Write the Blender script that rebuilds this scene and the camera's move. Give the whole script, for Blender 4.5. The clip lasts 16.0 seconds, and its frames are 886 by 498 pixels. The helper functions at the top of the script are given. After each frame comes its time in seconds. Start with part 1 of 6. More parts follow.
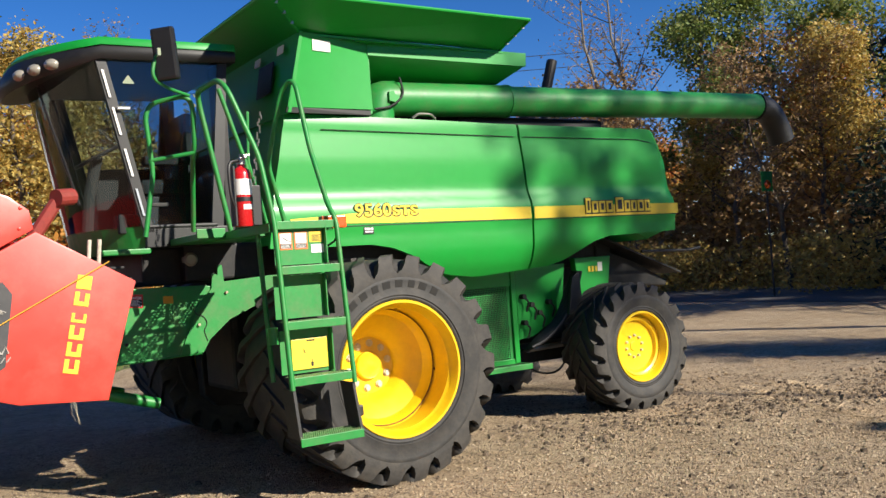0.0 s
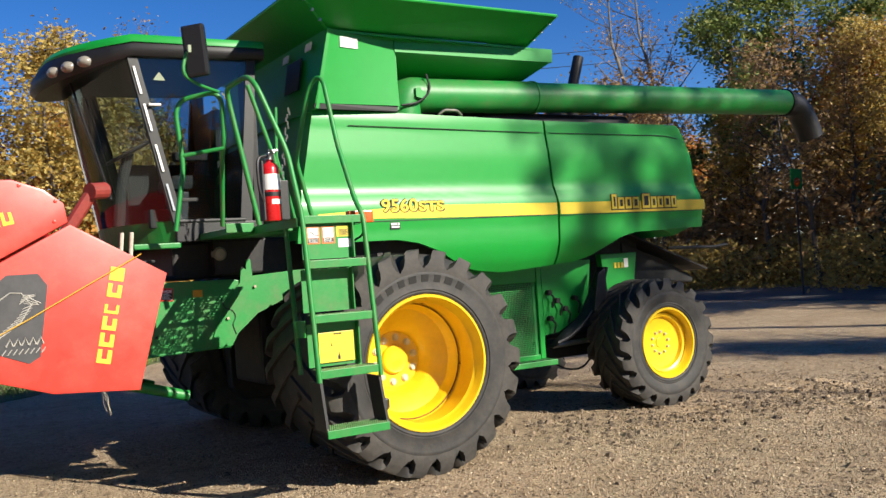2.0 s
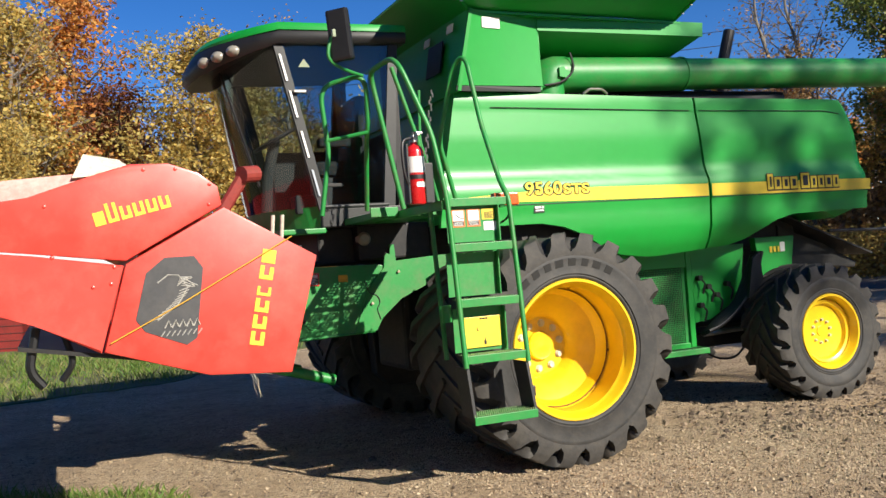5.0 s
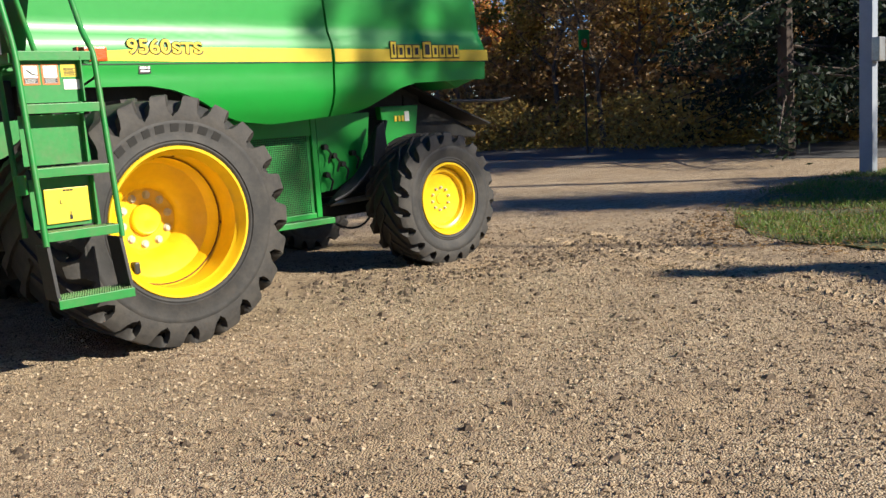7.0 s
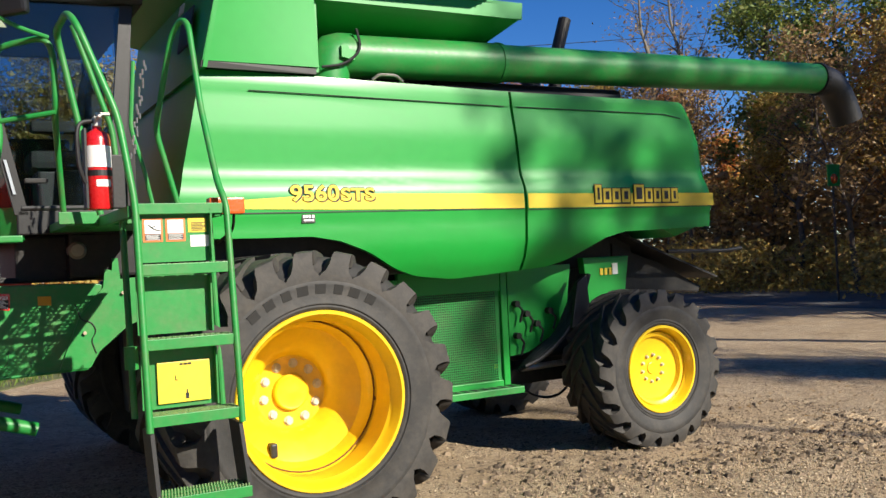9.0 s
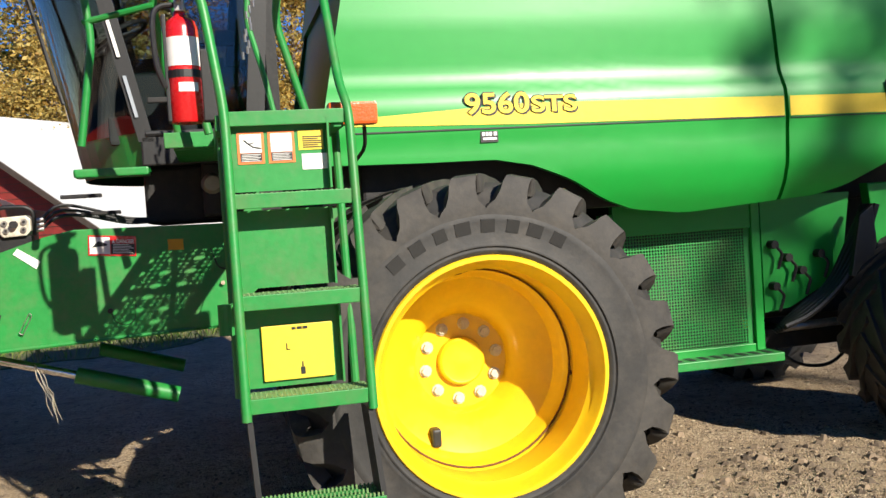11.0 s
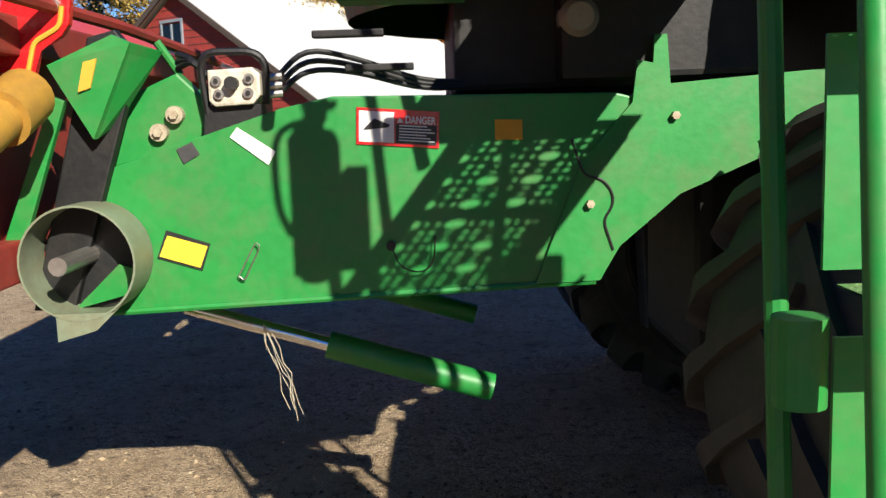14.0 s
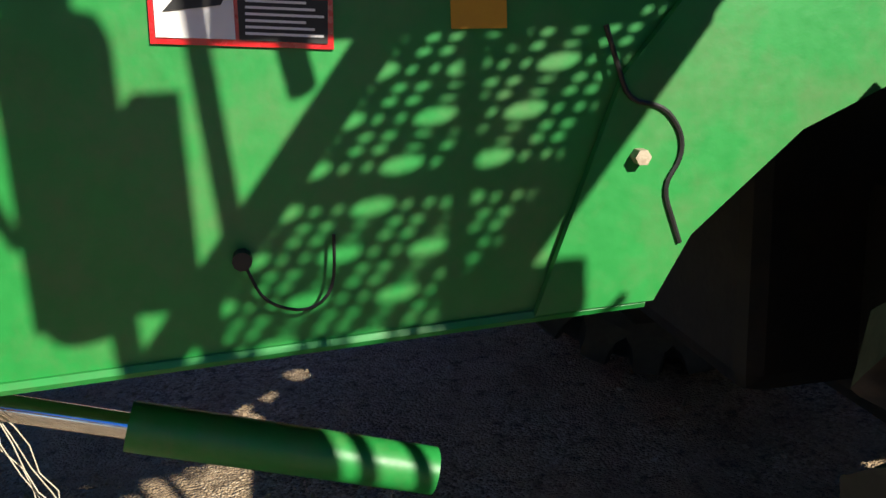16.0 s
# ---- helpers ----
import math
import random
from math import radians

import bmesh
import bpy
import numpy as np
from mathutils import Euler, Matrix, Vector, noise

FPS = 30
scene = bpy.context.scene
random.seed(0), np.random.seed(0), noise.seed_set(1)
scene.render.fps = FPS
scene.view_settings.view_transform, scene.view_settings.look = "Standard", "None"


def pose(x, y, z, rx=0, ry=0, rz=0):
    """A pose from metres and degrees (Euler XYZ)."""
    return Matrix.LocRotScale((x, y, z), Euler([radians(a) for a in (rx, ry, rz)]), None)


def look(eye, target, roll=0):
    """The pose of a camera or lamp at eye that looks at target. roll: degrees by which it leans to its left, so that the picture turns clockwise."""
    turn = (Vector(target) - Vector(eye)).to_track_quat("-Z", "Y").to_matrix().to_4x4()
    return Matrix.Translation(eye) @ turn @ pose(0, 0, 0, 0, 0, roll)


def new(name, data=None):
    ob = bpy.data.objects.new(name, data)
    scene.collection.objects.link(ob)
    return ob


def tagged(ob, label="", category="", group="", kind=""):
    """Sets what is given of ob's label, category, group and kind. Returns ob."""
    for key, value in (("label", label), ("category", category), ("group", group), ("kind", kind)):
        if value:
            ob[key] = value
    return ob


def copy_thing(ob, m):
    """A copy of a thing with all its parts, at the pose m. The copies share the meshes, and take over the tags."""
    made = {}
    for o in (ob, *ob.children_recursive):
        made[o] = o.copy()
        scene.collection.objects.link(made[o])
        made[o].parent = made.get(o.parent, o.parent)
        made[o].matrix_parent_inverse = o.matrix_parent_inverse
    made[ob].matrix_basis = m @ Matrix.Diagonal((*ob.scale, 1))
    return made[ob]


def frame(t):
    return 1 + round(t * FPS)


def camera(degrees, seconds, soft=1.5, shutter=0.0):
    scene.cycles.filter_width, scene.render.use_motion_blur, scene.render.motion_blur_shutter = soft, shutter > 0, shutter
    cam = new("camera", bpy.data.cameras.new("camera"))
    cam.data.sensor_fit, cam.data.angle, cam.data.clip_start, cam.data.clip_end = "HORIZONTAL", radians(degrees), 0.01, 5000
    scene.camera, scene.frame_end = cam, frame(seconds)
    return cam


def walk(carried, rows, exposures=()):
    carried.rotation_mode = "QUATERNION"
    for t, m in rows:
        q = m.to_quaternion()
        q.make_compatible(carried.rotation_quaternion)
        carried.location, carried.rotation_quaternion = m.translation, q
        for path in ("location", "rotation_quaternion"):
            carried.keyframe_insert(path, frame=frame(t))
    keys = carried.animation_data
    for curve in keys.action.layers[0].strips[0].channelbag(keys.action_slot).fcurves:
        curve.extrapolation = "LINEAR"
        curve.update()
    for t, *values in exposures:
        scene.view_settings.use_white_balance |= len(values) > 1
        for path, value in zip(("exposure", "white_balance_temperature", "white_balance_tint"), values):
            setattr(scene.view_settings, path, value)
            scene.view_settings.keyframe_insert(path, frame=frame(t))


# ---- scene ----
cam = camera(50.9, 16.0)
PATH = [
    (0, (-3.533, -6.12, 1.619), (-2.444, -4.443, 1.655), -4.1),
    (0.5, (-3.521, -6.228, 1.609), (-2.431, -4.552, 1.643), -4.1),
    (1, (-3.527, -6.216, 1.608), (-2.435, -4.541, 1.64), -4.1),
    (1.5, (-3.514, -6.216, 1.607), (-2.445, -4.526, 1.638), -3.9),
    (2, (-3.557, -6.161, 1.597), (-2.516, -4.454, 1.632), -3.9),
    (2.5, (-3.581, -6.094, 1.587), (-2.593, -4.356, 1.629), -4.0),
    (3, (-3.594, -6.073, 1.581), (-2.671, -4.299, 1.629), -3.9),
    (3.5, (-3.604, -6.018, 1.569), (-2.743, -4.214, 1.624), -3.8),
    (3.7, (-3.609, -5.955, 1.559), (-2.769, -4.142, 1.621), -3.9),
    (5.8, (-3.472, -6.012, 1.57), (-2.691, -4.171, 1.542), -3.8),
    (6, (-3.442, -6.024, 1.587), (-2.59, -4.216, 1.525), -3.8),
    (6.5, (-3.334, -5.939, 1.573), (-2.204, -4.295, 1.431), -3.4),
    (7, (-3.047, -5.879, 1.475), (-1.697, -4.431, 1.191), -3.7),
    (7.5, (-2.685, -5.79, 1.528), (-1.261, -4.428, 1.186), -4.1),
    (8, (-2.52, -5.561, 1.657), (-1.181, -4.078, 1.567), -3.8),
    (8.5, (-2.298, -5.266, 1.616), (-1.173, -3.614, 1.694), -3.6),
    (8.7, (-2.185, -5.179, 1.642), (-1.125, -3.485, 1.704), -3.2),
    (10.8, (-1.113, -3.933, 1.573), (-0.558, -2.014, 1.494), -3.8),
    (11, (-1.127, -3.773, 1.563), (-0.645, -1.834, 1.492), -3.7),
    (11.5, (-1.21, -3.352, 1.602), (-0.895, -1.379, 1.505), -3.6),
    (12, (-1.233, -2.887, 1.567), (-1.067, -0.898, 1.44), -3.5),
    (12.5, (-1.326, -2.45, 1.576), (-1.219, -0.461, 1.397), -3.6),
    (13, (-1.437, -2.063, 1.576), (-1.355, -0.077, 1.357), -3.1),
    (13.5, (-1.461, -1.744, 1.561), (-1.434, 0.241, 1.314), -2.6),
    (14, (-1.542, -1.299, 1.54), (-1.521, 0.681, 1.263), -1.9),
    (14.5, (-1.632, -0.95, 1.533), (-1.579, 1.019, 1.185), -1.7),
    (15, (-1.617, -0.606, 1.544), (-1.567, 1.342, 1.095), -2.3),
    (15.5, (-1.648, -0.227, 1.527), (-1.484, 1.711, 1.063), -2.3),
    (16, (-1.619, 0.13, 1.516), (-1.265, 2.028, 0.997), -2.5),
]
walk(cam, [(t, look(eye, target, roll)) for t, eye, target, roll in PATH])

# ---- world, sun and exposure ----
SUN = Vector((0.69, -1.45, 0.88)).normalized()      # towards the sun
world = bpy.data.worlds.new("world")
scene.world = world
world.use_nodes = True
wn = world.node_tree.nodes
sky = wn.new("ShaderNodeTexSky")
sky.sky_type = "NISHITA"
sky.sun_disc = False
sky.sun_elevation = math.asin(SUN.z)
sky.sun_rotation = math.atan2(SUN.x, SUN.y)
sky.altitude = 2500
sky.air_density, sky.dust_density, sky.ozone_density = 1.0, 0.0, 3.0
deep = wn.new("ShaderNodeHueSaturation")
deep.inputs["Hue"].default_value = 0.512
deep.inputs["Saturation"].default_value = 1.32
deep.inputs["Value"].default_value = 1.48
world.node_tree.links.new(sky.outputs[0], deep.inputs["Color"])
world.node_tree.links.new(deep.outputs[0], wn["Background"].inputs[0])
wn["Background"].inputs[1].default_value = 0.05
sun_data = bpy.data.lights.new("sun", "SUN")
sun_data.energy, sun_data.angle, sun_data.color = 5.0, radians(0.55), (1.0, 0.93, 0.80)
sun = new("sun", sun_data)
sun.rotation_euler = SUN.to_track_quat("Z", "Y").to_euler()
scene.view_settings.exposure = 0.82

# ---- materials ----
def mat(name, color, rough=0.5, metal=0.0, var=0.15, scale=6.0, dirt=None, dirt_amount=0.0, bump=0.0,
        bump_scale=60.0, coat=0.0, spread=0.0, detail=6.0, rough_var=0.1):
    """A surface with its colour varied at two scales, stains of a dirt colour, and fine relief."""
    m = bpy.data.materials.new(name)
    m.use_nodes = True
    t = m.node_tree
    n, l = t.nodes, t.links
    p = n["Principled BSDF"]
    tc = n.new("ShaderNodeTexCoord")
    big = n.new("ShaderNodeTexNoise")
    big.inputs["Scale"].default_value = scale
    big.inputs["Detail"].default_value = detail
    l.new(tc.outputs["Object"], big.inputs["Vector"])
    fine = n.new("ShaderNodeTexNoise")
    fine.inputs["Scale"].default_value = scale * 9
    fine.inputs["Detail"].default_value = 4
    l.new(tc.outputs["Object"], fine.inputs["Vector"])
    add = n.new("ShaderNodeMath")
    add.operation = "ADD"
    l.new(big.outputs[0], add.inputs[0])
    l.new(fine.outputs[0], add.inputs[1])
    rng = n.new("ShaderNodeMapRange")
    rng.inputs["From Min"].default_value, rng.inputs["From Max"].default_value = 0.6, 1.4
    rng.inputs["To Min"].default_value, rng.inputs["To Max"].default_value = 1 - var, 1 + var
    l.new(add.outputs[0], rng.inputs[0])
    hsv = n.new("ShaderNodeHueSaturation")
    hsv.inputs["Color"].default_value = (*color, 1)
    l.new(rng.outputs[0], hsv.inputs["Value"])
    out = hsv.outputs[0]
    if spread:
        oi = n.new("ShaderNodeObjectInfo")
        r2 = n.new("ShaderNodeMapRange")
        r2.inputs["To Min"].default_value, r2.inputs["To Max"].default_value = 0.5 - spread * 0.12, 0.5 + spread * 0.12
        l.new(oi.outputs["Random"], r2.inputs[0])
        l.new(r2.outputs[0], hsv.inputs["Hue"])
    if dirt:
        dn = n.new("ShaderNodeTexNoise")
        dn.inputs["Scale"].default_value = scale * 1.7
        dn.inputs["Detail"].default_value = 8
        dn.inputs["Roughness"].default_value = 0.7
        l.new(tc.outputs["Object"], dn.inputs["Vector"])
        dr = n.new("ShaderNodeMapRange")
        dr.inputs["From Min"].default_value, dr.inputs["From Max"].default_value = 0.45, 0.75
        dr.inputs["To Max"].default_value = dirt_amount
        l.new(dn.outputs[0], dr.inputs[0])
        mix = n.new("ShaderNodeMix")
        mix.data_type = "RGBA"
        mix.inputs["B"].default_value = (*dirt, 1)
        for sock in mix.inputs:
            if sock.name == "B" and sock.type == "RGBA":
                sock.default_value = (*dirt, 1)
            if sock.name == "A" and sock.type == "RGBA":
                l.new(out, sock)
        l.new(dr.outputs[0], mix.inputs["Factor"])
        out = [o for o in mix.outputs if o.type == "RGBA"][0]
    l.new(out, p.inputs["Base Color"])
    p.inputs["Metallic"].default_value = metal
    rr = n.new("ShaderNodeMapRange")
    rr.inputs["To Min"].default_value, rr.inputs["To Max"].default_value = max(0.02, rough - rough_var), min(1, rough + rough_var)
    l.new(fine.outputs[0], rr.inputs[0])
    l.new(rr.outputs[0], p.inputs["Roughness"])
    p.inputs["Coat Weight"].default_value = coat
    p.inputs["Coat Roughness"].default_value = 0.15
    if bump:
        b = n.new("ShaderNodeBump")
        bn = n.new("ShaderNodeTexNoise")
        bn.inputs["Scale"].default_value = bump_scale
        bn.inputs["Detail"].default_value = 5
        l.new(tc.outputs["Object"], bn.inputs["Vector"])
        l.new(bn.outputs[0], b.inputs["Height"])
        b.inputs["Strength"].default_value = bump
        b.inputs["Distance"].default_value = 0.01
        l.new(b.outputs[0], p.inputs["Normal"])
    return m


GREEN = mat("green_paint", (0.004, 0.265, 0.030), 0.41, var=0.05, scale=1.5, dirt=(0.06, 0.15, 0.05), dirt_amount=0.08, coat=0.08, rough_var=0.03)
GREEN_WORN = mat("green_paint_worn", (0.014, 0.22, 0.040), 0.45, var=0.12, scale=4, dirt=(0.16, 0.14, 0.08), dirt_amount=0.4, bump=0.05)
YELLOW = mat("yellow_paint", (0.80, 0.52, 0.010), 0.35, var=0.06, scale=3, dirt=(0.35, 0.18, 0.03), dirt_amount=0.25, coat=0.3)
DULL_YELLOW = mat("dusty_yellow_plastic", (0.40, 0.215, 0.030), 0.6, var=0.15, scale=8, dirt=(0.16, 0.09, 0.04), dirt_amount=0.5, bump=0.05)
YELLOW_DECAL = mat("yellow_decal", (0.77, 0.57, 0.045), 0.4, var=0.04, scale=5)
RED = mat("red_paint", (0.62, 0.045, 0.030), 0.42, var=0.08, scale=2, dirt=(0.55, 0.20, 0.15), dirt_amount=0.3, bump=0.03, bump_scale=4, coat=0.1)
RED_BRIGHT = mat("red_gloss", (0.55, 0.012, 0.015), 0.28, var=0.05, coat=0.4)
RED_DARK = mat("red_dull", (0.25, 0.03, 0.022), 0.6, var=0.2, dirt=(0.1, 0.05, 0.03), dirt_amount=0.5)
RUBBER = mat("tyre_rubber", (0.026, 0.025, 0.024), 0.68, var=0.35, scale=5, dirt=(0.085, 0.073, 0.060), dirt_amount=0.5, bump=0.15, bump_scale=40)
RUBBER_DUSTY = mat("dusty_tread_rubber", (0.038, 0.035, 0.032), 0.75, var=0.4, scale=4, dirt=(0.11, 0.095, 0.075), dirt_amount=0.45, bump=0.2, bump_scale=40)
RUBBER_DARK = mat("dark_rubber", (0.016, 0.0155, 0.015), 0.7, var=0.2, scale=8, bump=0.1, bump_scale=60)
BLACK = mat("black_plastic", (0.008, 0.008, 0.009), 0.5, var=0.2, dirt=(0.03, 0.027, 0.023), dirt_amount=0.12, bump=0.05)
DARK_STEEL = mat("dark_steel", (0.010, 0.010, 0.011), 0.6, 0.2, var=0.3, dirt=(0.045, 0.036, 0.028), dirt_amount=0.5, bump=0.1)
STEEL = mat("bare_steel", (0.45, 0.43, 0.40), 0.35, 0.8, var=0.2, dirt=(0.2, 0.13, 0.08), dirt_amount=0.4)
CHROME = mat("chrome", (0.75, 0.75, 0.76), 0.12, 1.0, var=0.04)
DULL_STEEL = mat("greenish_grey_steel", (0.20, 0.24, 0.16), 0.6, 0.2, var=0.2, dirt=(0.2, 0.13, 0.07), dirt_amount=0.5)
CREAM = mat("cream_cast_metal", (0.62, 0.57, 0.46), 0.5, 0.2, var=0.15, dirt=(0.15, 0.1, 0.06), dirt_amount=0.6, scale=20)
DULL_CREAM = mat("rusty_cream_metal", (0.42, 0.36, 0.26), 0.6, 0.2, var=0.3, dirt=(0.18, 0.09, 0.04), dirt_amount=0.7, scale=30)
WHITE = mat("white_decal", (0.78, 0.77, 0.74), 0.45, var=0.04)
ORANGE = mat("orange_lens", (0.62, 0.10, 0.015), 0.25, var=0.1, coat=0.5, bump=0.2, bump_scale=120)
ORANGE_DECAL = mat("orange_decal", (0.75, 0.18, 0.04), 0.45, var=0.05)
INK = mat("black_ink", (0.015, 0.015, 0.015), 0.5, var=0.1)
CHARCOAL = mat("charcoal_decal", (0.045, 0.045, 0.048), 0.5, var=0.2, dirt=(0.12, 0.11, 0.10), dirt_amount=0.3)
PALE_LINE = mat("pale_decal_line", (0.42, 0.40, 0.36), 0.5, var=0.1)
GREY_FABRIC = mat("grey_fabric", (0.020, 0.023, 0.023), 0.95, var=0.15, bump=0.2, bump_scale=200)
ROPE = mat("yellow_cord", (0.60, 0.33, 0.03), 0.8, var=0.1)
TWINE = mat("pale_twine", (0.50, 0.44, 0.33), 0.9, var=0.1)
BARN_RED = mat("barn_red_boards", (0.33, 0.036, 0.028), 0.8, var=0.2, scale=3, dirt=(0.12, 0.03, 0.025), dirt_amount=0.5, bump=0.2, bump_scale=30)
ROOF_WHITE = mat("pale_sheet_roof", (0.62, 0.62, 0.61), 0.5, 0.1, var=0.06, scale=0.6, dirt=(0.42, 0.40, 0.37), dirt_amount=0.3)
WOOD_DARK = mat("weathered_wood", (0.07, 0.05, 0.04), 0.85, var=0.3)
BARK = mat("bark", (0.10, 0.078, 0.06), 0.95, var=0.35, scale=5, bump=0.6, bump_scale=25)
BARK_PALE = mat("pale_bark", (0.17, 0.145, 0.115), 0.95, var=0.3, scale=5, bump=0.5, bump_scale=25)
POST_GREY = mat("grey_painted_post", (0.30, 0.33, 0.37), 0.5, 0.3, var=0.1)
TREAD = mat("worn_tread_paint", (0.11, 0.24, 0.075), 0.6, var=0.25, scale=12, dirt=(0.24, 0.20, 0.12), dirt_amount=0.6, bump=0.1)
RUST = mat("rust_scuff", (0.13, 0.05, 0.018), 0.85, var=0.4, scale=30)
ASPHALT = mat("asphalt", (0.075, 0.072, 0.070), 0.9, var=0.2, scale=2, dirt=(0.16, 0.14, 0.11), dirt_amount=0.4, bump=0.3, bump_scale=90)


def leaf_mat(name, colors, rough=0.6):
    """Leaves: colour picked leaf by leaf, some light passing through."""
    m = bpy.data.materials.new(name)
    m.use_nodes = True
    n, l = m.node_tree.nodes, m.node_tree.links
    p = n["Principled BSDF"]
    g = n.new("ShaderNodeNewGeometry")
    ramp = n.new("ShaderNodeValToRGB")
    ramp.color_ramp.interpolation = "LINEAR"
    while len(ramp.color_ramp.elements) < len(colors):
        ramp.color_ramp.elements.new(0.5)
    for i, c in enumerate(colors):
        e = ramp.color_ramp.elements[i]
        e.position, e.color = i / max(1, len(colors) - 1), (*c, 1)
    l.new(g.outputs["Random Per Island"], ramp.inputs[0])
    l.new(ramp.outputs[0], p.inputs["Base Color"])
    p.inputs["Roughness"].default_value = rough
    tr = n.new("ShaderNodeBsdfTranslucent")
    l.new(ramp.outputs[0], tr.inputs[0])
    mix = n.new("ShaderNodeMixShader")
    mix.inputs[0].default_value = 0.4
    l.new(p.outputs[0], mix.inputs[1])
    l.new(tr.outputs[0], mix.inputs[2])
    l.new(mix.outputs[0], n["Material Output"].inputs[0])
    return m


LEAF_ORANGE = leaf_mat("orange_leaves", [(0.32, 0.09, 0.02), (0.58, 0.22, 0.04), (0.66, 0.34, 0.08), (0.40, 0.20, 0.055)])
LEAF_GOLD = leaf_mat("golden_leaves", [(0.36, 0.21, 0.05), (0.60, 0.42, 0.10), (0.46, 0.36, 0.11), (0.28, 0.22, 0.06)])
LEAF_GREEN = leaf_mat("green_leaves", [(0.08, 0.13, 0.025), (0.16, 0.22, 0.045), (0.28, 0.29, 0.07), (0.10, 0.14, 0.03)])
LEAF_RUST = leaf_mat("rust_leaves", [(0.14, 0.045, 0.02), (0.25, 0.08, 0.03), (0.19, 0.09, 0.035)])
LEAF_BROWN = leaf_mat("brown_leaves", [(0.17, 0.10, 0.042), (0.32, 0.19, 0.08), (0.46, 0.29, 0.11), (0.15, 0.095, 0.045)])
NEEDLES = leaf_mat("dark_needles", [(0.006, 0.014, 0.008), (0.014, 0.03, 0.014), (0.022, 0.036, 0.016)])
GRASS_BLADE = leaf_mat("grass_blades", [(0.07, 0.15, 0.02), (0.14, 0.24, 0.035), (0.20, 0.25, 0.06), (0.26, 0.22, 0.09)])


def glass_mat(name, tint, gloss):
    m = bpy.data.materials.new(name)
    m.use_nodes = True
    n, l = m.node_tree.nodes, m.node_tree.links
    n.remove(n["Principled BSDF"])
    tr = n.new("ShaderNodeBsdfTransparent")
    tr.inputs[0].default_value = (*tint, 1)
    gl = n.new("ShaderNodeBsdfGlossy")
    gl.inputs["Roughness"].default_value = 0.02
    fr = n.new("ShaderNodeFresnel")
    fr.inputs[0].default_value = gloss
    mix = n.new("ShaderNodeMixShader")
    l.new(fr.outputs[0], mix.inputs[0])
    l.new(tr.outputs[0], mix.inputs[1])
    l.new(gl.outputs[0], mix.inputs[2])
    l.new(mix.outputs[0], n["Material Output"].inputs[0])
    return m


GLASS = glass_mat("cab_glass", (0.66, 0.73, 0.76), 1.55)
GLASS_DARK = glass_mat("window_glass", (0.10, 0.12, 0.14), 1.5)
LENS = mat("lamp_lens", (0.26, 0.24, 0.20), 0.35, 0.0, var=0.1, coat=0.4)


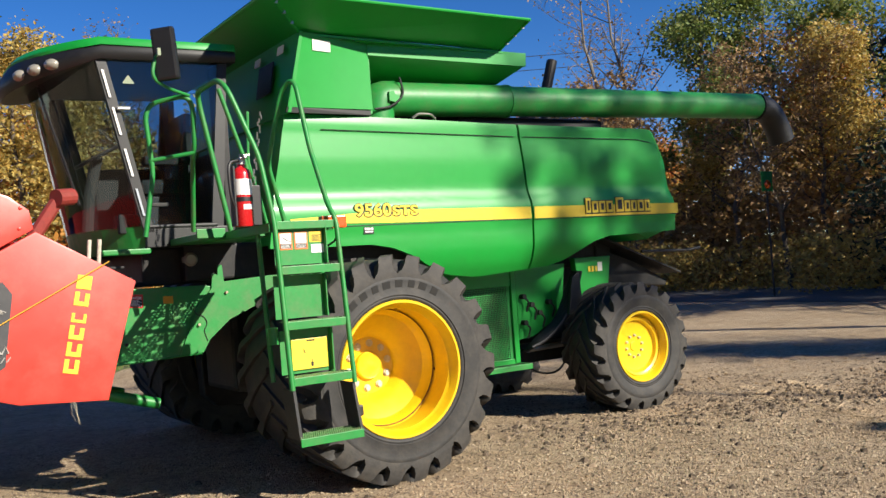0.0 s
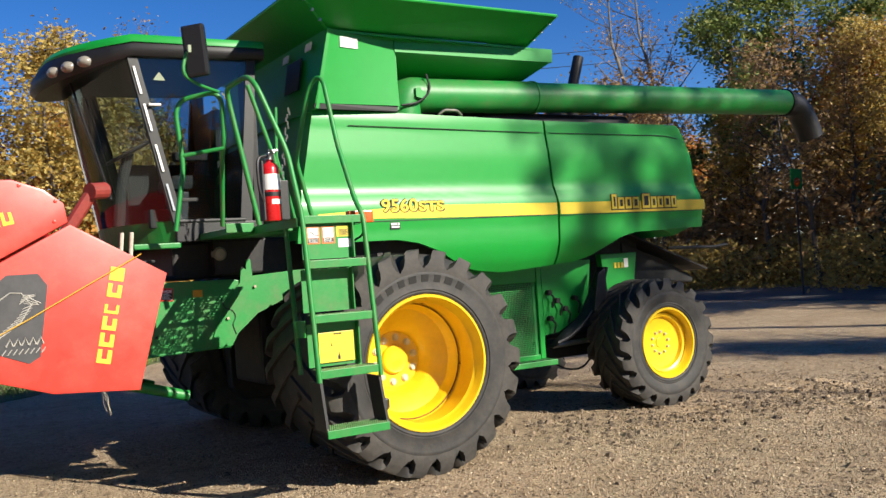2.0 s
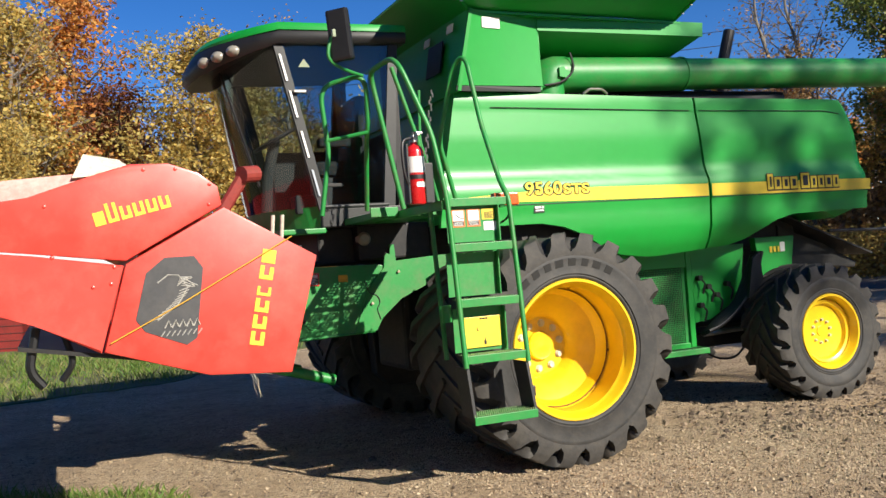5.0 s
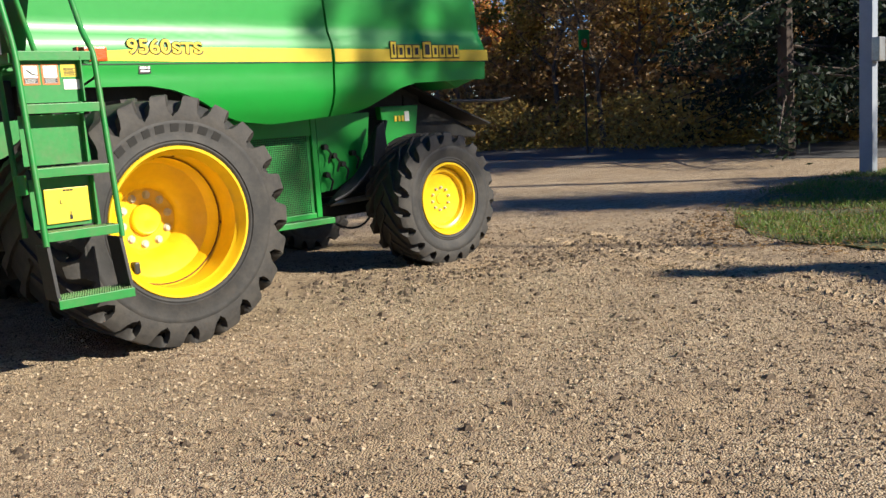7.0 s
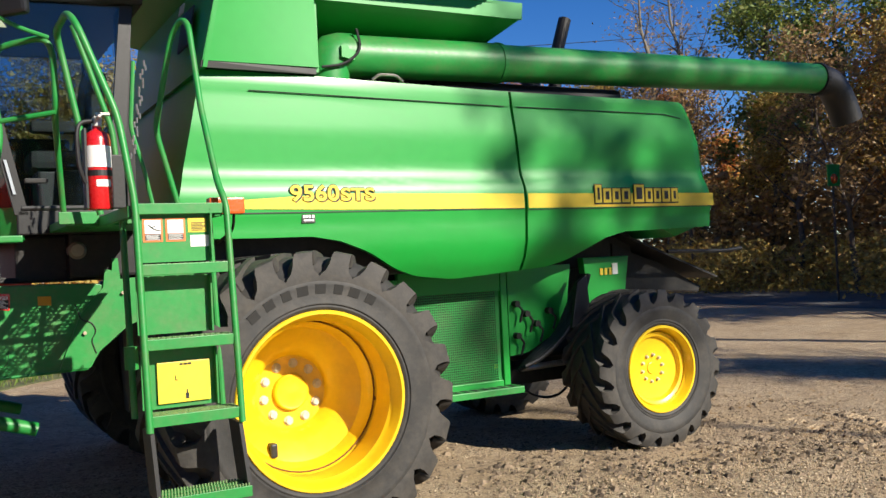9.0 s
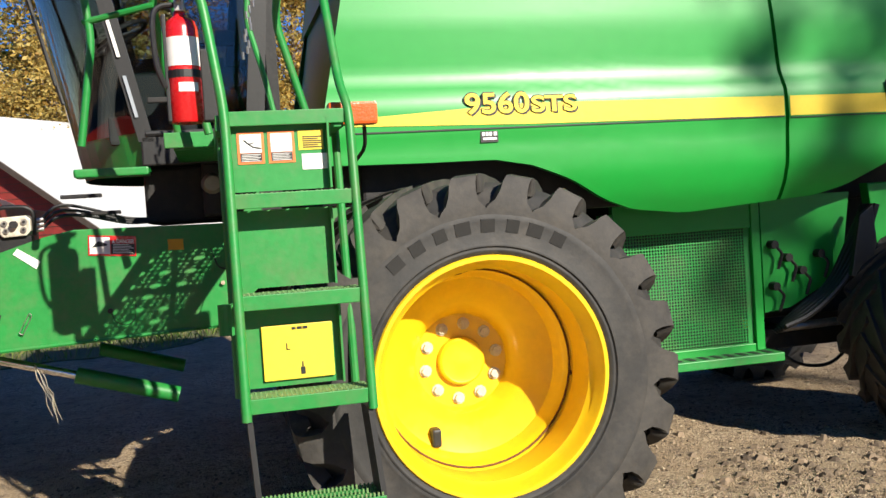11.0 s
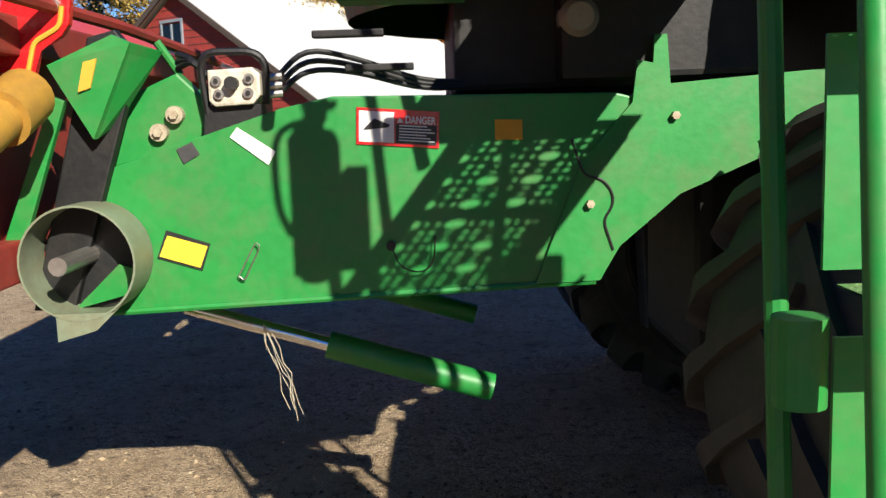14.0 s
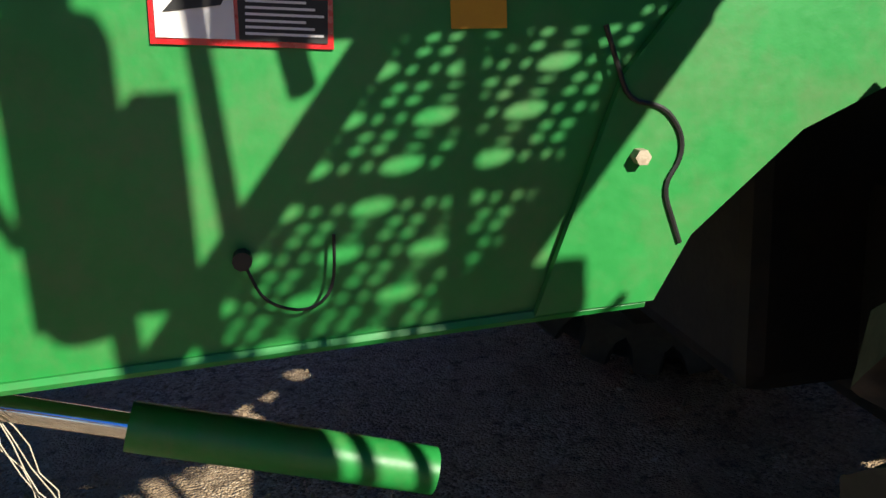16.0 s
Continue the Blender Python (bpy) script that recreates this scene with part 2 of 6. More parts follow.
def ground_mat():
    m = bpy.data.materials.new("gravel")
    m.use_nodes = True
    n, l = m.node_tree.nodes, m.node_tree.links
    p = n["Principled BSDF"]
    tc = n.new("ShaderNodeTexCoord")
    def tex(kind, scale, detail=6, rough=0.6):
        x = n.new(kind)
        x.inputs["Scale"].default_value = scale
        if kind == "ShaderNodeTexNoise":
            x.inputs["Detail"].default_value, x.inputs["Roughness"].default_value = detail, rough
        l.new(tc.outputs["Object"], x.inputs["Vector"])
        return x
    def ramp(stops):
        r = n.new("ShaderNodeValToRGB")
        while len(r.color_ramp.elements) < len(stops):
            r.color_ramp.elements.new(0.5)
        for e, (pos, c) in zip(r.color_ramp.elements, stops):
            e.position, e.color = pos, (*c, 1)
        return r
    def mix(a, b, fac, mode="MIX"):
        x = n.new("ShaderNodeMix")
        x.data_type, x.blend_type = "RGBA", mode
        socks = [s for s in x.inputs if s.type == "RGBA"]
        l.new(a, socks[0]); l.new(b, socks[1])
        if isinstance(fac, float):
            x.inputs["Factor"].default_value = fac
        else:
            l.new(fac, x.inputs["Factor"])
        return [s for s in x.outputs if s.type == "RGBA"][0]
    peb = tex("ShaderNodeTexVoronoi", 95)
    pr = ramp([(0.0, (0.15, 0.102, 0.06)), (0.35, (0.42, 0.305, 0.188)), (0.7, (0.55, 0.415, 0.265)), (1.0, (0.68, 0.55, 0.38))])
    sep = n.new("ShaderNodeSeparateColor")
    l.new(peb.outputs["Color"], sep.inputs[0])
    l.new(sep.outputs[0], pr.inputs[0])
    soil = tex("ShaderNodeTexNoise", 3.0, 10, 0.75)
    sr = ramp([(0.3, (0.15, 0.10, 0.058)), (0.50, (0.41, 0.295, 0.178)), (0.75, (0.53, 0.395, 0.245))])
    l.new(soil.outputs[0], sr.inputs[0])
    patch = tex("ShaderNodeTexNoise", 0.9, 6, 0.65)
    pm = ramp([(0.40, (0, 0, 0)), (0.60, (1, 1, 1))])
    l.new(patch.outputs[0], pm.inputs[0])
    base = mix(sr.outputs[0], pr.outputs[0], pm.outputs[0])
    clod = tex("ShaderNodeTexNoise", 14, 6, 0.7)
    cr = ramp([(0.53, (0, 0, 0)), (0.66, (0.85, 0.85, 0.85))])
    l.new(clod.outputs[0], cr.inputs[0])
    dark = n.new("ShaderNodeRGB")
    dark.outputs[0].default_value = (0.085, 0.058, 0.037, 1)
    col = mix(base, dark.outputs[0], cr.outputs[0])
    l.new(col, p.inputs["Base Color"])
    p.inputs["Roughness"].default_value = 0.95
    hgt = n.new("ShaderNodeMath"); hgt.operation = "MULTIPLY_ADD"
    l.new(peb.outputs["Distance"], hgt.inputs[0]); hgt.inputs[1].default_value = -0.7
    l.new(soil.outputs[0], hgt.inputs[2])
    b = n.new("ShaderNodeBump")
    b.inputs["Strength"].default_value, b.inputs["Distance"].default_value = 0.9, 0.03
    l.new(hgt.outputs[0], b.inputs["Height"])
    l.new(b.outputs[0], p.inputs["Normal"])
    return m


GRAVEL = ground_mat()
STONE = mat("loose_stone", (0.30, 0.25, 0.19), 0.9, var=0.35, scale=25)
LAWN = mat("lawn_soil", (0.085, 0.10, 0.035), 0.95, var=0.4, scale=4, dirt=(0.16, 0.11, 0.06), dirt_amount=0.7, bump=0.6, bump_scale=60)

# ---- mesh helpers ----
def part(name, bm, material, parent=None, label="", smooth=None):
    """Links a bmesh, given in world places, as one mesh object under a thing or a part."""
    bmesh.ops.recalc_face_normals(bm, faces=bm.faces)
    me = bpy.data.meshes.new(name)
    bm.to_mesh(me)
    bm.free()
    me.materials.append(material)
    if smooth is not None:
        me.shade_smooth()
        me.set_sharp_from_angle(angle=radians(smooth))
    ob = new(name, me)
    if parent is not None:
        ob.parent = parent
        if parent.type == "EMPTY":
            ob.matrix_parent_inverse = Matrix.Translation(-Vector(parent.location))
    if label:
        ob["label"] = label
    return ob


def thing(name, at, label, category, group="", kind=""):
    ob = new(name)
    ob.empty_display_size = 0.2
    ob.location = at
    return tagged(ob, label, category, group, kind)


def box(bm, x0, x1, y0, y1, z0, z1, bevel=0.0, m=None):
    r = bmesh.ops.create_cube(bm, size=1.0)
    vs = r["verts"]
    bmesh.ops.scale(bm, vec=(x1 - x0, y1 - y0, z1 - z0), verts=vs)
    bmesh.ops.translate(bm, vec=((x0 + x1) / 2, (y0 + y1) / 2, (z0 + z1) / 2), verts=vs)
    if m is not None:
        bmesh.ops.transform(bm, matrix=m, verts=vs)
    if bevel:
        es = list({e for v in vs for e in v.link_edges})
        bmesh.ops.bevel(bm, geom=es, offset=bevel, segments=2, profile=0.6, affect="EDGES")
    return bm


def B(*a, **k):
    return box(bmesh.new(), *a, **k)


def rounded(pts, r=0.06, steps=4):
    """A way with its corners rounded."""
    P = [Vector(p) for p in pts]
    out = [P[0]]
    for a, b, c in zip(P, P[1:], P[2:]):
        d0, d1 = (a - b), (c - b)
        k0, k1 = min(r, d0.length / 2.1), min(r, d1.length / 2.1)
        s, e = b + d0.normalized() * k0, b + d1.normalized() * k1
        for i in range(steps + 1):
            t = i / steps
            out.append((1 - t) ** 2 * s + 2 * t * (1 - t) * b + t * t * e)
    out.append(P[-1])
    return out


def tube(bm, pts, r, n=10, corner=0.06):
    P = rounded(pts, corner) if corner else [Vector(p) for p in pts]
    radii = r if isinstance(r, list) else [r] * len(P)
    rings, side = [], None
    for i, p in enumerate(P):
        d = (P[min(i + 1, len(P) - 1)] - P[max(i - 1, 0)]).normalized()
        if side is None:
            side = d.cross(Vector((0, 0, 1)) if abs(d.z) < 0.9 else Vector((1, 0, 0))).normalized()
        side = (side - d * side.dot(d)).normalized()
        up = d.cross(side)
        rings.append([bm.verts.new(p + radii[i] * (side * math.cos(2 * math.pi * k / n) + up * math.sin(2 * math.pi * k / n))) for k in range(n)])
    for a, b in zip(rings, rings[1:]):
        for k in range(n):
            bm.faces.new((a[k], a[(k + 1) % n], b[(k + 1) % n], b[k]))
    bm.faces.new(rings[0][::-1])
    bm.faces.new(rings[-1])
    return bm


def T(pts, r, n=10, corner=0.06):
    return tube(bmesh.new(), pts, r, n, corner)


def lathe(bm, profile, centre, n=48, closed=False):
    """Turns (radius, y) pairs round the y axis through centre."""
    c = Vector(centre)
    rings = []
    for r, y in profile:
        rings.append([bm.verts.new(c + Vector((r * math.cos(2 * math.pi * k / n), y, r * math.sin(2 * math.pi * k / n)))) for k in range(n)])
    pairs = list(zip(rings, rings[1:]))
    if closed:
        pairs.append((rings[-1], rings[0]))
    for a, b in pairs:
        for k in range(n):
            bm.faces.new((a[k], a[(k + 1) % n], b[(k + 1) % n], b[k]))
    return bm


def prism(bm, outline, y0, y1, bevel=0.0):
    """A plate: an outline in x and z, from y0 to y1."""
    a = [bm.verts.new((x, y0, z)) for x, z in outline]
    b = [bm.verts.new((x, y1, z)) for x, z in outline]
    fs = [bm.faces.new(a), bm.faces.new(b[::-1])]
    k = len(a)
    for i in range(k):
        fs.append(bm.faces.new((a[i], a[(i + 1) % k], b[(i + 1) % k], b[i])))
    if bevel:
        es = [e for e in fs[0].edges]
        bmesh.ops.bevel(bm, geom=es, offset=bevel, segments=2, profile=0.6, affect="EDGES")
    return bm


def PR(outline, y0, y1, bevel=0.0):
    return prism(bmesh.new(), outline, y0, y1, bevel)


def hull4(bm, quad, normal, thick):
    """A sheet with four corners and a thickness."""
    q = [Vector(p) for p in quad]
    nrm = Vector(normal).normalized() * thick
    a = [bm.verts.new(p) for p in q]
    b = [bm.verts.new(p + nrm) for p in q]
    bm.faces.new(a)
    bm.faces.new(b[::-1])
    for i in range(4):
        bm.faces.new((a[i], a[(i + 1) % 4], b[(i + 1) % 4], b[i]))
    return bm


def twisted(bm, quad, normal, thick, n=10):
    """A sheet whose four corners need not lie in one plane."""
    a, b, c, d = (Vector(p) for p in quad)
    off = Vector(normal).normalized() * thick
    rows = []
    for i in range(n + 1):
        for j in range(n + 1):
            u, v = i / n, j / n
            p = a.lerp(b, u).lerp(d.lerp(c, u), v)
            rows.append((bm.verts.new(p), bm.verts.new(p + off)))
    at = lambda i, j, s: rows[i * (n + 1) + j][s]
    for i in range(n):
        for j in range(n):
            bm.faces.new((at(i, j, 0), at(i + 1, j, 0), at(i + 1, j + 1, 0), at(i, j + 1, 0)))
            bm.faces.new((at(i, j, 1), at(i, j + 1, 1), at(i + 1, j + 1, 1), at(i + 1, j, 1)))
    for i in range(n):
        for p, q in (((i, 0), (i + 1, 0)), ((i + 1, n), (i, n)), ((0, i + 1), (0, i)), ((n, i), (n, i + 1))):
            bm.faces.new((at(*p, 1), at(*q, 1), at(*q, 0), at(*p, 0)))
    return bm


def shares(widths):
    """Running shares from 0 to 1 of a row of widths."""
    return [sum(widths[:k]) / sum(widths) for k in range(len(widths) + 1)]


def perforated(bm, origin, across, deep, nu, nv, radius, thick, us=None, vs=None):
    """A sheet of nu x nv cells, each pierced by an eight-sided hole; radius(i, j) gives its share of the cell; us, vs: uneven cells."""
    o, across, deep = Vector(origin), Vector(across), Vector(deep)
    us, vs = us or shares([1] * nu), vs or shares([1] * nv)
    down = across.cross(deep).normalized() * -thick
    grid = [[(bm.verts.new(o + across * fu + deep * fv), bm.verts.new(o + across * fu + deep * fv + down)) for fv in vs] for fu in us]
    for i in range(nu):
        for j in range(nv):
            u, v = across * (us[i + 1] - us[i]), deep * (vs[j + 1] - vs[j])
            c = o + across * (us[i] + us[i + 1]) / 2 + deep * (vs[j] + vs[j + 1]) / 2
            corners = [grid[i][j], grid[i + 1][j], grid[i + 1][j + 1], grid[i][j + 1]]
            r = radius(i, j)
            if r <= 0:
                bm.faces.new([k[0] for k in corners])
                bm.faces.new([k[1] for k in corners][::-1])
                continue
            ring = []
            for k in range(8):
                a = math.pi * (1.25 + k / 4)
                q = c + (u * math.cos(a) + v * math.sin(a)) * r
                ring.append((bm.verts.new(q), bm.verts.new(q + down)))
            for k in range(4):
                c0, c1 = corners[k], corners[(k + 1) % 4]
                h0, h1, h2 = ring[2 * k], ring[2 * k + 1], ring[(2 * k + 2) % 8]
                for s in (0, 1):
                    bm.faces.new((c0[s], c1[s], h1[s]))
                    bm.faces.new((c0[s], h1[s], h0[s]))
                    bm.faces.new((c1[s], h2[s], h1[s]))
            for k in range(8):
                a, b = ring[k], ring[(k + 1) % 8]
                bm.faces.new((a[0], b[0], b[1], a[1]))
    return bm


def lettering(name, body, size, m, material, parent, depth=0.003, width=None, label="", bold=0.0, shear=0.0):
    """Writing as a mesh: lies in the plane of m, reading along its x."""
    cu = bpy.data.curves.new(name, "FONT")
    cu.body, cu.size, cu.extrude, cu.offset, cu.shear = body, size, depth, bold, shear
    tmp = bpy.data.objects.new(name, cu)
    me = bpy.data.meshes.new_from_object(tmp)
    bpy.data.objects.remove(tmp)
    xs = [v.co.x for v in me.vertices]
    k = width / (max(xs) - min(xs)) if width else 1.0
    for v in me.vertices:
        v.co.x = (v.co.x - min(xs)) * k
        v.co = m @ v.co
    me.materials.append(material)
    ob = new(name, me)
    ob.parent = parent
    if parent.type == "EMPTY":
        ob.matrix_parent_inverse = Matrix.Translation(-Vector(parent.location))
    if label:
        ob["label"] = label
    return ob


def facing(x, y, z, lean=0.0):
    """The plane of a side that faces the walk, for writing and bars."""
    return Matrix.Translation((x, y, z)) @ Matrix(((1, 0, 0, 0), (0, 0, -1, 0), (0, 1, 0, 0), (0, 0, 0, 1))) @ Matrix.Rotation(radians(lean), 4, "Z")


def bars(bm, m, rows):
    """Flat bars (x0, x1, y0, y1) 2 mm thick in the plane of m."""
    for x0, x1, y0, y1 in rows:
        box(bm, x0, x1, y0, y1, 0, 0.002, m=m)
    return bm


# ---- ground ----
def ground_height(x, y):
    d = math.hypot(x - 1, y - 1)
    near = min(1.0, max(0.0, 1 - d / 26))
    h = 0.026 * noise.noise(Vector((x * 0.9, y * 0.9, 0))) + 0.018 * noise.noise(Vector((x * 3.1, y * 3.1, 4))) + 0.010 * noise.noise(Vector((x * 7.3, y * 7.3, 9)))
    return h * near


def grid_sheet(xs, ys, zf):
    bm = bmesh.new()
    vs = [[bm.verts.new((x, y, zf(x, y))) for y in ys] for x in xs]
    for i in range(len(xs) - 1):
        for j in range(len(ys) - 1):
            bm.faces.new((vs[i][j], vs[i + 1][j], vs[i + 1][j + 1], vs[i][j + 1]))
    return bm


def spaced(lo, hi, a, b, fine, coarse):
    out, v = [], lo
    while v < hi:
        out.append(v)
        v += fine if a <= v < b else coarse
    return out + [hi]


far = [-1500, -700, -300, -150, -80, -50]
xs = far + spaced(-30, 30, -5, 8, 0.085, 1.0) + [50, 80, 150, 300, 700, 1500]
ys = far + spaced(-30, 40, -6, 6, 0.085, 1.0) + [60, 90, 150, 300, 700, 1500]
ground = part("ground", grid_sheet(xs, ys, ground_height), GRAVEL, smooth=60)
tagged(ground, "brown gravel farmyard with clods and wheel ruts", "ground", kind="structure")

road_bm = bmesh.new()
for a, b in ((14.6, 20.5),):
    hull4(road_bm, [(a, -40, 0.012), (b, -40, 0.012), (b + 6, 60, 0.012), (a + 6, 60, 0.012)], (0, 0, -1), 0.03)
tagged(part("road", road_bm, ASPHALT), "grey asphalt lane in tree shade", "road", kind="structure")


def ragged(outline, step=0.22, amount=0.16):
    """The outline with an uneven edge."""
    out = []
    for (x0, y0), (x1, y1) in zip(outline, outline[1:] + outline[:1]):
        n = min(60, max(1, int(math.hypot(x1 - x0, y1 - y0) / step)))
        for k in range(n):
            x, y = x0 + (x1 - x0) * k / n, y0 + (y1 - y0) * k / n
            v = noise.noise_vector(Vector((x * 1.9, y * 1.9, 7)))
            out.append((x + amount * v.x, y + amount * v.y))
    return out


def lawn(name, outline, label):
    bm = bmesh.new()
    vs = [bm.verts.new((x, y, 0.016)) for x, y in ragged(outline)]
    f = bm.faces.new(vs)
    r = bmesh.ops.extrude_face_region(bm, geom=[f])
    bmesh.ops.translate(bm, vec=(0, 0, -0.06), verts=[v for v in r["geom"] if isinstance(v, bmesh.types.BMVert)])
    return tagged(part(name, bm, LAWN), label, "grass", kind="structure")


LAWN_RIGHT = [(13.6, 1.1), (10.5, 1.05), (8.2, 0.35), (6.6, -0.5), (5.7, -1.5), (5.6, -2.6), (6.4, -4.6), (9, -9), (14.2, -9), (14.5, -2)]
LAWN_LEFT = [(-2.0, 9.2), (-3.4, 9.0), (-6, 8.2), (-14, 7), (-30, 6), (-30, 40), (6, 40), (2, 14)]
LAWN_NEAR = [(-2.75, 0.75), (-3.05, 1.25), (-3.5, 1.5), (-4.3, 2.2), (-8, 2.0), (-8, -4), (-4.5, -4), (-3.2, -1.5)]
lawn("ground_lawn_right", LAWN_RIGHT, "mown green lawn edged with fallen leaves")
lawn("ground_lawn_left", LAWN_LEFT, "rough green grass beyond the yard")
lawn("ground_lawn_near", LAWN_NEAR, "patchy green and straw-coloured grass verge")


def inside(p, poly):
    x, y = p
    c = False
    for (x0, y0), (x1, y1) in zip(poly, poly[1:] + poly[:1]):
        if (y0 > y) != (y1 > y) and x < (x1 - x0) * (y - y0) / (y1 - y0) + x0:
            c = not c
    return c


def soup(name, verts, faces, material, label="", category="", kind="stuff"):
    me = bpy.data.meshes.new(name)
    me.from_pydata(verts, [], faces)
    me.materials.append(material)
    return tagged(new(name, me), label, category, kind=kind)


def blades(name, outline, area, count, height, label, seed):
    rnd = random.Random(seed)
    vs, fs = [], []
    x0, x1, y0, y1 = area
    while len(fs) < count:
        x, y = rnd.uniform(x0, x1), rnd.uniform(y0, y1)
        if not inside((x + rnd.gauss(0, 0.10), y + rnd.gauss(0, 0.10)), outline) or noise.noise(Vector((x * 0.8, y * 0.8, 2))) < -0.25:
            continue
        a, h, w = rnd.uniform(0, 6.28), height * rnd.uniform(0.4, 1.2), rnd.uniform(0.004, 0.009)
        dx, dy, bx, by = math.cos(a) * w, math.sin(a) * w, rnd.gauss(0, 0.4) * h, rnd.gauss(0, 0.4) * h
        i = len(vs)
        vs += [(x - dx, y - dy, 0.025), (x + dx, y + dy, 0.025), (x + bx * 0.4 + dx * 0.7, y + by * 0.4 + dy * 0.7, 0.025 + h * 0.6), (x + bx, y + by, 0.025 + h)]
        fs.append((i, i + 1, i + 2, i + 3))
    return soup(name, vs, fs, GRASS_BLADE, label, "grass")


blades("grass", LAWN_RIGHT, (5.5, 14.4, -5, 1.2), 26000, 0.07, "short green lawn grass", 1)
blades("grass", LAWN_LEFT, (-14, 3, 7, 20), 26000, 0.16, "uncut green grass at the yard edge", 2)
blades("grass", LAWN_NEAR, (-4.8, -2.7, -1.6, 2.2), 9000, 0.09, "thin grass and straw on the verge", 3)


def stones(name, count, seed):
    rnd = random.Random(seed)
    vs, fs = [], []
    for _ in range(count):
        x, y = rnd.uniform(-4, 7.5), rnd.uniform(-4.6, 4.5)
        if rnd.random() < 0.55:
            x, y = rnd.uniform(-3, 4), rnd.uniform(-4.4, 0.3)
        if inside((x, y), LAWN_RIGHT) or inside((x, y), LAWN_NEAR):
            continue
        s = 0.005 + 0.013 * rnd.random() ** 3
        z = ground_height(x, y) + s * 0.2
        i = len(vs)
        a = rnd.uniform(0, 6.28)
        for k in range(4):
            q = a + k * math.pi / 2
            rr = s * rnd.uniform(0.7, 1.25)
            vs.append((x + rr * math.cos(q), y + rr * math.sin(q), z + rnd.uniform(-0.2, 0.3) * s))
        vs += [(x + rnd.gauss(0, 0.2) * s, y + rnd.gauss(0, 0.2) * s, z + s * rnd.uniform(0.5, 0.9)), (x, y, z - s * 0.7)]
        for k in range(4):
            fs += [(i + k, i + (k + 1) % 4, i + 4), (i + (k + 1) % 4, i + k, i + 5)]
    return vs, fs


def island_mat(name, colors, rough):
    m = leaf_mat(name, colors, rough)
    n, l = m.node_tree.nodes, m.node_tree.links
    l.new(n["Principled BSDF"].outputs[0], n["Material Output"].inputs[0])
    return m


STONES = island_mat("gravel_stones", [(0.15, 0.105, 0.062), (0.29, 0.21, 0.13), (0.38, 0.29, 0.185), (0.50, 0.40, 0.275)], 0.9)
CLODS = island_mat("soil_clods", [(0.07, 0.050, 0.034), (0.14, 0.103, 0.068), (0.26, 0.19, 0.125)], 0.95)
soup("gravel", *stones("gravel", 31000, 5), STONES, "loose tan and grey gravel stones on the yard", "gravel")


def clods(count, seed):
    """Lumps of dried mud, thickest along the wheel ruts."""
    rnd = random.Random(seed)
    vs, fs = [], []
    for k in range(count):
        if k % 3:
            u = rnd.uniform(0, 1)
            x = 1.5 + 6.5 * u + rnd.gauss(0, 0.25)
            y = 0.9 - 3.2 * u + 2.2 * u * u + rnd.gauss(0, 0.45)
        else:
            x, y = rnd.uniform(-3, 6), rnd.uniform(-4.2, 2)
        if inside((x, y), LAWN_RIGHT):
            continue
        s = 0.010 + 0.034 * rnd.random() ** 3
        z = ground_height(x, y)
        i = len(vs)
        a = rnd.uniform(0, 6.28)
        for q in range(5):
            w = a + q * math.pi * 0.4
            rr = s * rnd.uniform(0.7, 1.4)
            vs.append((x + rr * math.cos(w), y + rr * math.sin(w), z - 0.004))
        for q in range(5):
            w = a + q * math.pi * 0.4 + 0.3
            rr = s * rnd.uniform(0.3, 0.7)
            vs.append((x + rr * math.cos(w), y + rr * math.sin(w), z + s * rnd.uniform(0.35, 0.7)))
        for q in range(5):
            fs.append((i + q, i + (q + 1) % 5, i + 5 + (q + 1) % 5, i + 5 + q))
        fs.append(tuple(i + 5 + q for q in range(5)))
    return vs, fs


def crumbs(count, seed):
    """Small dark crumbs of soil over the whole near yard."""
    rnd = random.Random(seed)
    vs, fs = [], []
    while len(fs) < count * 3:
        x, y = rnd.uniform(-3.5, 6), rnd.uniform(-4.6, 2.5)
        if noise.noise(Vector((x * 1.3, y * 1.3, 11))) < rnd.uniform(-0.5, 0.5) or inside((x, y), LAWN_RIGHT):
            continue
        s, a = rnd.uniform(0.005, 0.016), rnd.uniform(0, 6.28)
        z, i = ground_height(x, y), len(vs)
        for k in range(3):
            q = a + k * 2.094
            vs.append((x + s * rnd.uniform(0.7, 1.5) * math.cos(q), y + s * rnd.uniform(0.7, 1.5) * math.sin(q), z - 0.003))
        vs.append((x, y, z + s * rnd.uniform(0.5, 0.95)))
        fs += [(i, i + 1, i + 3), (i + 1, i + 2, i + 3), (i + 2, i, i + 3)]
    return vs, fs


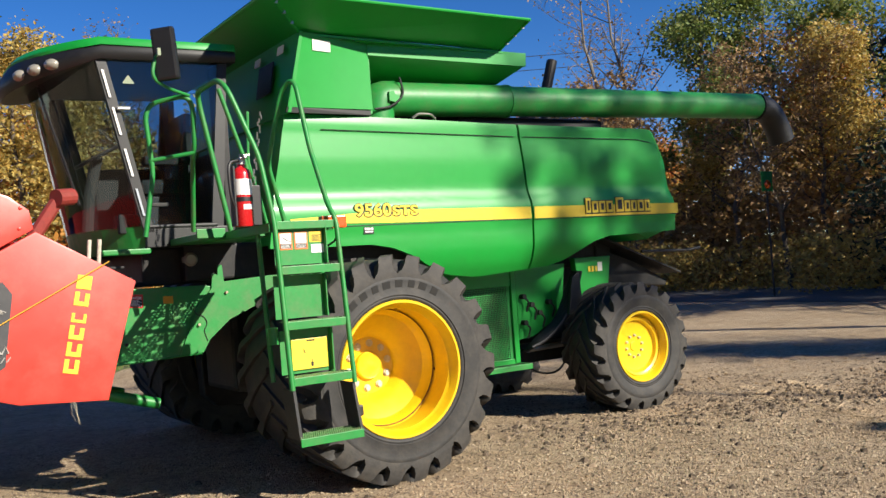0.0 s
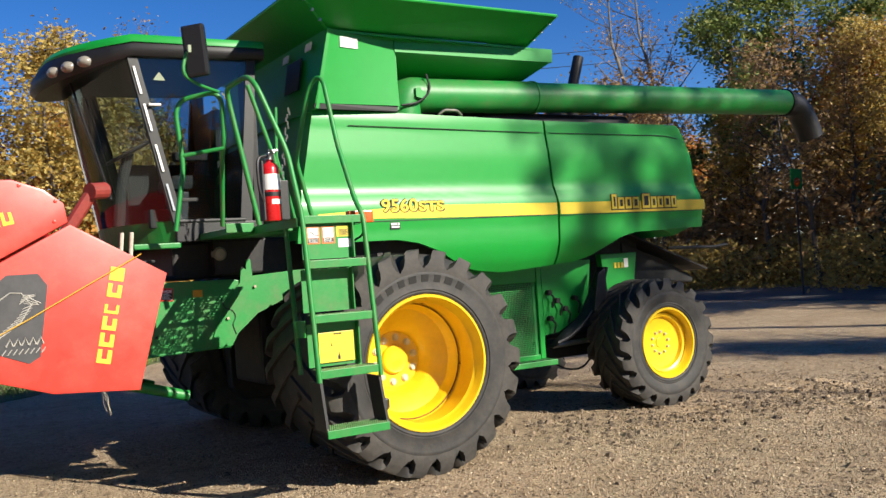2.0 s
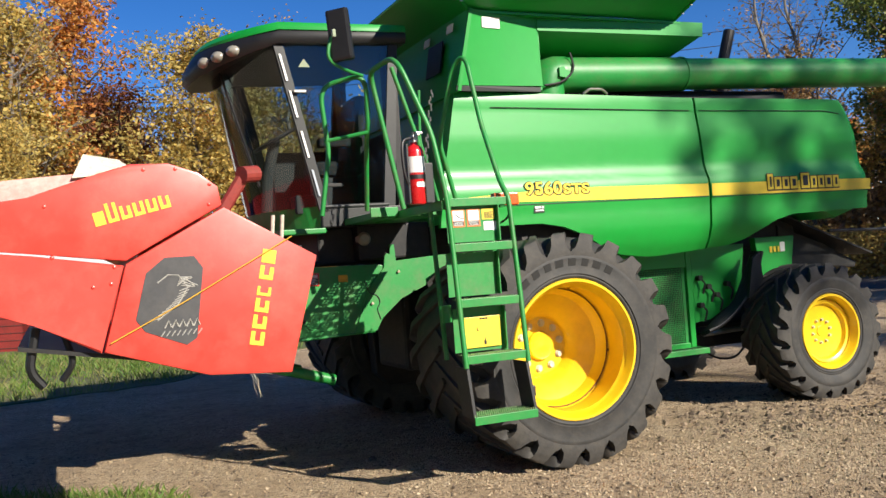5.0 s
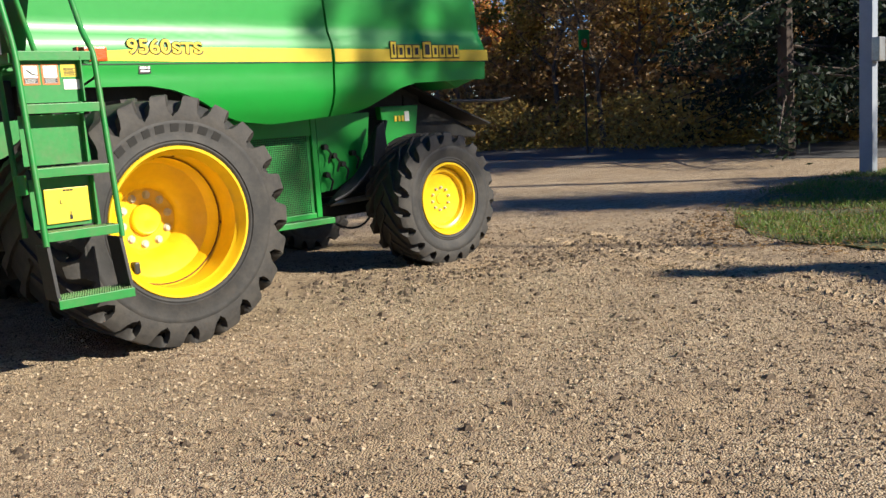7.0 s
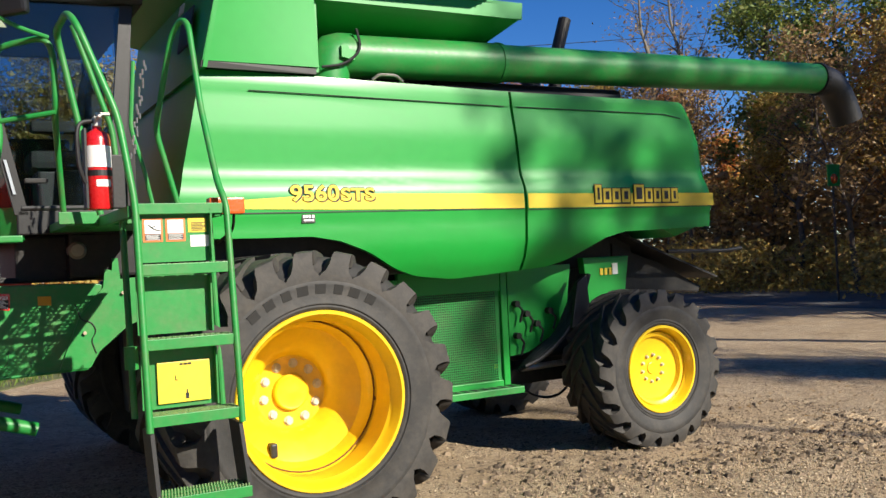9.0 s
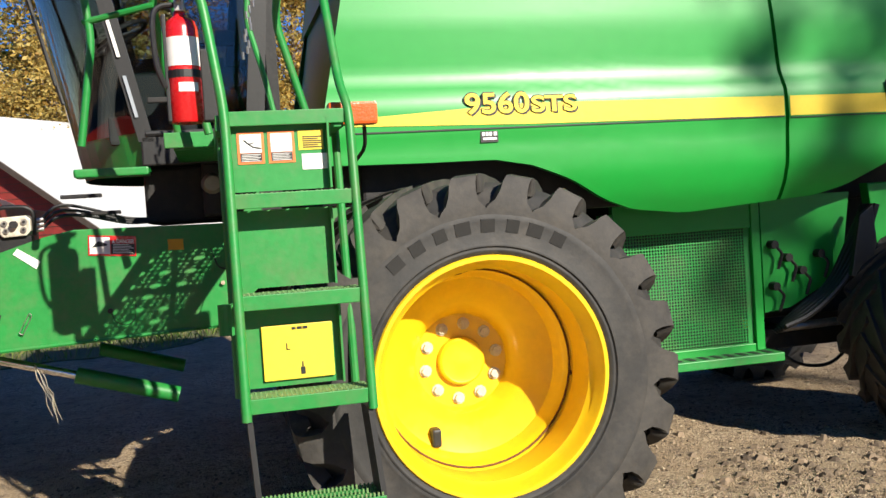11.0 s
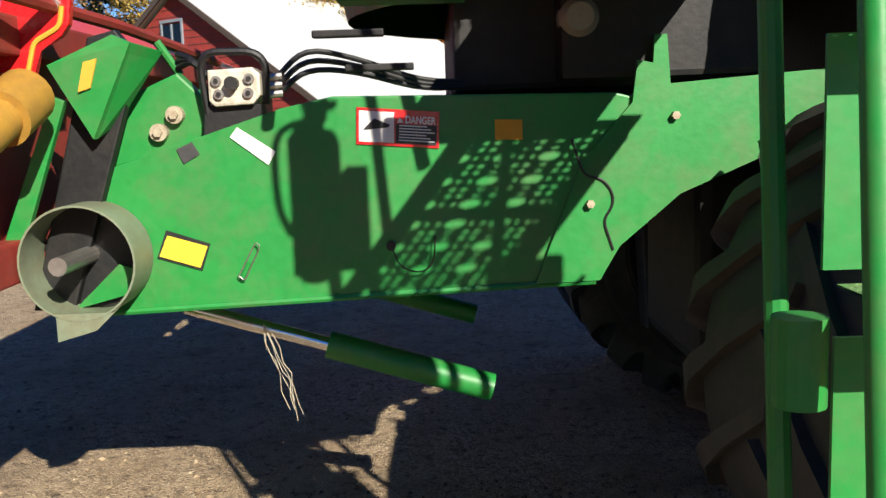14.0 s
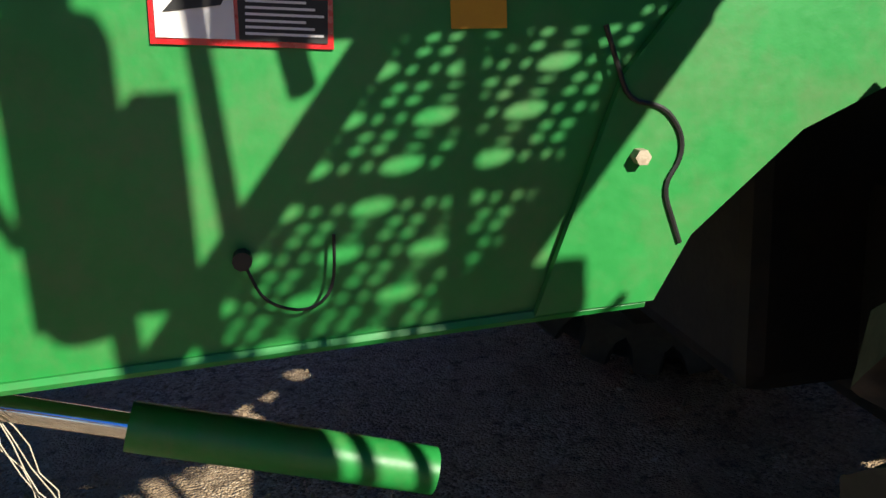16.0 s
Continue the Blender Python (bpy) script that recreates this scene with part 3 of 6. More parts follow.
def tyre_print(way, offset, seed):
    """Lugged ridges pressed up along a wheel's way over the yard."""
    rnd = random.Random(seed)
    vs, fs = [], []
    (x0, y0), (x1, y1) = way
    ln = math.hypot(x1 - x0, y1 - y0)
    dx, dy = (x1 - x0) / ln, (y1 - y0) / ln
    for k in range(int(ln / 0.085)):
        for half in (-1, 1):
            if rnd.random() < 0.18:
                continue
            d = (k + 0.5 * (half > 0)) * 0.085
            rows = 6
            first = len(vs)
            for q in range(rows):
                f = q / (rows - 1)
                c = offset + half * (0.02 + 0.19 * f) + rnd.gauss(0, 0.008)
                e = d - 0.13 * f + rnd.gauss(0, 0.008)
                px, py = x0 + dx * e - dy * c, y0 + dy * e + dx * c
                w, h = rnd.uniform(0.014, 0.026), rnd.uniform(0.005, 0.020) * (0.4 if q in (0, rows - 1) else 1.0)
                z = ground_height(px, py)
                vs += [(px - dx * w, py - dy * w, z - 0.006), (px, py, z + h), (px + dx * w, py + dy * w, z - 0.006)]
            for q in range(rows - 1):
                a = first + q * 3
                fs += [(a, a + 1, a + 4, a + 3), (a + 1, a + 2, a + 5, a + 4)]
    return vs, fs


for way, offset, seed in ((((4.9, 1.0), (3.0, -4.3)), 0.0, 51), (((4.9, 1.0), (3.0, -4.3)), 0.55, 52)):
    soup("tyre_track", *tyre_print(way, offset, seed), GRAVEL, "lugged tyre tracks pressed into the gravel", "track")
soup("soil_crumbs", *crumbs(15000, 18), CLODS, "dark crumbs of dried soil among the gravel", "soil")
soup("mud_clod", *clods(2800, 8), CLODS, "dried dark mud clods along the wheel ruts", "soil")

# ---- combine harvester ----
CY = 2.3                                  # the machine's middle plane
combine = thing("combine_harvester", (1.6, CY, 0), "green combine harvester with yellow wheels, parked on gravel", "combine")


def mirrored(bm):
    """The same mesh on the far side of the machine."""
    for v in bm.verts:
        v.co.y = 2 * CY - v.co.y
    bmesh.ops.reverse_faces(bm, faces=bm.faces)
    return bm


# side shields: a sheet between a top and a bottom line, bulging by height
LEVELS = [(3.02, 0.05), (2.97, 0.035), (2.90, 0.028), (2.86, 0.034), (2.60, 0.022), (2.34, 0.03), (2.29, 0.025), (2.19, -0.018), (2.15, -0.024),
          (1.99, -0.024), (1.96, -0.012), (1.90, -0.016), (1.75, -0.01), (1.62, 0.03), (1.53, 0.09), (1.45, 0.16)]
BULGE_Z = [z for z, _ in LEVELS][::-1]
BULGE_Y = [y for _, y in LEVELS][::-1]


def bulge(z):
    return float(np.interp(z, BULGE_Z, BULGE_Y))


def shield(columns, lower, upper, y0, left, right, rim=0.05):
    """columns: positions from 0 to 1; lower, upper: height by x; left, right: x by height."""
    bm = bmesh.new()
    rows = 26
    grid = []
    for c in columns:
        col = []
        for k in range(rows + 1):
            f = k / rows
            x = left(2.3) + (right(2.3) - left(2.3)) * c
            z = lower(x) + (upper(x) - lower(x)) * f
            x = left(z) + (right(z) - left(z)) * c
            z = lower(x) + (upper(x) - lower(x)) * f
            edge = min(1.0, (1 - c) * (right(z) - left(z)) / 0.16) if right(z) > 4 else 1.0
            col.append(bm.verts.new((x, y0 + bulge(z) + 0.22 * (1 - edge) ** 2, z)))
        grid.append(col)
    for a, b in zip(grid, grid[1:]):
        for k in range(rows):
            bm.faces.new((a[k], b[k], b[k + 1], a[k + 1]))
    boundary = [e for e in bm.edges if e.is_boundary]
    r = bmesh.ops.extrude_edge_only(bm, edges=boundary)
    bmesh.ops.translate(bm, vec=(0, rim, 0), verts=[v for v in r["geom"] if isinstance(v, bmesh.types.BMVert)])
    return bm


def curve_of(pts):
    X, Z = zip(*pts)
    return lambda v: float(np.interp(v, X, Z))


FRONT_LOW = curve_of([(-0.6, 1.86), (0.0, 1.85), (0.40, 1.85), (0.62, 1.81), (0.85, 1.72), (1.05, 1.60), (1.25, 1.53), (1.6, 1.49), (2.2, 1.53)])
REAR_LOW = curve_of([(2.2, 1.53), (2.44, 1.545), (2.62, 1.59), (2.80, 1.67), (3.0, 1.76), (3.22, 1.81), (4.4, 1.835)])
TOP = curve_of([(-0.6, 3.0), (0.5, 2.99), (2.2, 2.955), (3.8, 2.95), (4.1, 2.935), (4.3, 2.88)])
cols = [i / 40 for i in range(41)]
FRONT_EDGE = curve_of([(1.8, -0.56), (2.1, -0.52), (2.3, -0.47), (3.0, -0.32)])
front_args = (cols, FRONT_LOW, TOP, 1.09, FRONT_EDGE, curve_of([(1.4, 2.185), (2.0, 2.205), (2.3, 2.195), (2.95, 2.13)]))
rear_args = (cols, REAR_LOW, TOP, 1.09, curve_of([(1.4, 2.21), (2.0, 2.23), (2.3, 2.22), (2.95, 2.155)]),
             curve_of([(1.8, 4.33), (2.05, 4.35), (2.59, 4.27), (2.85, 4.16), (2.95, 4.06)]))
for flip, who in ((False, "near"), (True, "far")):
    for args in (front_args, rear_args):
        bm = shield(*args)
        part("side_shield", mirrored(bm) if flip else bm, GREEN, combine, smooth=28)
part("shield_crease", T([(0.0, 1.112, 2.865), (2.08, 1.112, 2.835)], 0.004, 6, 0), INK, combine)
part("shield_crease", T([(2.2, 1.112, 2.835), (3.75, 1.112, 2.83), (3.95, 1.118, 2.80)], 0.004, 6, 0.02), INK, combine)

# yellow stripe, in two lengths, and the writing on it
def stripe(x0, x1, z0a, z1a, z0b, z1b):
    bm = bmesh.new()
    n = 16
    prev = None
    for i in range(n + 1):
        f = i / n
        x = x0 + (x1 - x0) * f
        cur = []
        lo, hi = z0a + (z0b - z0a) * f, z1a + (z1b - z1a) * f
        for k in range(5):
            z = lo + (hi - lo) * k / 4
            cur.append(bm.verts.new((x, 1.09 + bulge(z) - 0.004, z)))
        if prev:
            for k in range(4):
                bm.faces.new((prev[k], cur[k], cur[k + 1], prev[k + 1]))
        prev = cur
    return bm


part("stripe", stripe(-0.36, 0.62, 2.055, 2.095, 2.035, 2.15), YELLOW_DECAL, combine, "yellow stripe")
part("stripe", stripe(0.62, 2.195, 2.035, 2.15, 2.022, 2.138), YELLOW_DECAL, combine, "yellow stripe")
part("stripe", stripe(2.235, 4.25, 2.022, 2.138, 2.018, 2.128), YELLOW_DECAL, combine, "yellow stripe")
part("stripe_edge", B(-0.36, 2.195, 1.060, 1.066, 2.016, 2.023), INK, combine)
part("stripe_edge", B(2.235, 4.24, 1.060, 1.066, 2.008, 2.014), INK, combine)
for word, x, size, wide in (("9560", 0.245, 0.155, 0.365), ("STS", 0.622, 0.122, 0.265)):
    for dx, dz in ((0.010, -0.008), (-0.006, 0.0), (0.0, 0.006)):
        lettering("model_number_outline", word, size, facing(x + dx, 1.060, 2.100 + dz), INK, combine, 0.001, wide, bold=0.003)
    lettering("model_number", word, size, facing(x, 1.056, 2.100), YELLOW_DECAL, combine, 0.002, wide, "raised yellow model number", bold=0.003)


# the maker's name as plain blocks, one for each letter
x = 2.90
for i, w in enumerate((0.085, 0.10, 0.10, 0.105, 0.03, 0.125, 0.095, 0.095, 0.105, 0.09)):
    h = 0.150 if i in (0, 5) else 0.118
    if w > 0.05:
        part("name_block_edge", B(x - 0.006, x + w - 0.008, 1.056, 1.060, 2.042, 2.062 + h), INK, combine)
        part("name_block", B(x, x + w - 0.018, 1.050, 1.055, 2.054, 2.054 + h), YELLOW_DECAL, combine, "plain yellow block")
        part("name_block_gap", B(x + 0.024, x + w - 0.040, 1.047, 1.051, 2.080, 2.030 + h), INK, combine)
    x += w
part("small_decal", B(0.325, 0.425, 1.066, 1.070, 1.945, 2.005), INK, combine)
bm = bars(bmesh.new(), facing(0.33, 1.066, 1.95), [(0.005, 0.02, 0.03, 0.05), (0.025, 0.04, 0.03, 0.05), (0.045, 0.06, 0.03, 0.05), (0.07, 0.088, 0.03, 0.05), (0.008, 0.085, 0.008, 0.02)])
part("decal_bars", bm, WHITE, combine)
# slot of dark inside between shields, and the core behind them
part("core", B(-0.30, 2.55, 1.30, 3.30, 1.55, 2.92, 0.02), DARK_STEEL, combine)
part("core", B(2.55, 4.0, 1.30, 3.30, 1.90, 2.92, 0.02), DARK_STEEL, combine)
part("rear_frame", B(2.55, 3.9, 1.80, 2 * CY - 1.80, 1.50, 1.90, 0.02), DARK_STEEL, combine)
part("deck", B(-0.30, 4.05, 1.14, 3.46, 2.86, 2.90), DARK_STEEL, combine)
part("front_wall", hull4(bmesh.new(), [(-0.50, 1.16, 1.9), (-0.30, 1.16, 2.99), (-0.30, 3.44, 2.99), (-0.50, 3.44, 1.9)], (1, 0, -0.1), 0.04), GREEN, combine)
part("rear_hood", PR([(4.0, 1.75), (4.30, 1.84), (4.22, 2.6), (4.05, 2.9), (3.8, 2.92), (3.8, 1.84)], 1.30, 3.30, 0.03), GREEN, combine, smooth=30)

# indicator lamp at the front of the shield
part("indicator", B(-0.645, -0.45, -0.13, -0.06, 1.945, 2.035, 0.012), ORANGE, combine, "orange indicator lamp")
part("indicator_bracket", T([(-0.50, -0.08, 1.94), (-0.49, -0.02, 1.86), (-0.52, 0.2, 1.80)], 0.008, 8), DARK_STEEL, combine)
part("indicator_arm", T([(-0.5, -0.06, 2.0), (-0.52, -0.02, 1.985), (-0.60, 0.0, 1.98)], 0.014, 8), DARK_STEEL, combine)

# grain tank
part("tank_side", twisted(bmesh.new(), [(-0.33, 1.03, 3.035), (0.52, 1.10, 3.05), (0.50, 1.10, 3.68), (-0.20, 0.97, 3.66)], (0, 1, 0), 0.03), GREEN, combine, smooth=40)
part("tank_front", hull4(bmesh.new(), [(-0.33, 1.03, 2.99), (-0.20, 0.97, 3.67), (-0.20, 3.63, 3.67), (-0.33, 3.57, 2.99)], (1, 0, 0), 0.03), GREEN, combine)
part("tank_core", B(-0.15, 2.1, 1.55, 3.05, 2.9, 3.62), DARK_STEEL, combine)
part("tank_far_side", hull4(bmesh.new(), [(-0.33, 3.57, 3.0), (2.2, 3.50, 3.0), (2.2, 3.50, 3.68), (-0.20, 3.63, 3.68)], (0, -1, 0), 0.03), GREEN, combine)
part("tank_end", B(0.50, 0.53, 1.13, 1.56, 3.02, 3.60), GREEN, combine)
part("tank_ledge", hull4(bmesh.new(), [(0.50, 1.09, 3.535), (2.25, 1.05, 3.525), (2.26, 1.05, 3.655), (0.50, 1.09, 3.675)], (0, 1, 0), 0.03), GREEN, combine)
part("tank_slope", hull4(bmesh.new(), [(0.52, 1.10, 3.54), (2.24, 1.06, 3.53), (2.0, 1.58, 3.30), (0.52, 1.58, 3.30)], (0, 0.3, 1), 0.02), GREEN, combine)
part("tank_ledge_top", hull4(bmesh.new(), [(-0.2, 1.0, 3.665), (2.26, 1.06, 3.655), (2.26, 3.5, 3.655), (-0.2, 3.6, 3.665)], (0, 0, -1), 0.02), GREEN, combine)
part("tank_groove", hull4(bmesh.new(), [(-0.335, 1.035, 3.035), (0.50, 1.105, 3.04), (0.50, 1.105, 3.0), (-0.34, 1.04, 2.99)], (0, 1, 0), 0.02), INK, combine)
part("tank_window", hull4(bmesh.new(), [(-0.312, 1.40, 3.22), (-0.262, 1.40, 3.50), (-0.262, 1.72, 3.50), (-0.312, 1.72, 3.22)], (-1, 0, 0.2), 0.012), BLACK, combine, "black tank inspection window")
for y0 in (1.72, 1.20):
    part("tank_decal", hull4(bmesh.new(), [(-0.262, y0, 3.53), (-0.247, y0, 3.60), (-0.247, y0 + 0.12, 3.60), (-0.262, y0 + 0.12, 3.53)], (-1, 0, 0.2), 0.01), WHITE, combine)
part("tank_decal", hull4(bmesh.new(), [(-0.08, 1.002, 3.52), (0.10, 1.031, 3.52), (0.10, 1.025, 3.61), (-0.08, 0.995, 3.61)], (0, -1, 0), 0.004), WHITE, combine, "white label")
# flared extensions round the tank top
RIM = [(-0.62, 0.62), (1.99, 0.62), (1.99, 3.96), (-0.62, 3.96)]
BASE = [(-0.19, 1.02), (1.95, 1.08), (1.95, 3.5), (-0.19, 3.58)]
RIM_Z = [3.86, 3.855, 3.855, 3.86]
for k in range(4):
    a, b = k, (k + 1) % 4
    q = [(*BASE[a], 3.668), (*BASE[b], 3.668), (*RIM[b], RIM_Z[b]), (*RIM[a], RIM_Z[a])]
    inward = Vector((0.9, CY, 3.8)) - Vector(q[0])
    inward.z = 0.4
    n0 = (Vector(q[1]) - Vector(q[0])).cross(Vector(q[3]) - Vector(q[0])).normalized()
    if n0.dot(Vector((0.9, CY, 6)) - Vector(q[0])) < 0:
        n0 = -n0
    part("tank_extension", hull4(bmesh.new(), q, n0, 0.02), GREEN, combine)
    part("extension_rim", T([q[3], q[2]], 0.016, 8, 0), GREEN, combine)
for q in ((RIM[0], BASE[0], RIM_Z[0]), (RIM[1], BASE[1], RIM_Z[1])):
    part("extension_hinge", T([(*q[1], 3.665), (*q[0], q[2])], 0.014, 8, 0), GREEN, combine)
    for f in (0.25, 0.5, 0.75):
        c = Vector((*q[1], 3.665)).lerp(Vector((*q[0], q[2])), f)
        part("bolt", B(c.x - 0.012, c.x + 0.012, c.y - 0.022, c.y, c.z - 0.012, c.z + 0.012), STEEL, combine)

# unloading auger, folded back along the machine
AUG0, AUG1 = Vector((0.62, 1.28, 3.185)), Vector((6.05, 1.30, 3.30))
part("auger_tube", T([AUG0 + Vector((0.12, 0, 0)), AUG0.lerp(AUG1, 0.28)], 0.158, 28, 0), GREEN_WORN, combine, smooth=40)
part("auger_tube", T([AUG0.lerp(AUG1, 0.28), AUG1], 0.150, 28, 0), GREEN_WORN, combine, smooth=40)
part("auger_joint", T([AUG0.lerp(AUG1, 0.277), AUG0.lerp(AUG1, 0.283)], 0.166, 28, 0), GREEN_WORN, combine)
part("auger_elbow", T([(0.66, 1.30, 2.88), (0.66, 1.29, 3.19), (0.84, 1.28, 3.19)], 0.165, 24, 0.15), GREEN_WORN, combine, smooth=50)
part("auger_hose", T([(0.55, 1.12, 3.06), (0.72, 1.10, 3.08), (0.86, 1.10, 3.20), (0.84, 1.14, 3.36)], 0.011, 8, 0.08), BLACK, combine)
part("auger_bracket", PR([(0.70, 3.14), (0.80, 3.12), (0.81, 3.18), (0.76, 3.20), (0.75, 3.23), (0.70, 3.22)], 1.10, 1.13), GREEN, combine)
spout = T([(6.0, 1.30, 3.30), (6.22, 1.30, 3.27), (6.36, 1.30, 3.10), (6.46, 1.30, 2.88)], 0.155, 20, 0.12)
part("auger_spout", spout, BLACK, combine, "black rubber spout", smooth=50)
part("auger_clamp", T([(6.0, 1.30, 3.298), (6.05, 1.30, 3.298)], 0.165, 24, 0), DARK_STEEL, combine)
part("auger_handle", T([(0.95, 1.14, 2.99), (1.00, 1.12, 3.03), (1.14, 1.12, 3.03), (1.2, 1.14, 2.99)], 0.012, 8, 0.03), STEEL, combine)
part("engine_cover", B(1.6, 3.5, 1.35, 3.2, 2.90, 3.08, 0.05), BLACK, combine)
part("air_intake", T([(2.9, 1.9, 3.0), (2.9, 1.9, 3.46), (2.9, 1.9, 3.50)], 0.09, 16, 0), BLACK, combine)
part("exhaust_pipe", T([(3.25, 2.0, 3.0), (3.25, 2.0, 3.42), (3.40, 2.0, 3.86)], 0.06, 14, 0.05), DARK_STEEL, combine, "dark slanted exhaust stack")

def frange_list(a, b, n):
    return [a + (b - a) * i / n for i in range(n + 1)]


# ---- wheels ----
def wheel(x, y, z, R, width, rim_r, dish, lugs, side, bolts, bolt_r, hub_r, nut=1.0, disc=(), hub_h=0.075):
    """Tyre with cleats, yellow rim, hub and bolts; side +1 shows its face to the walk."""
    s = side
    c = (x, y, z)
    k = R / 0.872
    flank = [(rim_r - 0.015, 0.015), (rim_r + 0.018, -0.004), (rim_r + 0.026, -0.013), (rim_r + 0.034, -0.013), (rim_r + 0.040, -0.008), (rim_r + 0.046, -0.017), (rim_r + 0.056, -0.018),
             (rim_r + 0.062, -0.014), (rim_r + (R - rim_r) * 0.42, -0.034), (R - 0.170 * k, -0.031), (R - 0.150 * k, -0.012), (R - 0.125 * k, 0.030), (R - 0.080 * k, 0.065),
             (R - 0.036 * k, 0.105), (R - 0.028, width * 0.30), (R - 0.024, width * 0.5)]
    prof = flank + [(r, width - yy) for r, yy in flank[-2::-1]]
    tyre = part("wheel_tyre", lathe(bmesh.new(), [(r, s * yy) for r, yy in prof], c, 96), RUBBER, combine, "worn black ribbed tractor tyre", smooth=50)
    bm = bmesh.new()
    pitch = 2 * math.pi / lugs
    # (way across, y, drop from the crown, half width as a share of the pitch, inner drop, inner y)
    SECTIONS = ((0, -0.0315, 0.176, 0.50, 0.0, 0.02), (0, -0.0325, 0.150, 0.50, 0.0, 0.05), (0, -0.0320, 0.136, 0.44, 0.0, 0.07), (0.01, -0.0290, 0.115, 0.33, 0.01, 0.08),
                (0.03, -0.0220, 0.075, 0.265, 0.02, 0.09), (0.05, -0.0110, 0.035, 0.245, 0.04, 0.08), (0.08, 0.006, 0.008, 0.23, 0.08, 0.04), (0.13, 0.035, 0.0, 0.205, 0.08, 0.0),
                (0.24, 0.085, 0.0, 0.145, 0.07, 0.0), (0.6, width * 0.30, 0.0, 0.105, 0.06, 0.0), (1.0, width * 0.54, 0.0, 0.10, 0.06, 0.0))
    for half in (0, 1):
        for lug in range(lugs):
            a0 = pitch * (lug + 0.5 * half)
            rows = []
            for f, yy, drop, w, inner, inner_y in SECTIONS:
                a = a0 - s * 0.50 * f ** 0.9 * (0.87 / R)
                ring = []
                for low in (1, 0):
                    r = R - drop * k - low * inner
                    y_at = yy + low * inner_y
                    y_at = y_at if half == 0 else width - y_at
                    for side_w in (-w, w):
                        q = a + side_w * pitch * (1.12 if low and w < 0.3 else 1.0)
                        ring.append(bm.verts.new((x + r * math.cos(q), y + s * y_at, z + r * math.sin(q))))
                rows.append(ring)
            for p, q in zip(rows, rows[1:]):
                for i, j in ((0, 1), (1, 3), (3, 2), (2, 0)):
                    bm.faces.new((p[i], p[j], q[j], q[i]))
            bm.faces.new([rows[0][i] for i in (0, 1, 3, 2)])
            bm.faces.new([rows[-1][i] for i in (0, 2, 3, 1)])
    part("tread", bm, RUBBER_DUSTY, tyre, smooth=35)
    rr = rim_r
    prof = [(rr - 0.02, 0.03), (rr + 0.004, 0.012), (rr + 0.010, -0.002), (rr + 0.004, -0.012), (rr - 0.012, -0.012), (rr - 0.022, 0.004), (rr - 0.030, 0.05), (rr - 0.052, 0.075),
            (rr - 0.058, dish * 0.42), (rr - 0.048, dish * 0.50), (rr - 0.075, dish * 0.55), (rr - 0.085, dish * 0.60), *disc, (hub_r * 1.05, dish)]
    rim = part("wheel_rim", lathe(bmesh.new(), [(r, s * yy) for r, yy in prof], c, 64), YELLOW, combine, "yellow dished wheel rim", smooth=35)
    part("hub", lathe(bmesh.new(), [(hub_r * 1.06, s * (dish + 0.01)), (hub_r, s * (dish - 0.7 * hub_h)), (hub_r * 0.90, s * (dish - 0.9 * hub_h)), (hub_r * 0.84, s * (dish - 0.85 * hub_h)), (hub_r * 0.3, s * (dish - hub_h)), (0.001, s * (dish - hub_h))], c, 32), YELLOW, rim, smooth=35)
    for k in range(bolts):
        a = 2 * math.pi * (k + 0.3) / bolts
        bx, bz = x + bolt_r * math.cos(a), z + bolt_r * math.sin(a)
        bm = T([(bx, y + s * (dish + 0.02), bz), (bx, y + s * (dish - 0.025), bz)], 0.017 * nut, 6, 0)
        tube(bm, [(bx, y + s * dish, bz), (bx, y + s * (dish - 0.012), bz)], 0.024 * nut, 10, 0)
        part("bolt", bm, CREAM, rim)
    return tyre, rim


FR = 0.872
FRONT_DISC = ((0.41, 0.385), (0.30, 0.455), (0.245, 0.51), (0.225, 0.55))
REAR_DISC = ((0.27, 0.085), (0.255, 0.115), (0.15, 0.128), (0.09, 0.13))
tyre, rim = wheel(0.0, 0.0, 0.862, FR, 1.20, 0.515, 0.555, 22, 1, 10, 0.180, 0.112, 1.25, FRONT_DISC, 0.04)
# the maker's raised sidewall lettering, as plain blocks
for k in range(8):
    a = radians(128 - k * 9.5)
    c = Vector((0.648 * math.cos(a), -0.0302, 0.862 + 0.648 * math.sin(a)))
    m = Matrix.Translation(c) @ Matrix.Rotation(math.pi / 2 - a, 4, "Y") @ Matrix.Rotation(radians(13), 4, "X")
    part("sidewall_block", box(bmesh.new(), -0.034 + 0.006 * (k % 3), 0.034, -0.0022, 0.01, -0.028, 0.028, 0.0008, m=m), RUBBER_DARK, tyre)
part("rim_weld", tube(bmesh.new(), [(0.452 * math.cos(2 * math.pi * k / 48), 0.285, 0.862 + 0.452 * math.sin(2 * math.pi * k / 48)) for k in range(49)], 0.005, 6, 0), RUST, rim)
for k, (deg, yy, ln) in enumerate(((98, 0.20, 0.05), (101, 0.17, 0.03), (95, 0.22, 0.03), (106, 0.24, 0.045), (84, 0.12, 0.02), (-8, 0.27, 0.02), (150, 0.42, 0.03), (156, 0.45, 0.02))):
    a = radians(deg)
    r = 0.4555 - 0.002
    pts = [Vector((r * math.cos(a + d), yy + 0.25 * d, 0.862 + r * math.sin(a + d))) for d in frange_list(-ln, ln, 5)]
    part("rust_scuff", tube(bmesh.new(), pts, 0.004 + 0.002 * (k % 2), 5, 0), RUST, rim)
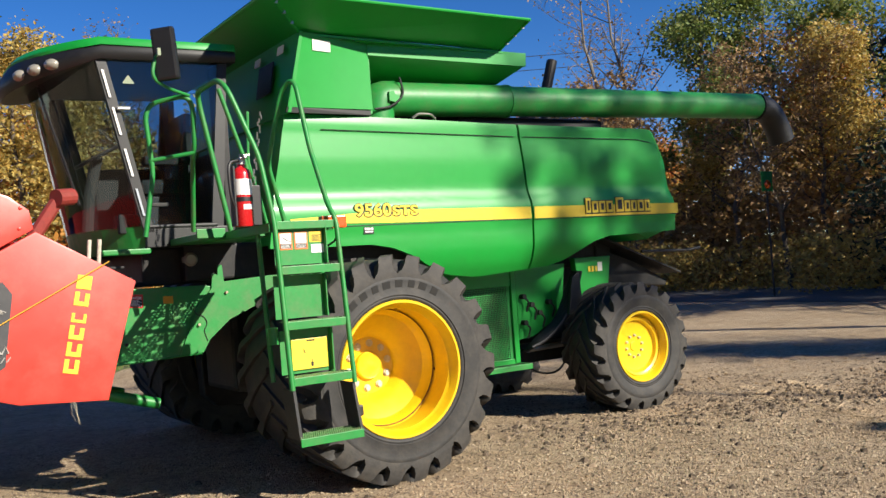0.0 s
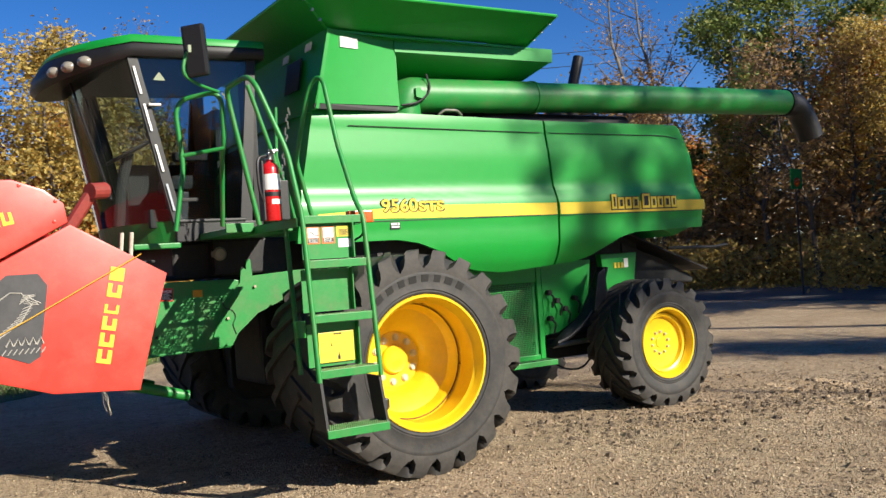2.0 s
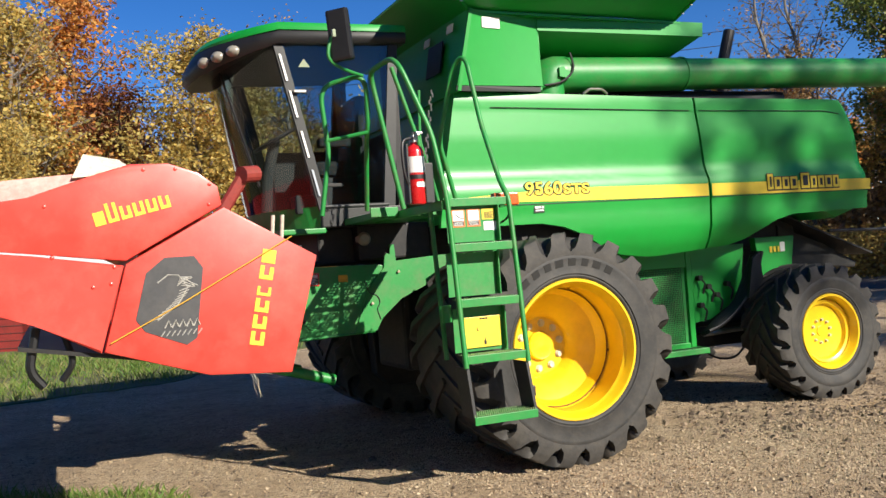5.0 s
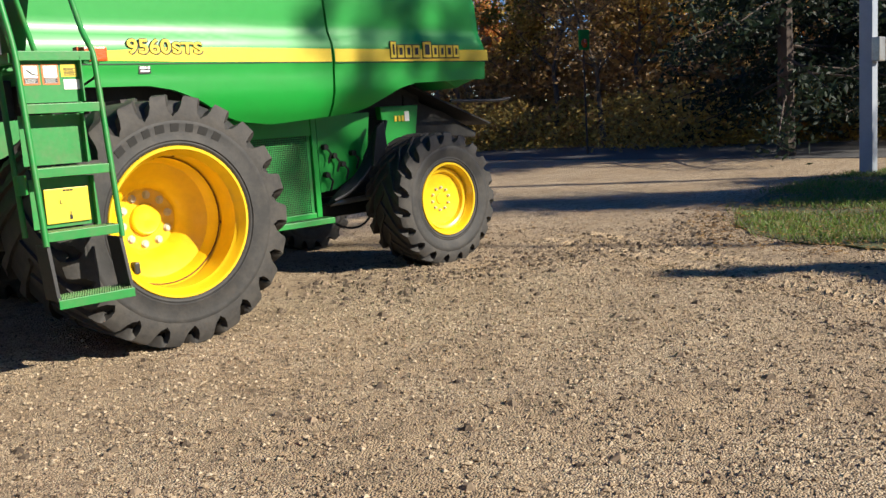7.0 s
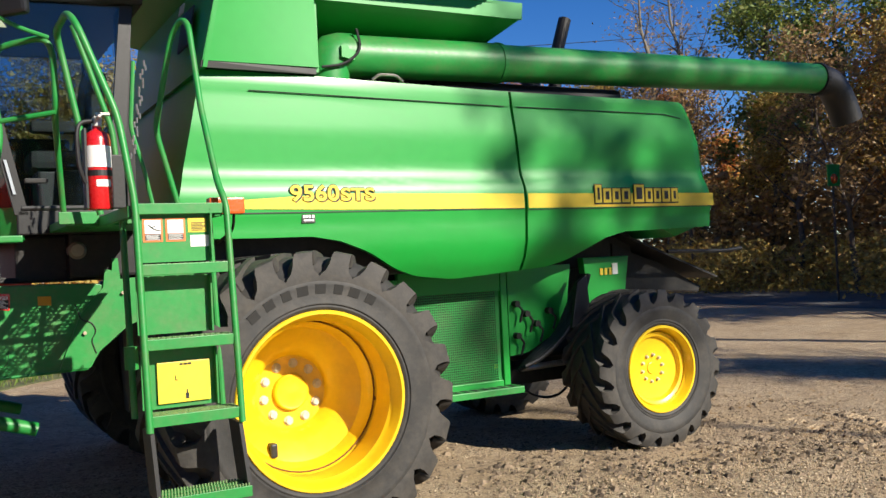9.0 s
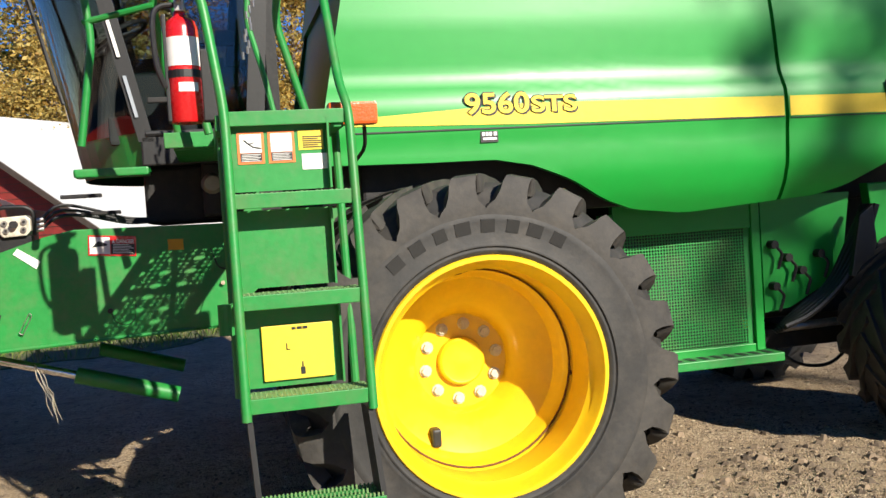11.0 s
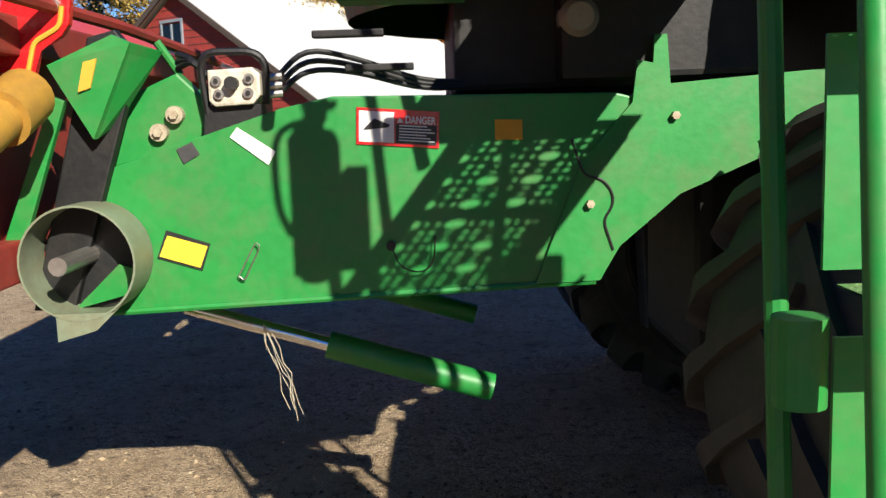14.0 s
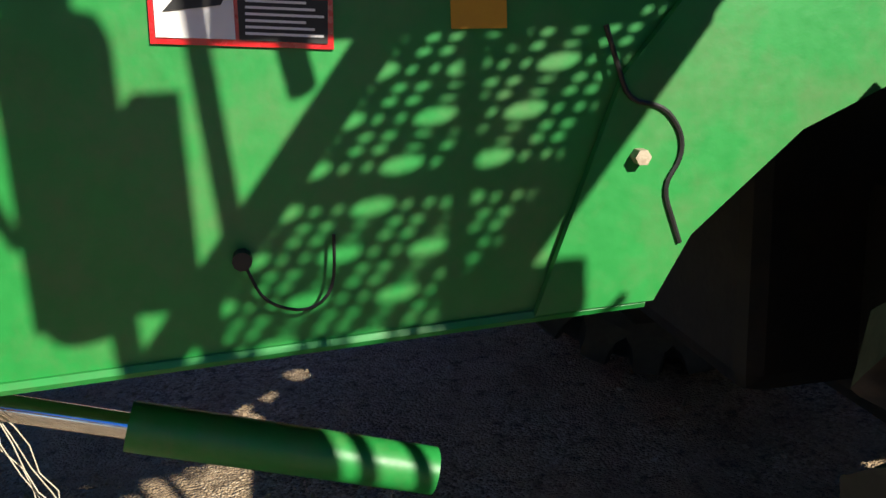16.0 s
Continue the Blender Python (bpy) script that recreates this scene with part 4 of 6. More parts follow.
part("valve_hatch", B(-0.205, -0.160, 0.365, 0.44, 0.500, 0.585, 0.012), INK, rim)
wheel(0.0, 2 * CY, 0.862, FR, 1.20, 0.515, 0.555, 22, -1, 10, 0.180, 0.112, 1.25, FRONT_DISC, 0.04)
wheel(3.36, 0.86, 0.645, 0.665, 0.52, 0.355, 0.13, 20, 1, 10, 0.112, 0.05, 0.6, REAR_DISC, 0.01)
wheel(3.36, 2 * CY - 0.86, 0.645, 0.665, 0.52, 0.355, 0.13, 20, -1, 10, 0.112, 0.05, 0.6, REAR_DISC, 0.01)
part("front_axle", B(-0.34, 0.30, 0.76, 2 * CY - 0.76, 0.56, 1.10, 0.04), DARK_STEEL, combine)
# near-black drive housings, also standing in for deep shade between the wheels
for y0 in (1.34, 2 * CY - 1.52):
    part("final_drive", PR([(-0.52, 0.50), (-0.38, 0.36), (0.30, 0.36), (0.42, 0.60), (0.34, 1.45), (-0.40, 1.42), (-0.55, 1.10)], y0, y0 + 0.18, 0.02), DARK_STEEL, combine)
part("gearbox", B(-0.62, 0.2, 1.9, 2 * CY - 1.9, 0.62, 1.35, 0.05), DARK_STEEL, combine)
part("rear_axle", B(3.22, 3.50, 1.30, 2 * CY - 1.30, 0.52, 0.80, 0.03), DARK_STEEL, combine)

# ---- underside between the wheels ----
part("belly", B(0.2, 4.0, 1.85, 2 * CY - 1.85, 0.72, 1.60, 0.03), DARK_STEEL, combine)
door = part("screen_door", B(1.24, 1.28, 1.55, 1.59, 0.60, 1.5), GREEN, combine, "green perforated screen door")
for a, b, c, d in ((2.23, 2.29, 0.57, 1.55), (1.20, 1.235, 0.57, 1.5)):
    part("screen_post", B(a, b, 1.53, 1.61, c, d, 0.006), GREEN, door)
part("screen_rail", B(1.28, 2.23, 1.54, 1.60, 0.56, 0.615, 0.006), GREEN, door)
part("screen_rail", B(1.28, 2.23, 1.54, 1.60, 1.36, 1.55, 0.006), GREEN, door)
part("screen_mesh", perforated(bmesh.new(), (1.28, 1.56, 0.615), (0.95, 0, 0), (0, 0, 0.75), 48, 38, lambda i, j: 0.40 if 1 < i < 46 else 0.0, 0.002), GREEN_WORN, door)
# added sheet hidden by the tyre, keeps sun off the ground beyond
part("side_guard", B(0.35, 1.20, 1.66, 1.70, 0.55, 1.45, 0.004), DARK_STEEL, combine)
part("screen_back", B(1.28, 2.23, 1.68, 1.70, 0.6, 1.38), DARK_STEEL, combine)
step = part("side_step", B(1.05, 2.34, 1.40, 1.58, 0.51, 0.565, 0.006), GREEN_WORN, combine)
for k in range(12):
    part("grip_slot", B(1.25 + k * 0.09, 1.29 + k * 0.09, 1.43, 1.53, 0.564, 0.568), DARK_STEEL, step)
panel = part("rear_side_panel", PR([(2.33, 0.80), (2.52, 0.82), (2.92, 1.02), (3.00, 1.55), (2.33, 1.55)], 1.58, 1.62), GREEN, combine)
rnd = random.Random(21)
for k in range(5):
    x0, z0 = 2.39 + 0.10 * (k % 3) + 0.24 * (k > 3), 1.24 - 0.09 * k + 0.28 * (k > 3)
    bm = T([(x0, 1.59, z0), (x0, 1.52, z0)], 0.028, 10, 0)
    tube(bm, [(x0, 1.53, z0), (x0 + 0.05, 1.52, z0 - 0.06), (x0 + 0.02, 1.53, z0 - 0.16)], 0.010, 6, 0.02)
    part("hydraulic_fitting", bm, DARK_STEEL, panel)
for k in range(5):
    dy = 0.03 * k
    part("hose", T([(2.38, 1.44 + dy, 0.72 - 0.012 * k), (2.54, 1.40 + dy, 0.78 + 0.01 * k), (2.74, 1.36 + dy, 0.95), (2.90, 1.33 + dy, 1.18 + 0.02 * k), (3.0, 1.32 + dy, 1.46)], 0.021, 8, 0.12), BLACK, combine)
part("hose_guard", PR([(2.78, 1.02), (2.88, 0.98), (2.98, 1.20), (2.96, 1.46), (2.86, 1.40)], 1.30, 1.33, 0.01), BLACK, combine)
part("steering_rod", T([(2.55, 1.75, 0.66), (3.2, 1.62, 0.70)], 0.028, 10, 0), STEEL, combine)
part("frame_rail", B(2.35, 3.4, 1.78, 1.92, 0.52, 0.66, 0.01), DARK_STEEL, combine)
part("loop_hose", T([(2.5, 1.8, 0.55), (2.65, 1.72, 0.40), (2.9, 1.7, 0.38), (3.1, 1.75, 0.52)], 0.012, 6, 0.15), BLACK, combine)
part("rear_axle_mount", PR([(3.15, 1.20), (3.55, 1.20), (3.62, 1.60), (3.10, 1.60)], 1.52, 1.60, 0.01), GREEN, combine)
part("rear_decal", B(3.42, 3.48, 1.51, 1.516, 1.44, 1.54), WHITE, combine)
for k in range(3):
    part("rear_decal", B(3.28 + 0.05 * k, 3.31 + 0.05 * k, 1.51, 1.516, 1.44, 1.50), YELLOW_DECAL, combine)
# chopper and its green cover, coloured near-black for the shade under the hood
part("chopper", PR([(3.65, 1.72), (4.25, 1.50), (4.75, 1.26), (4.72, 1.20), (4.1, 1.28), (3.65, 1.20)], 1.78, 3.15, 0.02), DARK_STEEL, combine)
part("chopper_cover", hull4(bmesh.new(), [(3.62, 1.62, 1.80), (4.82, 1.62, 1.34), (4.82, 3.2, 1.34), (3.62, 3.2, 1.80)], (0, 0, 1), 0.02), DARK_STEEL, combine)
part("chopper_arm", T([(4.0, 1.42, 1.62), (4.75, 1.42, 1.60), (4.95, 1.42, 1.62)], 0.018, 8), DARK_STEEL, combine)

# ---- ladder, landing and rails ----
LADDER_TOP, LADDER_FOOT = Vector((0, -0.20, 2.0)), Vector((0, -0.335, 0.86))


def ladder_y(z):
    return -0.335 + (z - 0.86) / 1.14 * 0.12


ladder = part("ladder", T([(-1.045, ladder_y(0.86), 0.86), (-1.045, ladder_y(2.0), 2.0), (-1.10, -0.16, 2.45), (-1.27, -0.09, 2.93), (-1.30, 0.0, 3.0), (-1.30, 0.42, 3.0), (-1.28, 0.47, 2.94), (-1.10, 0.47, 1.99)], 0.019, 12, 0.09),
              GREEN_WORN, combine, "green ladder with perforated treads", smooth=50)
part("rail", T([(-0.58, ladder_y(0.86), 0.86), (-0.58, ladder_y(2.0), 2.0), (-0.60, -0.15, 2.10), (-0.62, 0.05, 2.55), (-0.63, 0.20, 3.05), (-0.66, 0.26, 3.08), (-0.70, 0.32, 3.0), (-0.78, 0.46, 2.48), (-0.66, 0.50, 2.05)], 0.018, 12, 0.07), GREEN_WORN, ladder, smooth=50)
part("rail", T([(-1.26, 0.10, 2.96), (-1.08, 0.12, 2.42), (-1.045, 0.12, 1.99)], 0.016, 10, 0.05), GREEN_WORN, ladder, smooth=50)
part("rear_stile", T([(-1.06, -0.05, 0.90), (-1.06, 0.06, 1.98)], 0.017, 10, 0), GREEN_WORN, ladder)
part("rear_stile", T([(-0.60, -0.05, 0.90), (-0.60, 0.06, 1.98)], 0.017, 10, 0), GREEN_WORN, ladder)
part("rail", T([(-0.86, 0.60, 2.9), (-0.90, 0.55, 2.5), (-0.84, 0.52, 2.25), (-0.80, 0.50, 2.02)], 0.013, 8, 0.05), GREEN_WORN, ladder)
chain = bmesh.new()
for k in range(22):
    f = k / 21
    c = Vector((-0.84, 0.40, 2.85)).lerp(Vector((-0.92, 0.42, 2.32)), f) + Vector((0.012 * math.sin(k * 1.7), 0, 0))
    tube(chain, [c + Vector((0, 0, 0.016)), c - Vector((0, 0, 0.016))], 0.006, 5, 0)
part("chain", chain, STEEL, ladder, "steel safety chain")


def tread(z, depth, wide=0.455):
    """A perforated step with a folded front lip and side cheeks."""
    y0 = ladder_y(z) - 0.005
    lip = part("step", B(-1.035, -1.035 + wide, y0 - 0.004, y0 + 0.006, z - 0.055, z, 0.003), GREEN_WORN, ladder)
    holes = perforated(bmesh.new(), (-1.03, y0 + 0.004, z), (wide - 0.01, 0, 0), (0, depth, 0), 24, 8,
                       lambda i, j: 0.46 if (i % 4 == 1 and j % 3 == 1) else (0.0 if j in (0, 7) else 0.24), 0.004)
    part("tread_plate", holes, TREAD, lip)
    teeth = bmesh.new()
    for i in range(24):
        for j in range(0, 8, 2):
            if (i + j // 2) % 3:
                x, y = -1.03 + (i + 0.5) * (wide - 0.01) / 24, y0 + 0.004 + (j + 0.5) * depth / 8
                box(teeth, x - 0.004, x + 0.004, y - 0.005, y + 0.005, z - 0.001, z + 0.003)
    tagged(part("grip_teeth", teeth, TREAD, lip), kind="stuff")
    return lip


for z in (1.69, 1.315, 0.94):
    tread(z, 0.15)
# closed risers behind the treads
for z0, z1 in ((1.70, 1.97), (1.33, 1.63), (0.95, 1.25)):
    y = ladder_y((z0 + z1) / 2) + (0.06 if z0 > 1.6 else 0.15)
    part("riser", B(-1.04, -0.66, y, y + 0.008, z0, z1), GREEN_WORN, ladder)
    part("riser_return", B(-0.668, -0.660, y - 0.045, y, z0, z1), GREEN_WORN, ladder)
part("tool_panel", B(-0.965, -0.695, -0.176, -0.168, 0.975, 1.185, 0.003), YELLOW_DECAL, ladder, "yellow panel with dark symbols")
bm = bars(bmesh.new(), facing(-0.95, -0.177, 0.98), [(0.125, 0.142, 0.012, 0.04), (0.131, 0.136, 0.04, 0.06), (0.10, 0.115, 0.186, 0.196), (0.12, 0.138, 0.186, 0.196), (0.142, 0.16, 0.186, 0.196), (0.075, 0.079, 0.11, 0.135), (0.075, 0.09, 0.11, 0.113)])
tagged(part("panel_symbol", bm, INK, ladder), kind="stuff")
RISER_Y = ladder_y(1.835) + 0.06
for x0, w, z0, z1, m in ((-1.005, 0.10, 1.805, 1.925, ORANGE_DECAL), (-0.89, 0.10, 1.805, 1.925, ORANGE_DECAL), (-0.775, 0.095, 1.85, 1.925, YELLOW_DECAL), (-0.765, 0.10, 1.775, 1.835, WHITE)):
    d = part("warning_decal", B(x0, x0 + w, RISER_Y - 0.003, RISER_Y - 0.001, z0, z1), m, ladder)
    if m is ORANGE_DECAL:
        part("decal_field", B(x0 + 0.010, x0 + w - 0.010, RISER_Y - 0.005, RISER_Y - 0.003, z0 + 0.042, z1 - 0.008), WHITE, d)
        part("decal_field", B(x0 + 0.010, x0 + w - 0.010, RISER_Y - 0.0045, RISER_Y - 0.003, z0 + 0.008, z0 + 0.040), INK, d)
        bm = bmesh.new()
        for r in range(5):
            box(bm, x0 + 0.014, x0 + w - 0.014 - 0.01 * (r % 2), RISER_Y - 0.006, RISER_Y - 0.0045, z0 + 0.010 + r * 0.006, z0 + 0.012 + r * 0.006)
        part("text_bar", bm, WHITE, d)
    elif m is YELLOW_DECAL:
        bm = bmesh.new()
        for r in range(6):
            box(bm, x0 + 0.016, x0 + w - 0.008 - 0.012 * (r % 3 == 1), RISER_Y - 0.005, RISER_Y - 0.003, z0 + 0.008 + r * 0.008, z0 + 0.012 + r * 0.008)
        part("text_bar", bm, INK, d)
bm = bmesh.new()
pm = facing(-0.992, RISER_Y - 0.005, 1.85)
tube(bm, [pm @ Vector(v) for v in ((0.012, 0.045, 0), (0.03, 0.03, 0), (0.045, 0.018, 0), (0.075, 0.012, 0))], 0.003, 5, 0)
tube(bm, [pm @ Vector(v) for v in ((0.03, 0.03, 0), (0.05, 0.035, 0))], 0.002, 5, 0)
part("decal_symbol", bm, INK, ladder)
# hinged lower step on rubber straps
bm = bmesh.new()
hull4(bm, [(-1.045, -0.335, 0.86), (-1.025, -0.335, 0.86), (-1.01, -0.37, 0.53), (-1.03, -0.37, 0.53)], (0, 1, 0), 0.19)
part("rubber_strap", bm, BLACK, ladder, "black rubber strap")
bm = bmesh.new()
hull4(bm, [(-0.60, -0.335, 0.86), (-0.58, -0.335, 0.86), (-0.555, -0.37, 0.53), (-0.575, -0.37, 0.53)], (0, 1, 0), 0.19)
part("rubber_strap", bm, BLACK, ladder, "black rubber strap")
lip = part("step", B(-1.03, -0.56, -0.385, -0.375, 0.485, 0.54, 0.003), GREEN_WORN, ladder)
part("tread_plate", perforated(bmesh.new(), (-1.03, -0.376, 0.535), (0.47, 0, 0), (0, 0.19, 0), 24, 8, lambda i, j: 0.30 if j not in (0, 7) else 0.0, 0.004), GREEN_WORN, lip)
bm = bmesh.new()
for i in range(30):
    for j in range(3):
        box(bm, -1.025 + i * 0.0155, -1.018 + i * 0.0155, -0.372 + j * 0.07, -0.364 + j * 0.07, 0.534, 0.552)
tagged(part("grip_teeth", bm, TREAD, lip), kind="stuff")

landing = part("landing", B(-1.06, -0.58, -0.215, -0.205, 1.945, 2.0, 0.003), GREEN_WORN, combine, "green perforated landing")
PLATE_X = [0.5] + [1.9, 0.95, 0.95] * 3 + [1.9, 0.5]
PLATE_Y = [0.9] + [1.5, 0.95, 0.95] * 3 + [1.5, 1.5] + [1.5, 0.95, 0.95] * 3 + [1.5, 0.9]


def plate_hole(i, j):
    """Large holes with small ones between them, and a plain bar across the middle."""
    if PLATE_X[i] < 0.9 or j in (0, 11, 22):
        return 0.0
    return 0.48 if PLATE_X[i] > 1.5 and PLATE_Y[j] > 1.2 else (0.22 if PLATE_X[i] > 1.5 or PLATE_Y[j] > 1.2 else 0.33)


part("landing_plate", perforated(bmesh.new(), (-1.06, -0.2, 1.995), (0.50, 0, 0), (0, 0.86, 0), len(PLATE_X), len(PLATE_Y), plate_hole, 0.003, shares(PLATE_X), shares(PLATE_Y)), GREEN_WORN, landing)
part("landing_bar", B(-0.64, -0.60, -0.2, 0.66, 1.93, 1.99, 0.004), GREEN_WORN, landing)
part("landing_bar", B(-1.08, -1.05, -0.2, 1.2, 1.93, 1.99, 0.004), GREEN_WORN, landing)
part("walkway", B(-1.26, -0.72, 0.66, 1.46, 1.94, 1.99, 0.004), GREEN_WORN, combine)
part("walkway_kick", B(-1.30, -1.08, 0.64, 0.66, 1.95, 2.02, 0.004), GREEN_WORN, combine)
gate = part("gate", T([(-1.66, 0.70, 1.98), (-1.58, 0.68, 2.45), (-1.62, 0.66, 2.86), (-1.57, 0.65, 2.95), (-1.36, 0.53, 2.99), (-1.31, 0.52, 2.93), (-1.30, 0.56, 2.62), (-1.30, 0.62, 2.55), (-1.24, 0.90, 2.02)], 0.018, 10, 0.07), GREEN_WORN, combine, "bent green tube gate", smooth=50)
part("gate_bar", T([(-1.61, 0.68, 2.53), (-1.30, 0.57, 2.58)], 0.015, 8, 0), GREEN_WORN, gate)
part("mirror_arm", T([(-1.33, 0.52, 2.99), (-1.50, 0.45, 3.02), (-1.62, 0.42, 3.08), (-1.60, 0.42, 3.20), (-1.56, 0.42, 3.28)], 0.013, 8, 0.08), GREEN_WORN, gate)
mirror = part("wing_mirror", box(bmesh.new(), -0.085, 0.085, -0.03, 0.03, -0.19, 0.19, 0.022, m=Matrix.Translation((-1.52, 0.40, 3.255)) @ Matrix.Rotation(radians(-38), 4, "Z") @ Matrix.Rotation(radians(-4), 4, "Y")), BLACK, combine, "black mirror housing")
part("mirror_clamp", B(-1.59, -1.565, 0.35, 0.38, 3.23, 3.285, 0.004), DULL_STEEL, mirror)
part("tube_holder", T([(-1.085, -0.16, 1.165), (-1.085, -0.16, 1.28)], 0.035, 16, 0), GREEN_WORN, combine)

# fire extinguisher on the landing rail
ext = thing("fire_extinguisher", (-1.18, -0.02, 1.985), "red fire extinguisher with white label, strapped to rail", "extinguisher")
part("cylinder", lathe(bmesh.new(), [(0.001, 0), (0.058, 0.0), (0.064, 0.01), (0.064, 0.36), (0.055, 0.39), (0.028, 0.41), (0.024, 0.43)], (0, 0, 0), 28), RED_BRIGHT, ext, smooth=40)
cyl_ob = ext.children[0]
for v in cyl_ob.data.vertices:
    x, y, z = v.co
    v.co = (x - 1.18, z - 0.02, y + 1.985)
bm = bmesh.new()
box(bm, -1.20, -1.16, -0.06, 0.02, 2.41, 2.46, 0.004)
box(bm, -1.185, -1.115, -0.04, -0.01, 2.47, 2.485, 0.003)
box(bm, -1.19, -1.17, -0.12, 0.05, 2.445, 2.46, 0.004)
part("valve_handle", bm, STEEL, ext, "pale metal handle")
part("hose", T([(-1.19, -0.03, 2.44), (-1.27, -0.05, 2.43), (-1.285, -0.06, 2.36), (-1.28, -0.06, 2.2), (-1.25, -0.05, 2.12)], 0.011, 8, 0.06), BLACK, ext)


def band(r, z0, z1, a0=0.0, a1=6.2832, n=28):
    bm = bmesh.new()
    prev = None
    for k in range(n + 1):
        a = a0 + (a1 - a0) * k / n
        p = (-1.18 + r * math.cos(a), -0.02 + r * math.sin(a))
        cur = (bm.verts.new((*p, z0)), bm.verts.new((*p, z1)))
        if prev:
            bm.faces.new((prev[0], cur[0], cur[1], prev[1]))
        prev = cur
    return bm


part("label_band", band(0.0655, 2.20, 2.31, radians(175), radians(345)), WHITE, ext, "white paper label")
part("strap", band(0.0665, 2.155, 2.185), BLACK, ext)
part("label_flash", band(0.0655, 2.10, 2.135, radians(250), radians(320)), WHITE, ext)
part("bracket", B(-1.25, -1.235, -0.05, 0.04, 1.99, 2.40, 0.003), BLACK, ext)
part("bracket_box", B(-1.118, -1.052, -0.03, 0.03, 1.99, 2.27, 0.006), BLACK, ext)

# ---- cab ----
def ring_wall(bm, lo, hi, thick=0.0):
    for i in range(len(lo) - 1):
        bm.faces.new([bm.verts.new(p) for p in (lo[i], lo[i + 1], hi[i + 1], hi[i])])


def front_arc(z, n=10):
    """The curved windscreen: x by y, leaning forward with height."""
    k = (z - 2.05) / 1.35
    x_side, x_mid = -1.44 - 0.30 * k, -1.86 - 0.26 * k
    out = []
    for i in range(n + 1):
        f = i / n * 2 - 1
        out.append((x_mid + (x_side - x_mid) * abs(f) ** 2.2, CY + f * 0.84, z))
    return out


def frange(a, b, n):
    return [a + (b - a) * i / n for i in range(n + 1)]


bm = bmesh.new()
zs = frange(2.10, 3.45, 8)
rows = [[bm.verts.new(p) for p in front_arc(z, 16)] for z in zs]
for a, b in zip(rows, rows[1:]):
    for k in range(16):
        bm.faces.new((a[k], a[k + 1], b[k + 1], b[k]))
windscreen = part("windscreen", bm, GLASS, combine, "curved cab windscreen", smooth=60)
windscreen.visible_shadow = False
for y in (CY - 0.84, CY + 0.84):
    s = -1 if y < CY else 1
    g = part("side_window", hull4(bmesh.new(), [(-1.40, y, 2.08), (-0.86, y, 2.08), (-0.73, y, 3.50), (-1.73, y, 3.50)], (0, -s, 0), 0.006), GLASS, combine, "large cab door window")
    g.visible_shadow = False
    part("cab_pillar", hull4(bmesh.new(), [(-1.46, y + s * 0.02, 2.06), (-1.38, y + s * 0.02, 2.06), (-1.695, y + s * 0.02, 3.52), (-1.775, y + s * 0.02, 3.52)], (0, -s, 0), 0.05), BLACK, combine)
    part("cab_pillar", hull4(bmesh.new(), [(-0.90, y + s * 0.01, 2.06), (-0.80, y + s * 0.01, 2.06), (-0.675, y + s * 0.01, 3.52), (-0.755, y + s * 0.01, 3.52)], (0, -s, 0), 0.05), BLACK, combine)
    part("door_seal", T([(-1.42, y + s * 0.015, 2.10), (-0.86, y + s * 0.015, 2.10)], 0.018, 8, 0), BLACK, combine)
# highlights on the black front pillar, drawn as pale strips
for k, z in enumerate((2.30, 2.62, 2.95, 3.25)):
    x = -1.42 - 0.30 * (z - 2.06) / 1.38
    part("pillar_reflector", hull4(bmesh.new(), [(x + 0.004, CY - 0.872, z - 0.11), (x + 0.022, CY - 0.872, z - 0.11), (x - 0.026, CY - 0.872, z + 0.11), (x - 0.044, CY - 0.872, z + 0.11)], (0, -1, 0), 0.003), WHITE if k else POST_GREY, combine)
part("door_handle", B(-1.40, -1.26, CY - 0.90, CY - 0.865, 2.26, 2.29, 0.006), DARK_STEEL, combine)
part("door_latch", B(-1.62, -1.52, CY - 0.90, CY - 0.865, 3.04, 3.06, 0.004), STEEL, combine)
part("door_triangle", PR([(-1.56, 3.26), (-1.46, 3.26), (-1.51, 3.33)], CY - 0.85, CY - 0.846), DULL_STEEL, combine)
# front rim posts, base and floor
base = bmesh.new()
lo, hi = [(x - 0.0, y, z) for x, y, z in front_arc(1.90, 16)], front_arc(2.11, 16)
for a, b, c, d in zip(lo, lo[1:], hi[1:], hi):
    base.faces.new([base.verts.new(p) for p in (a, b, c, d)])
part("cab_base", base, GREEN_WORN, combine)
floor_bm = bmesh.new()
floor_bm.faces.new([floor_bm.verts.new((x, y, 2.05)) for x, y, z in front_arc(2.05, 16)] + [floor_bm.verts.new((-0.72, CY + 0.84, 2.05)), floor_bm.verts.new((-0.72, CY - 0.84, 2.05))])
part("cab_floor", floor_bm, BLACK, combine)
part("cab_sill", B(-1.45, -0.70, CY - 0.86, CY + 0.86, 1.93, 2.09, 0.01), BLACK, combine)
part("cab_ledge", B(-1.80, -1.42, CY - 0.86, CY - 0.70, 1.885, 1.93, 0.01), GREEN_WORN, combine)
part("cab_rear_wall", B(-0.76, -0.70, CY - 0.84, CY + 0.84, 2.05, 2.75), DARK_STEEL, combine)
part("cab_rear_post", B(-0.76, -0.70, CY - 0.84, CY - 0.6, 2.75, 3.50), DARK_STEEL, combine)
part("cab_rear_post", B(-0.76, -0.70, CY + 0.6, CY + 0.84, 2.75, 3.50), DARK_STEEL, combine)
part("cab_underframe", B(-1.46, -0.55, CY - 0.70, CY + 0.70, 1.62, 1.93, 0.02), DARK_STEEL, combine)
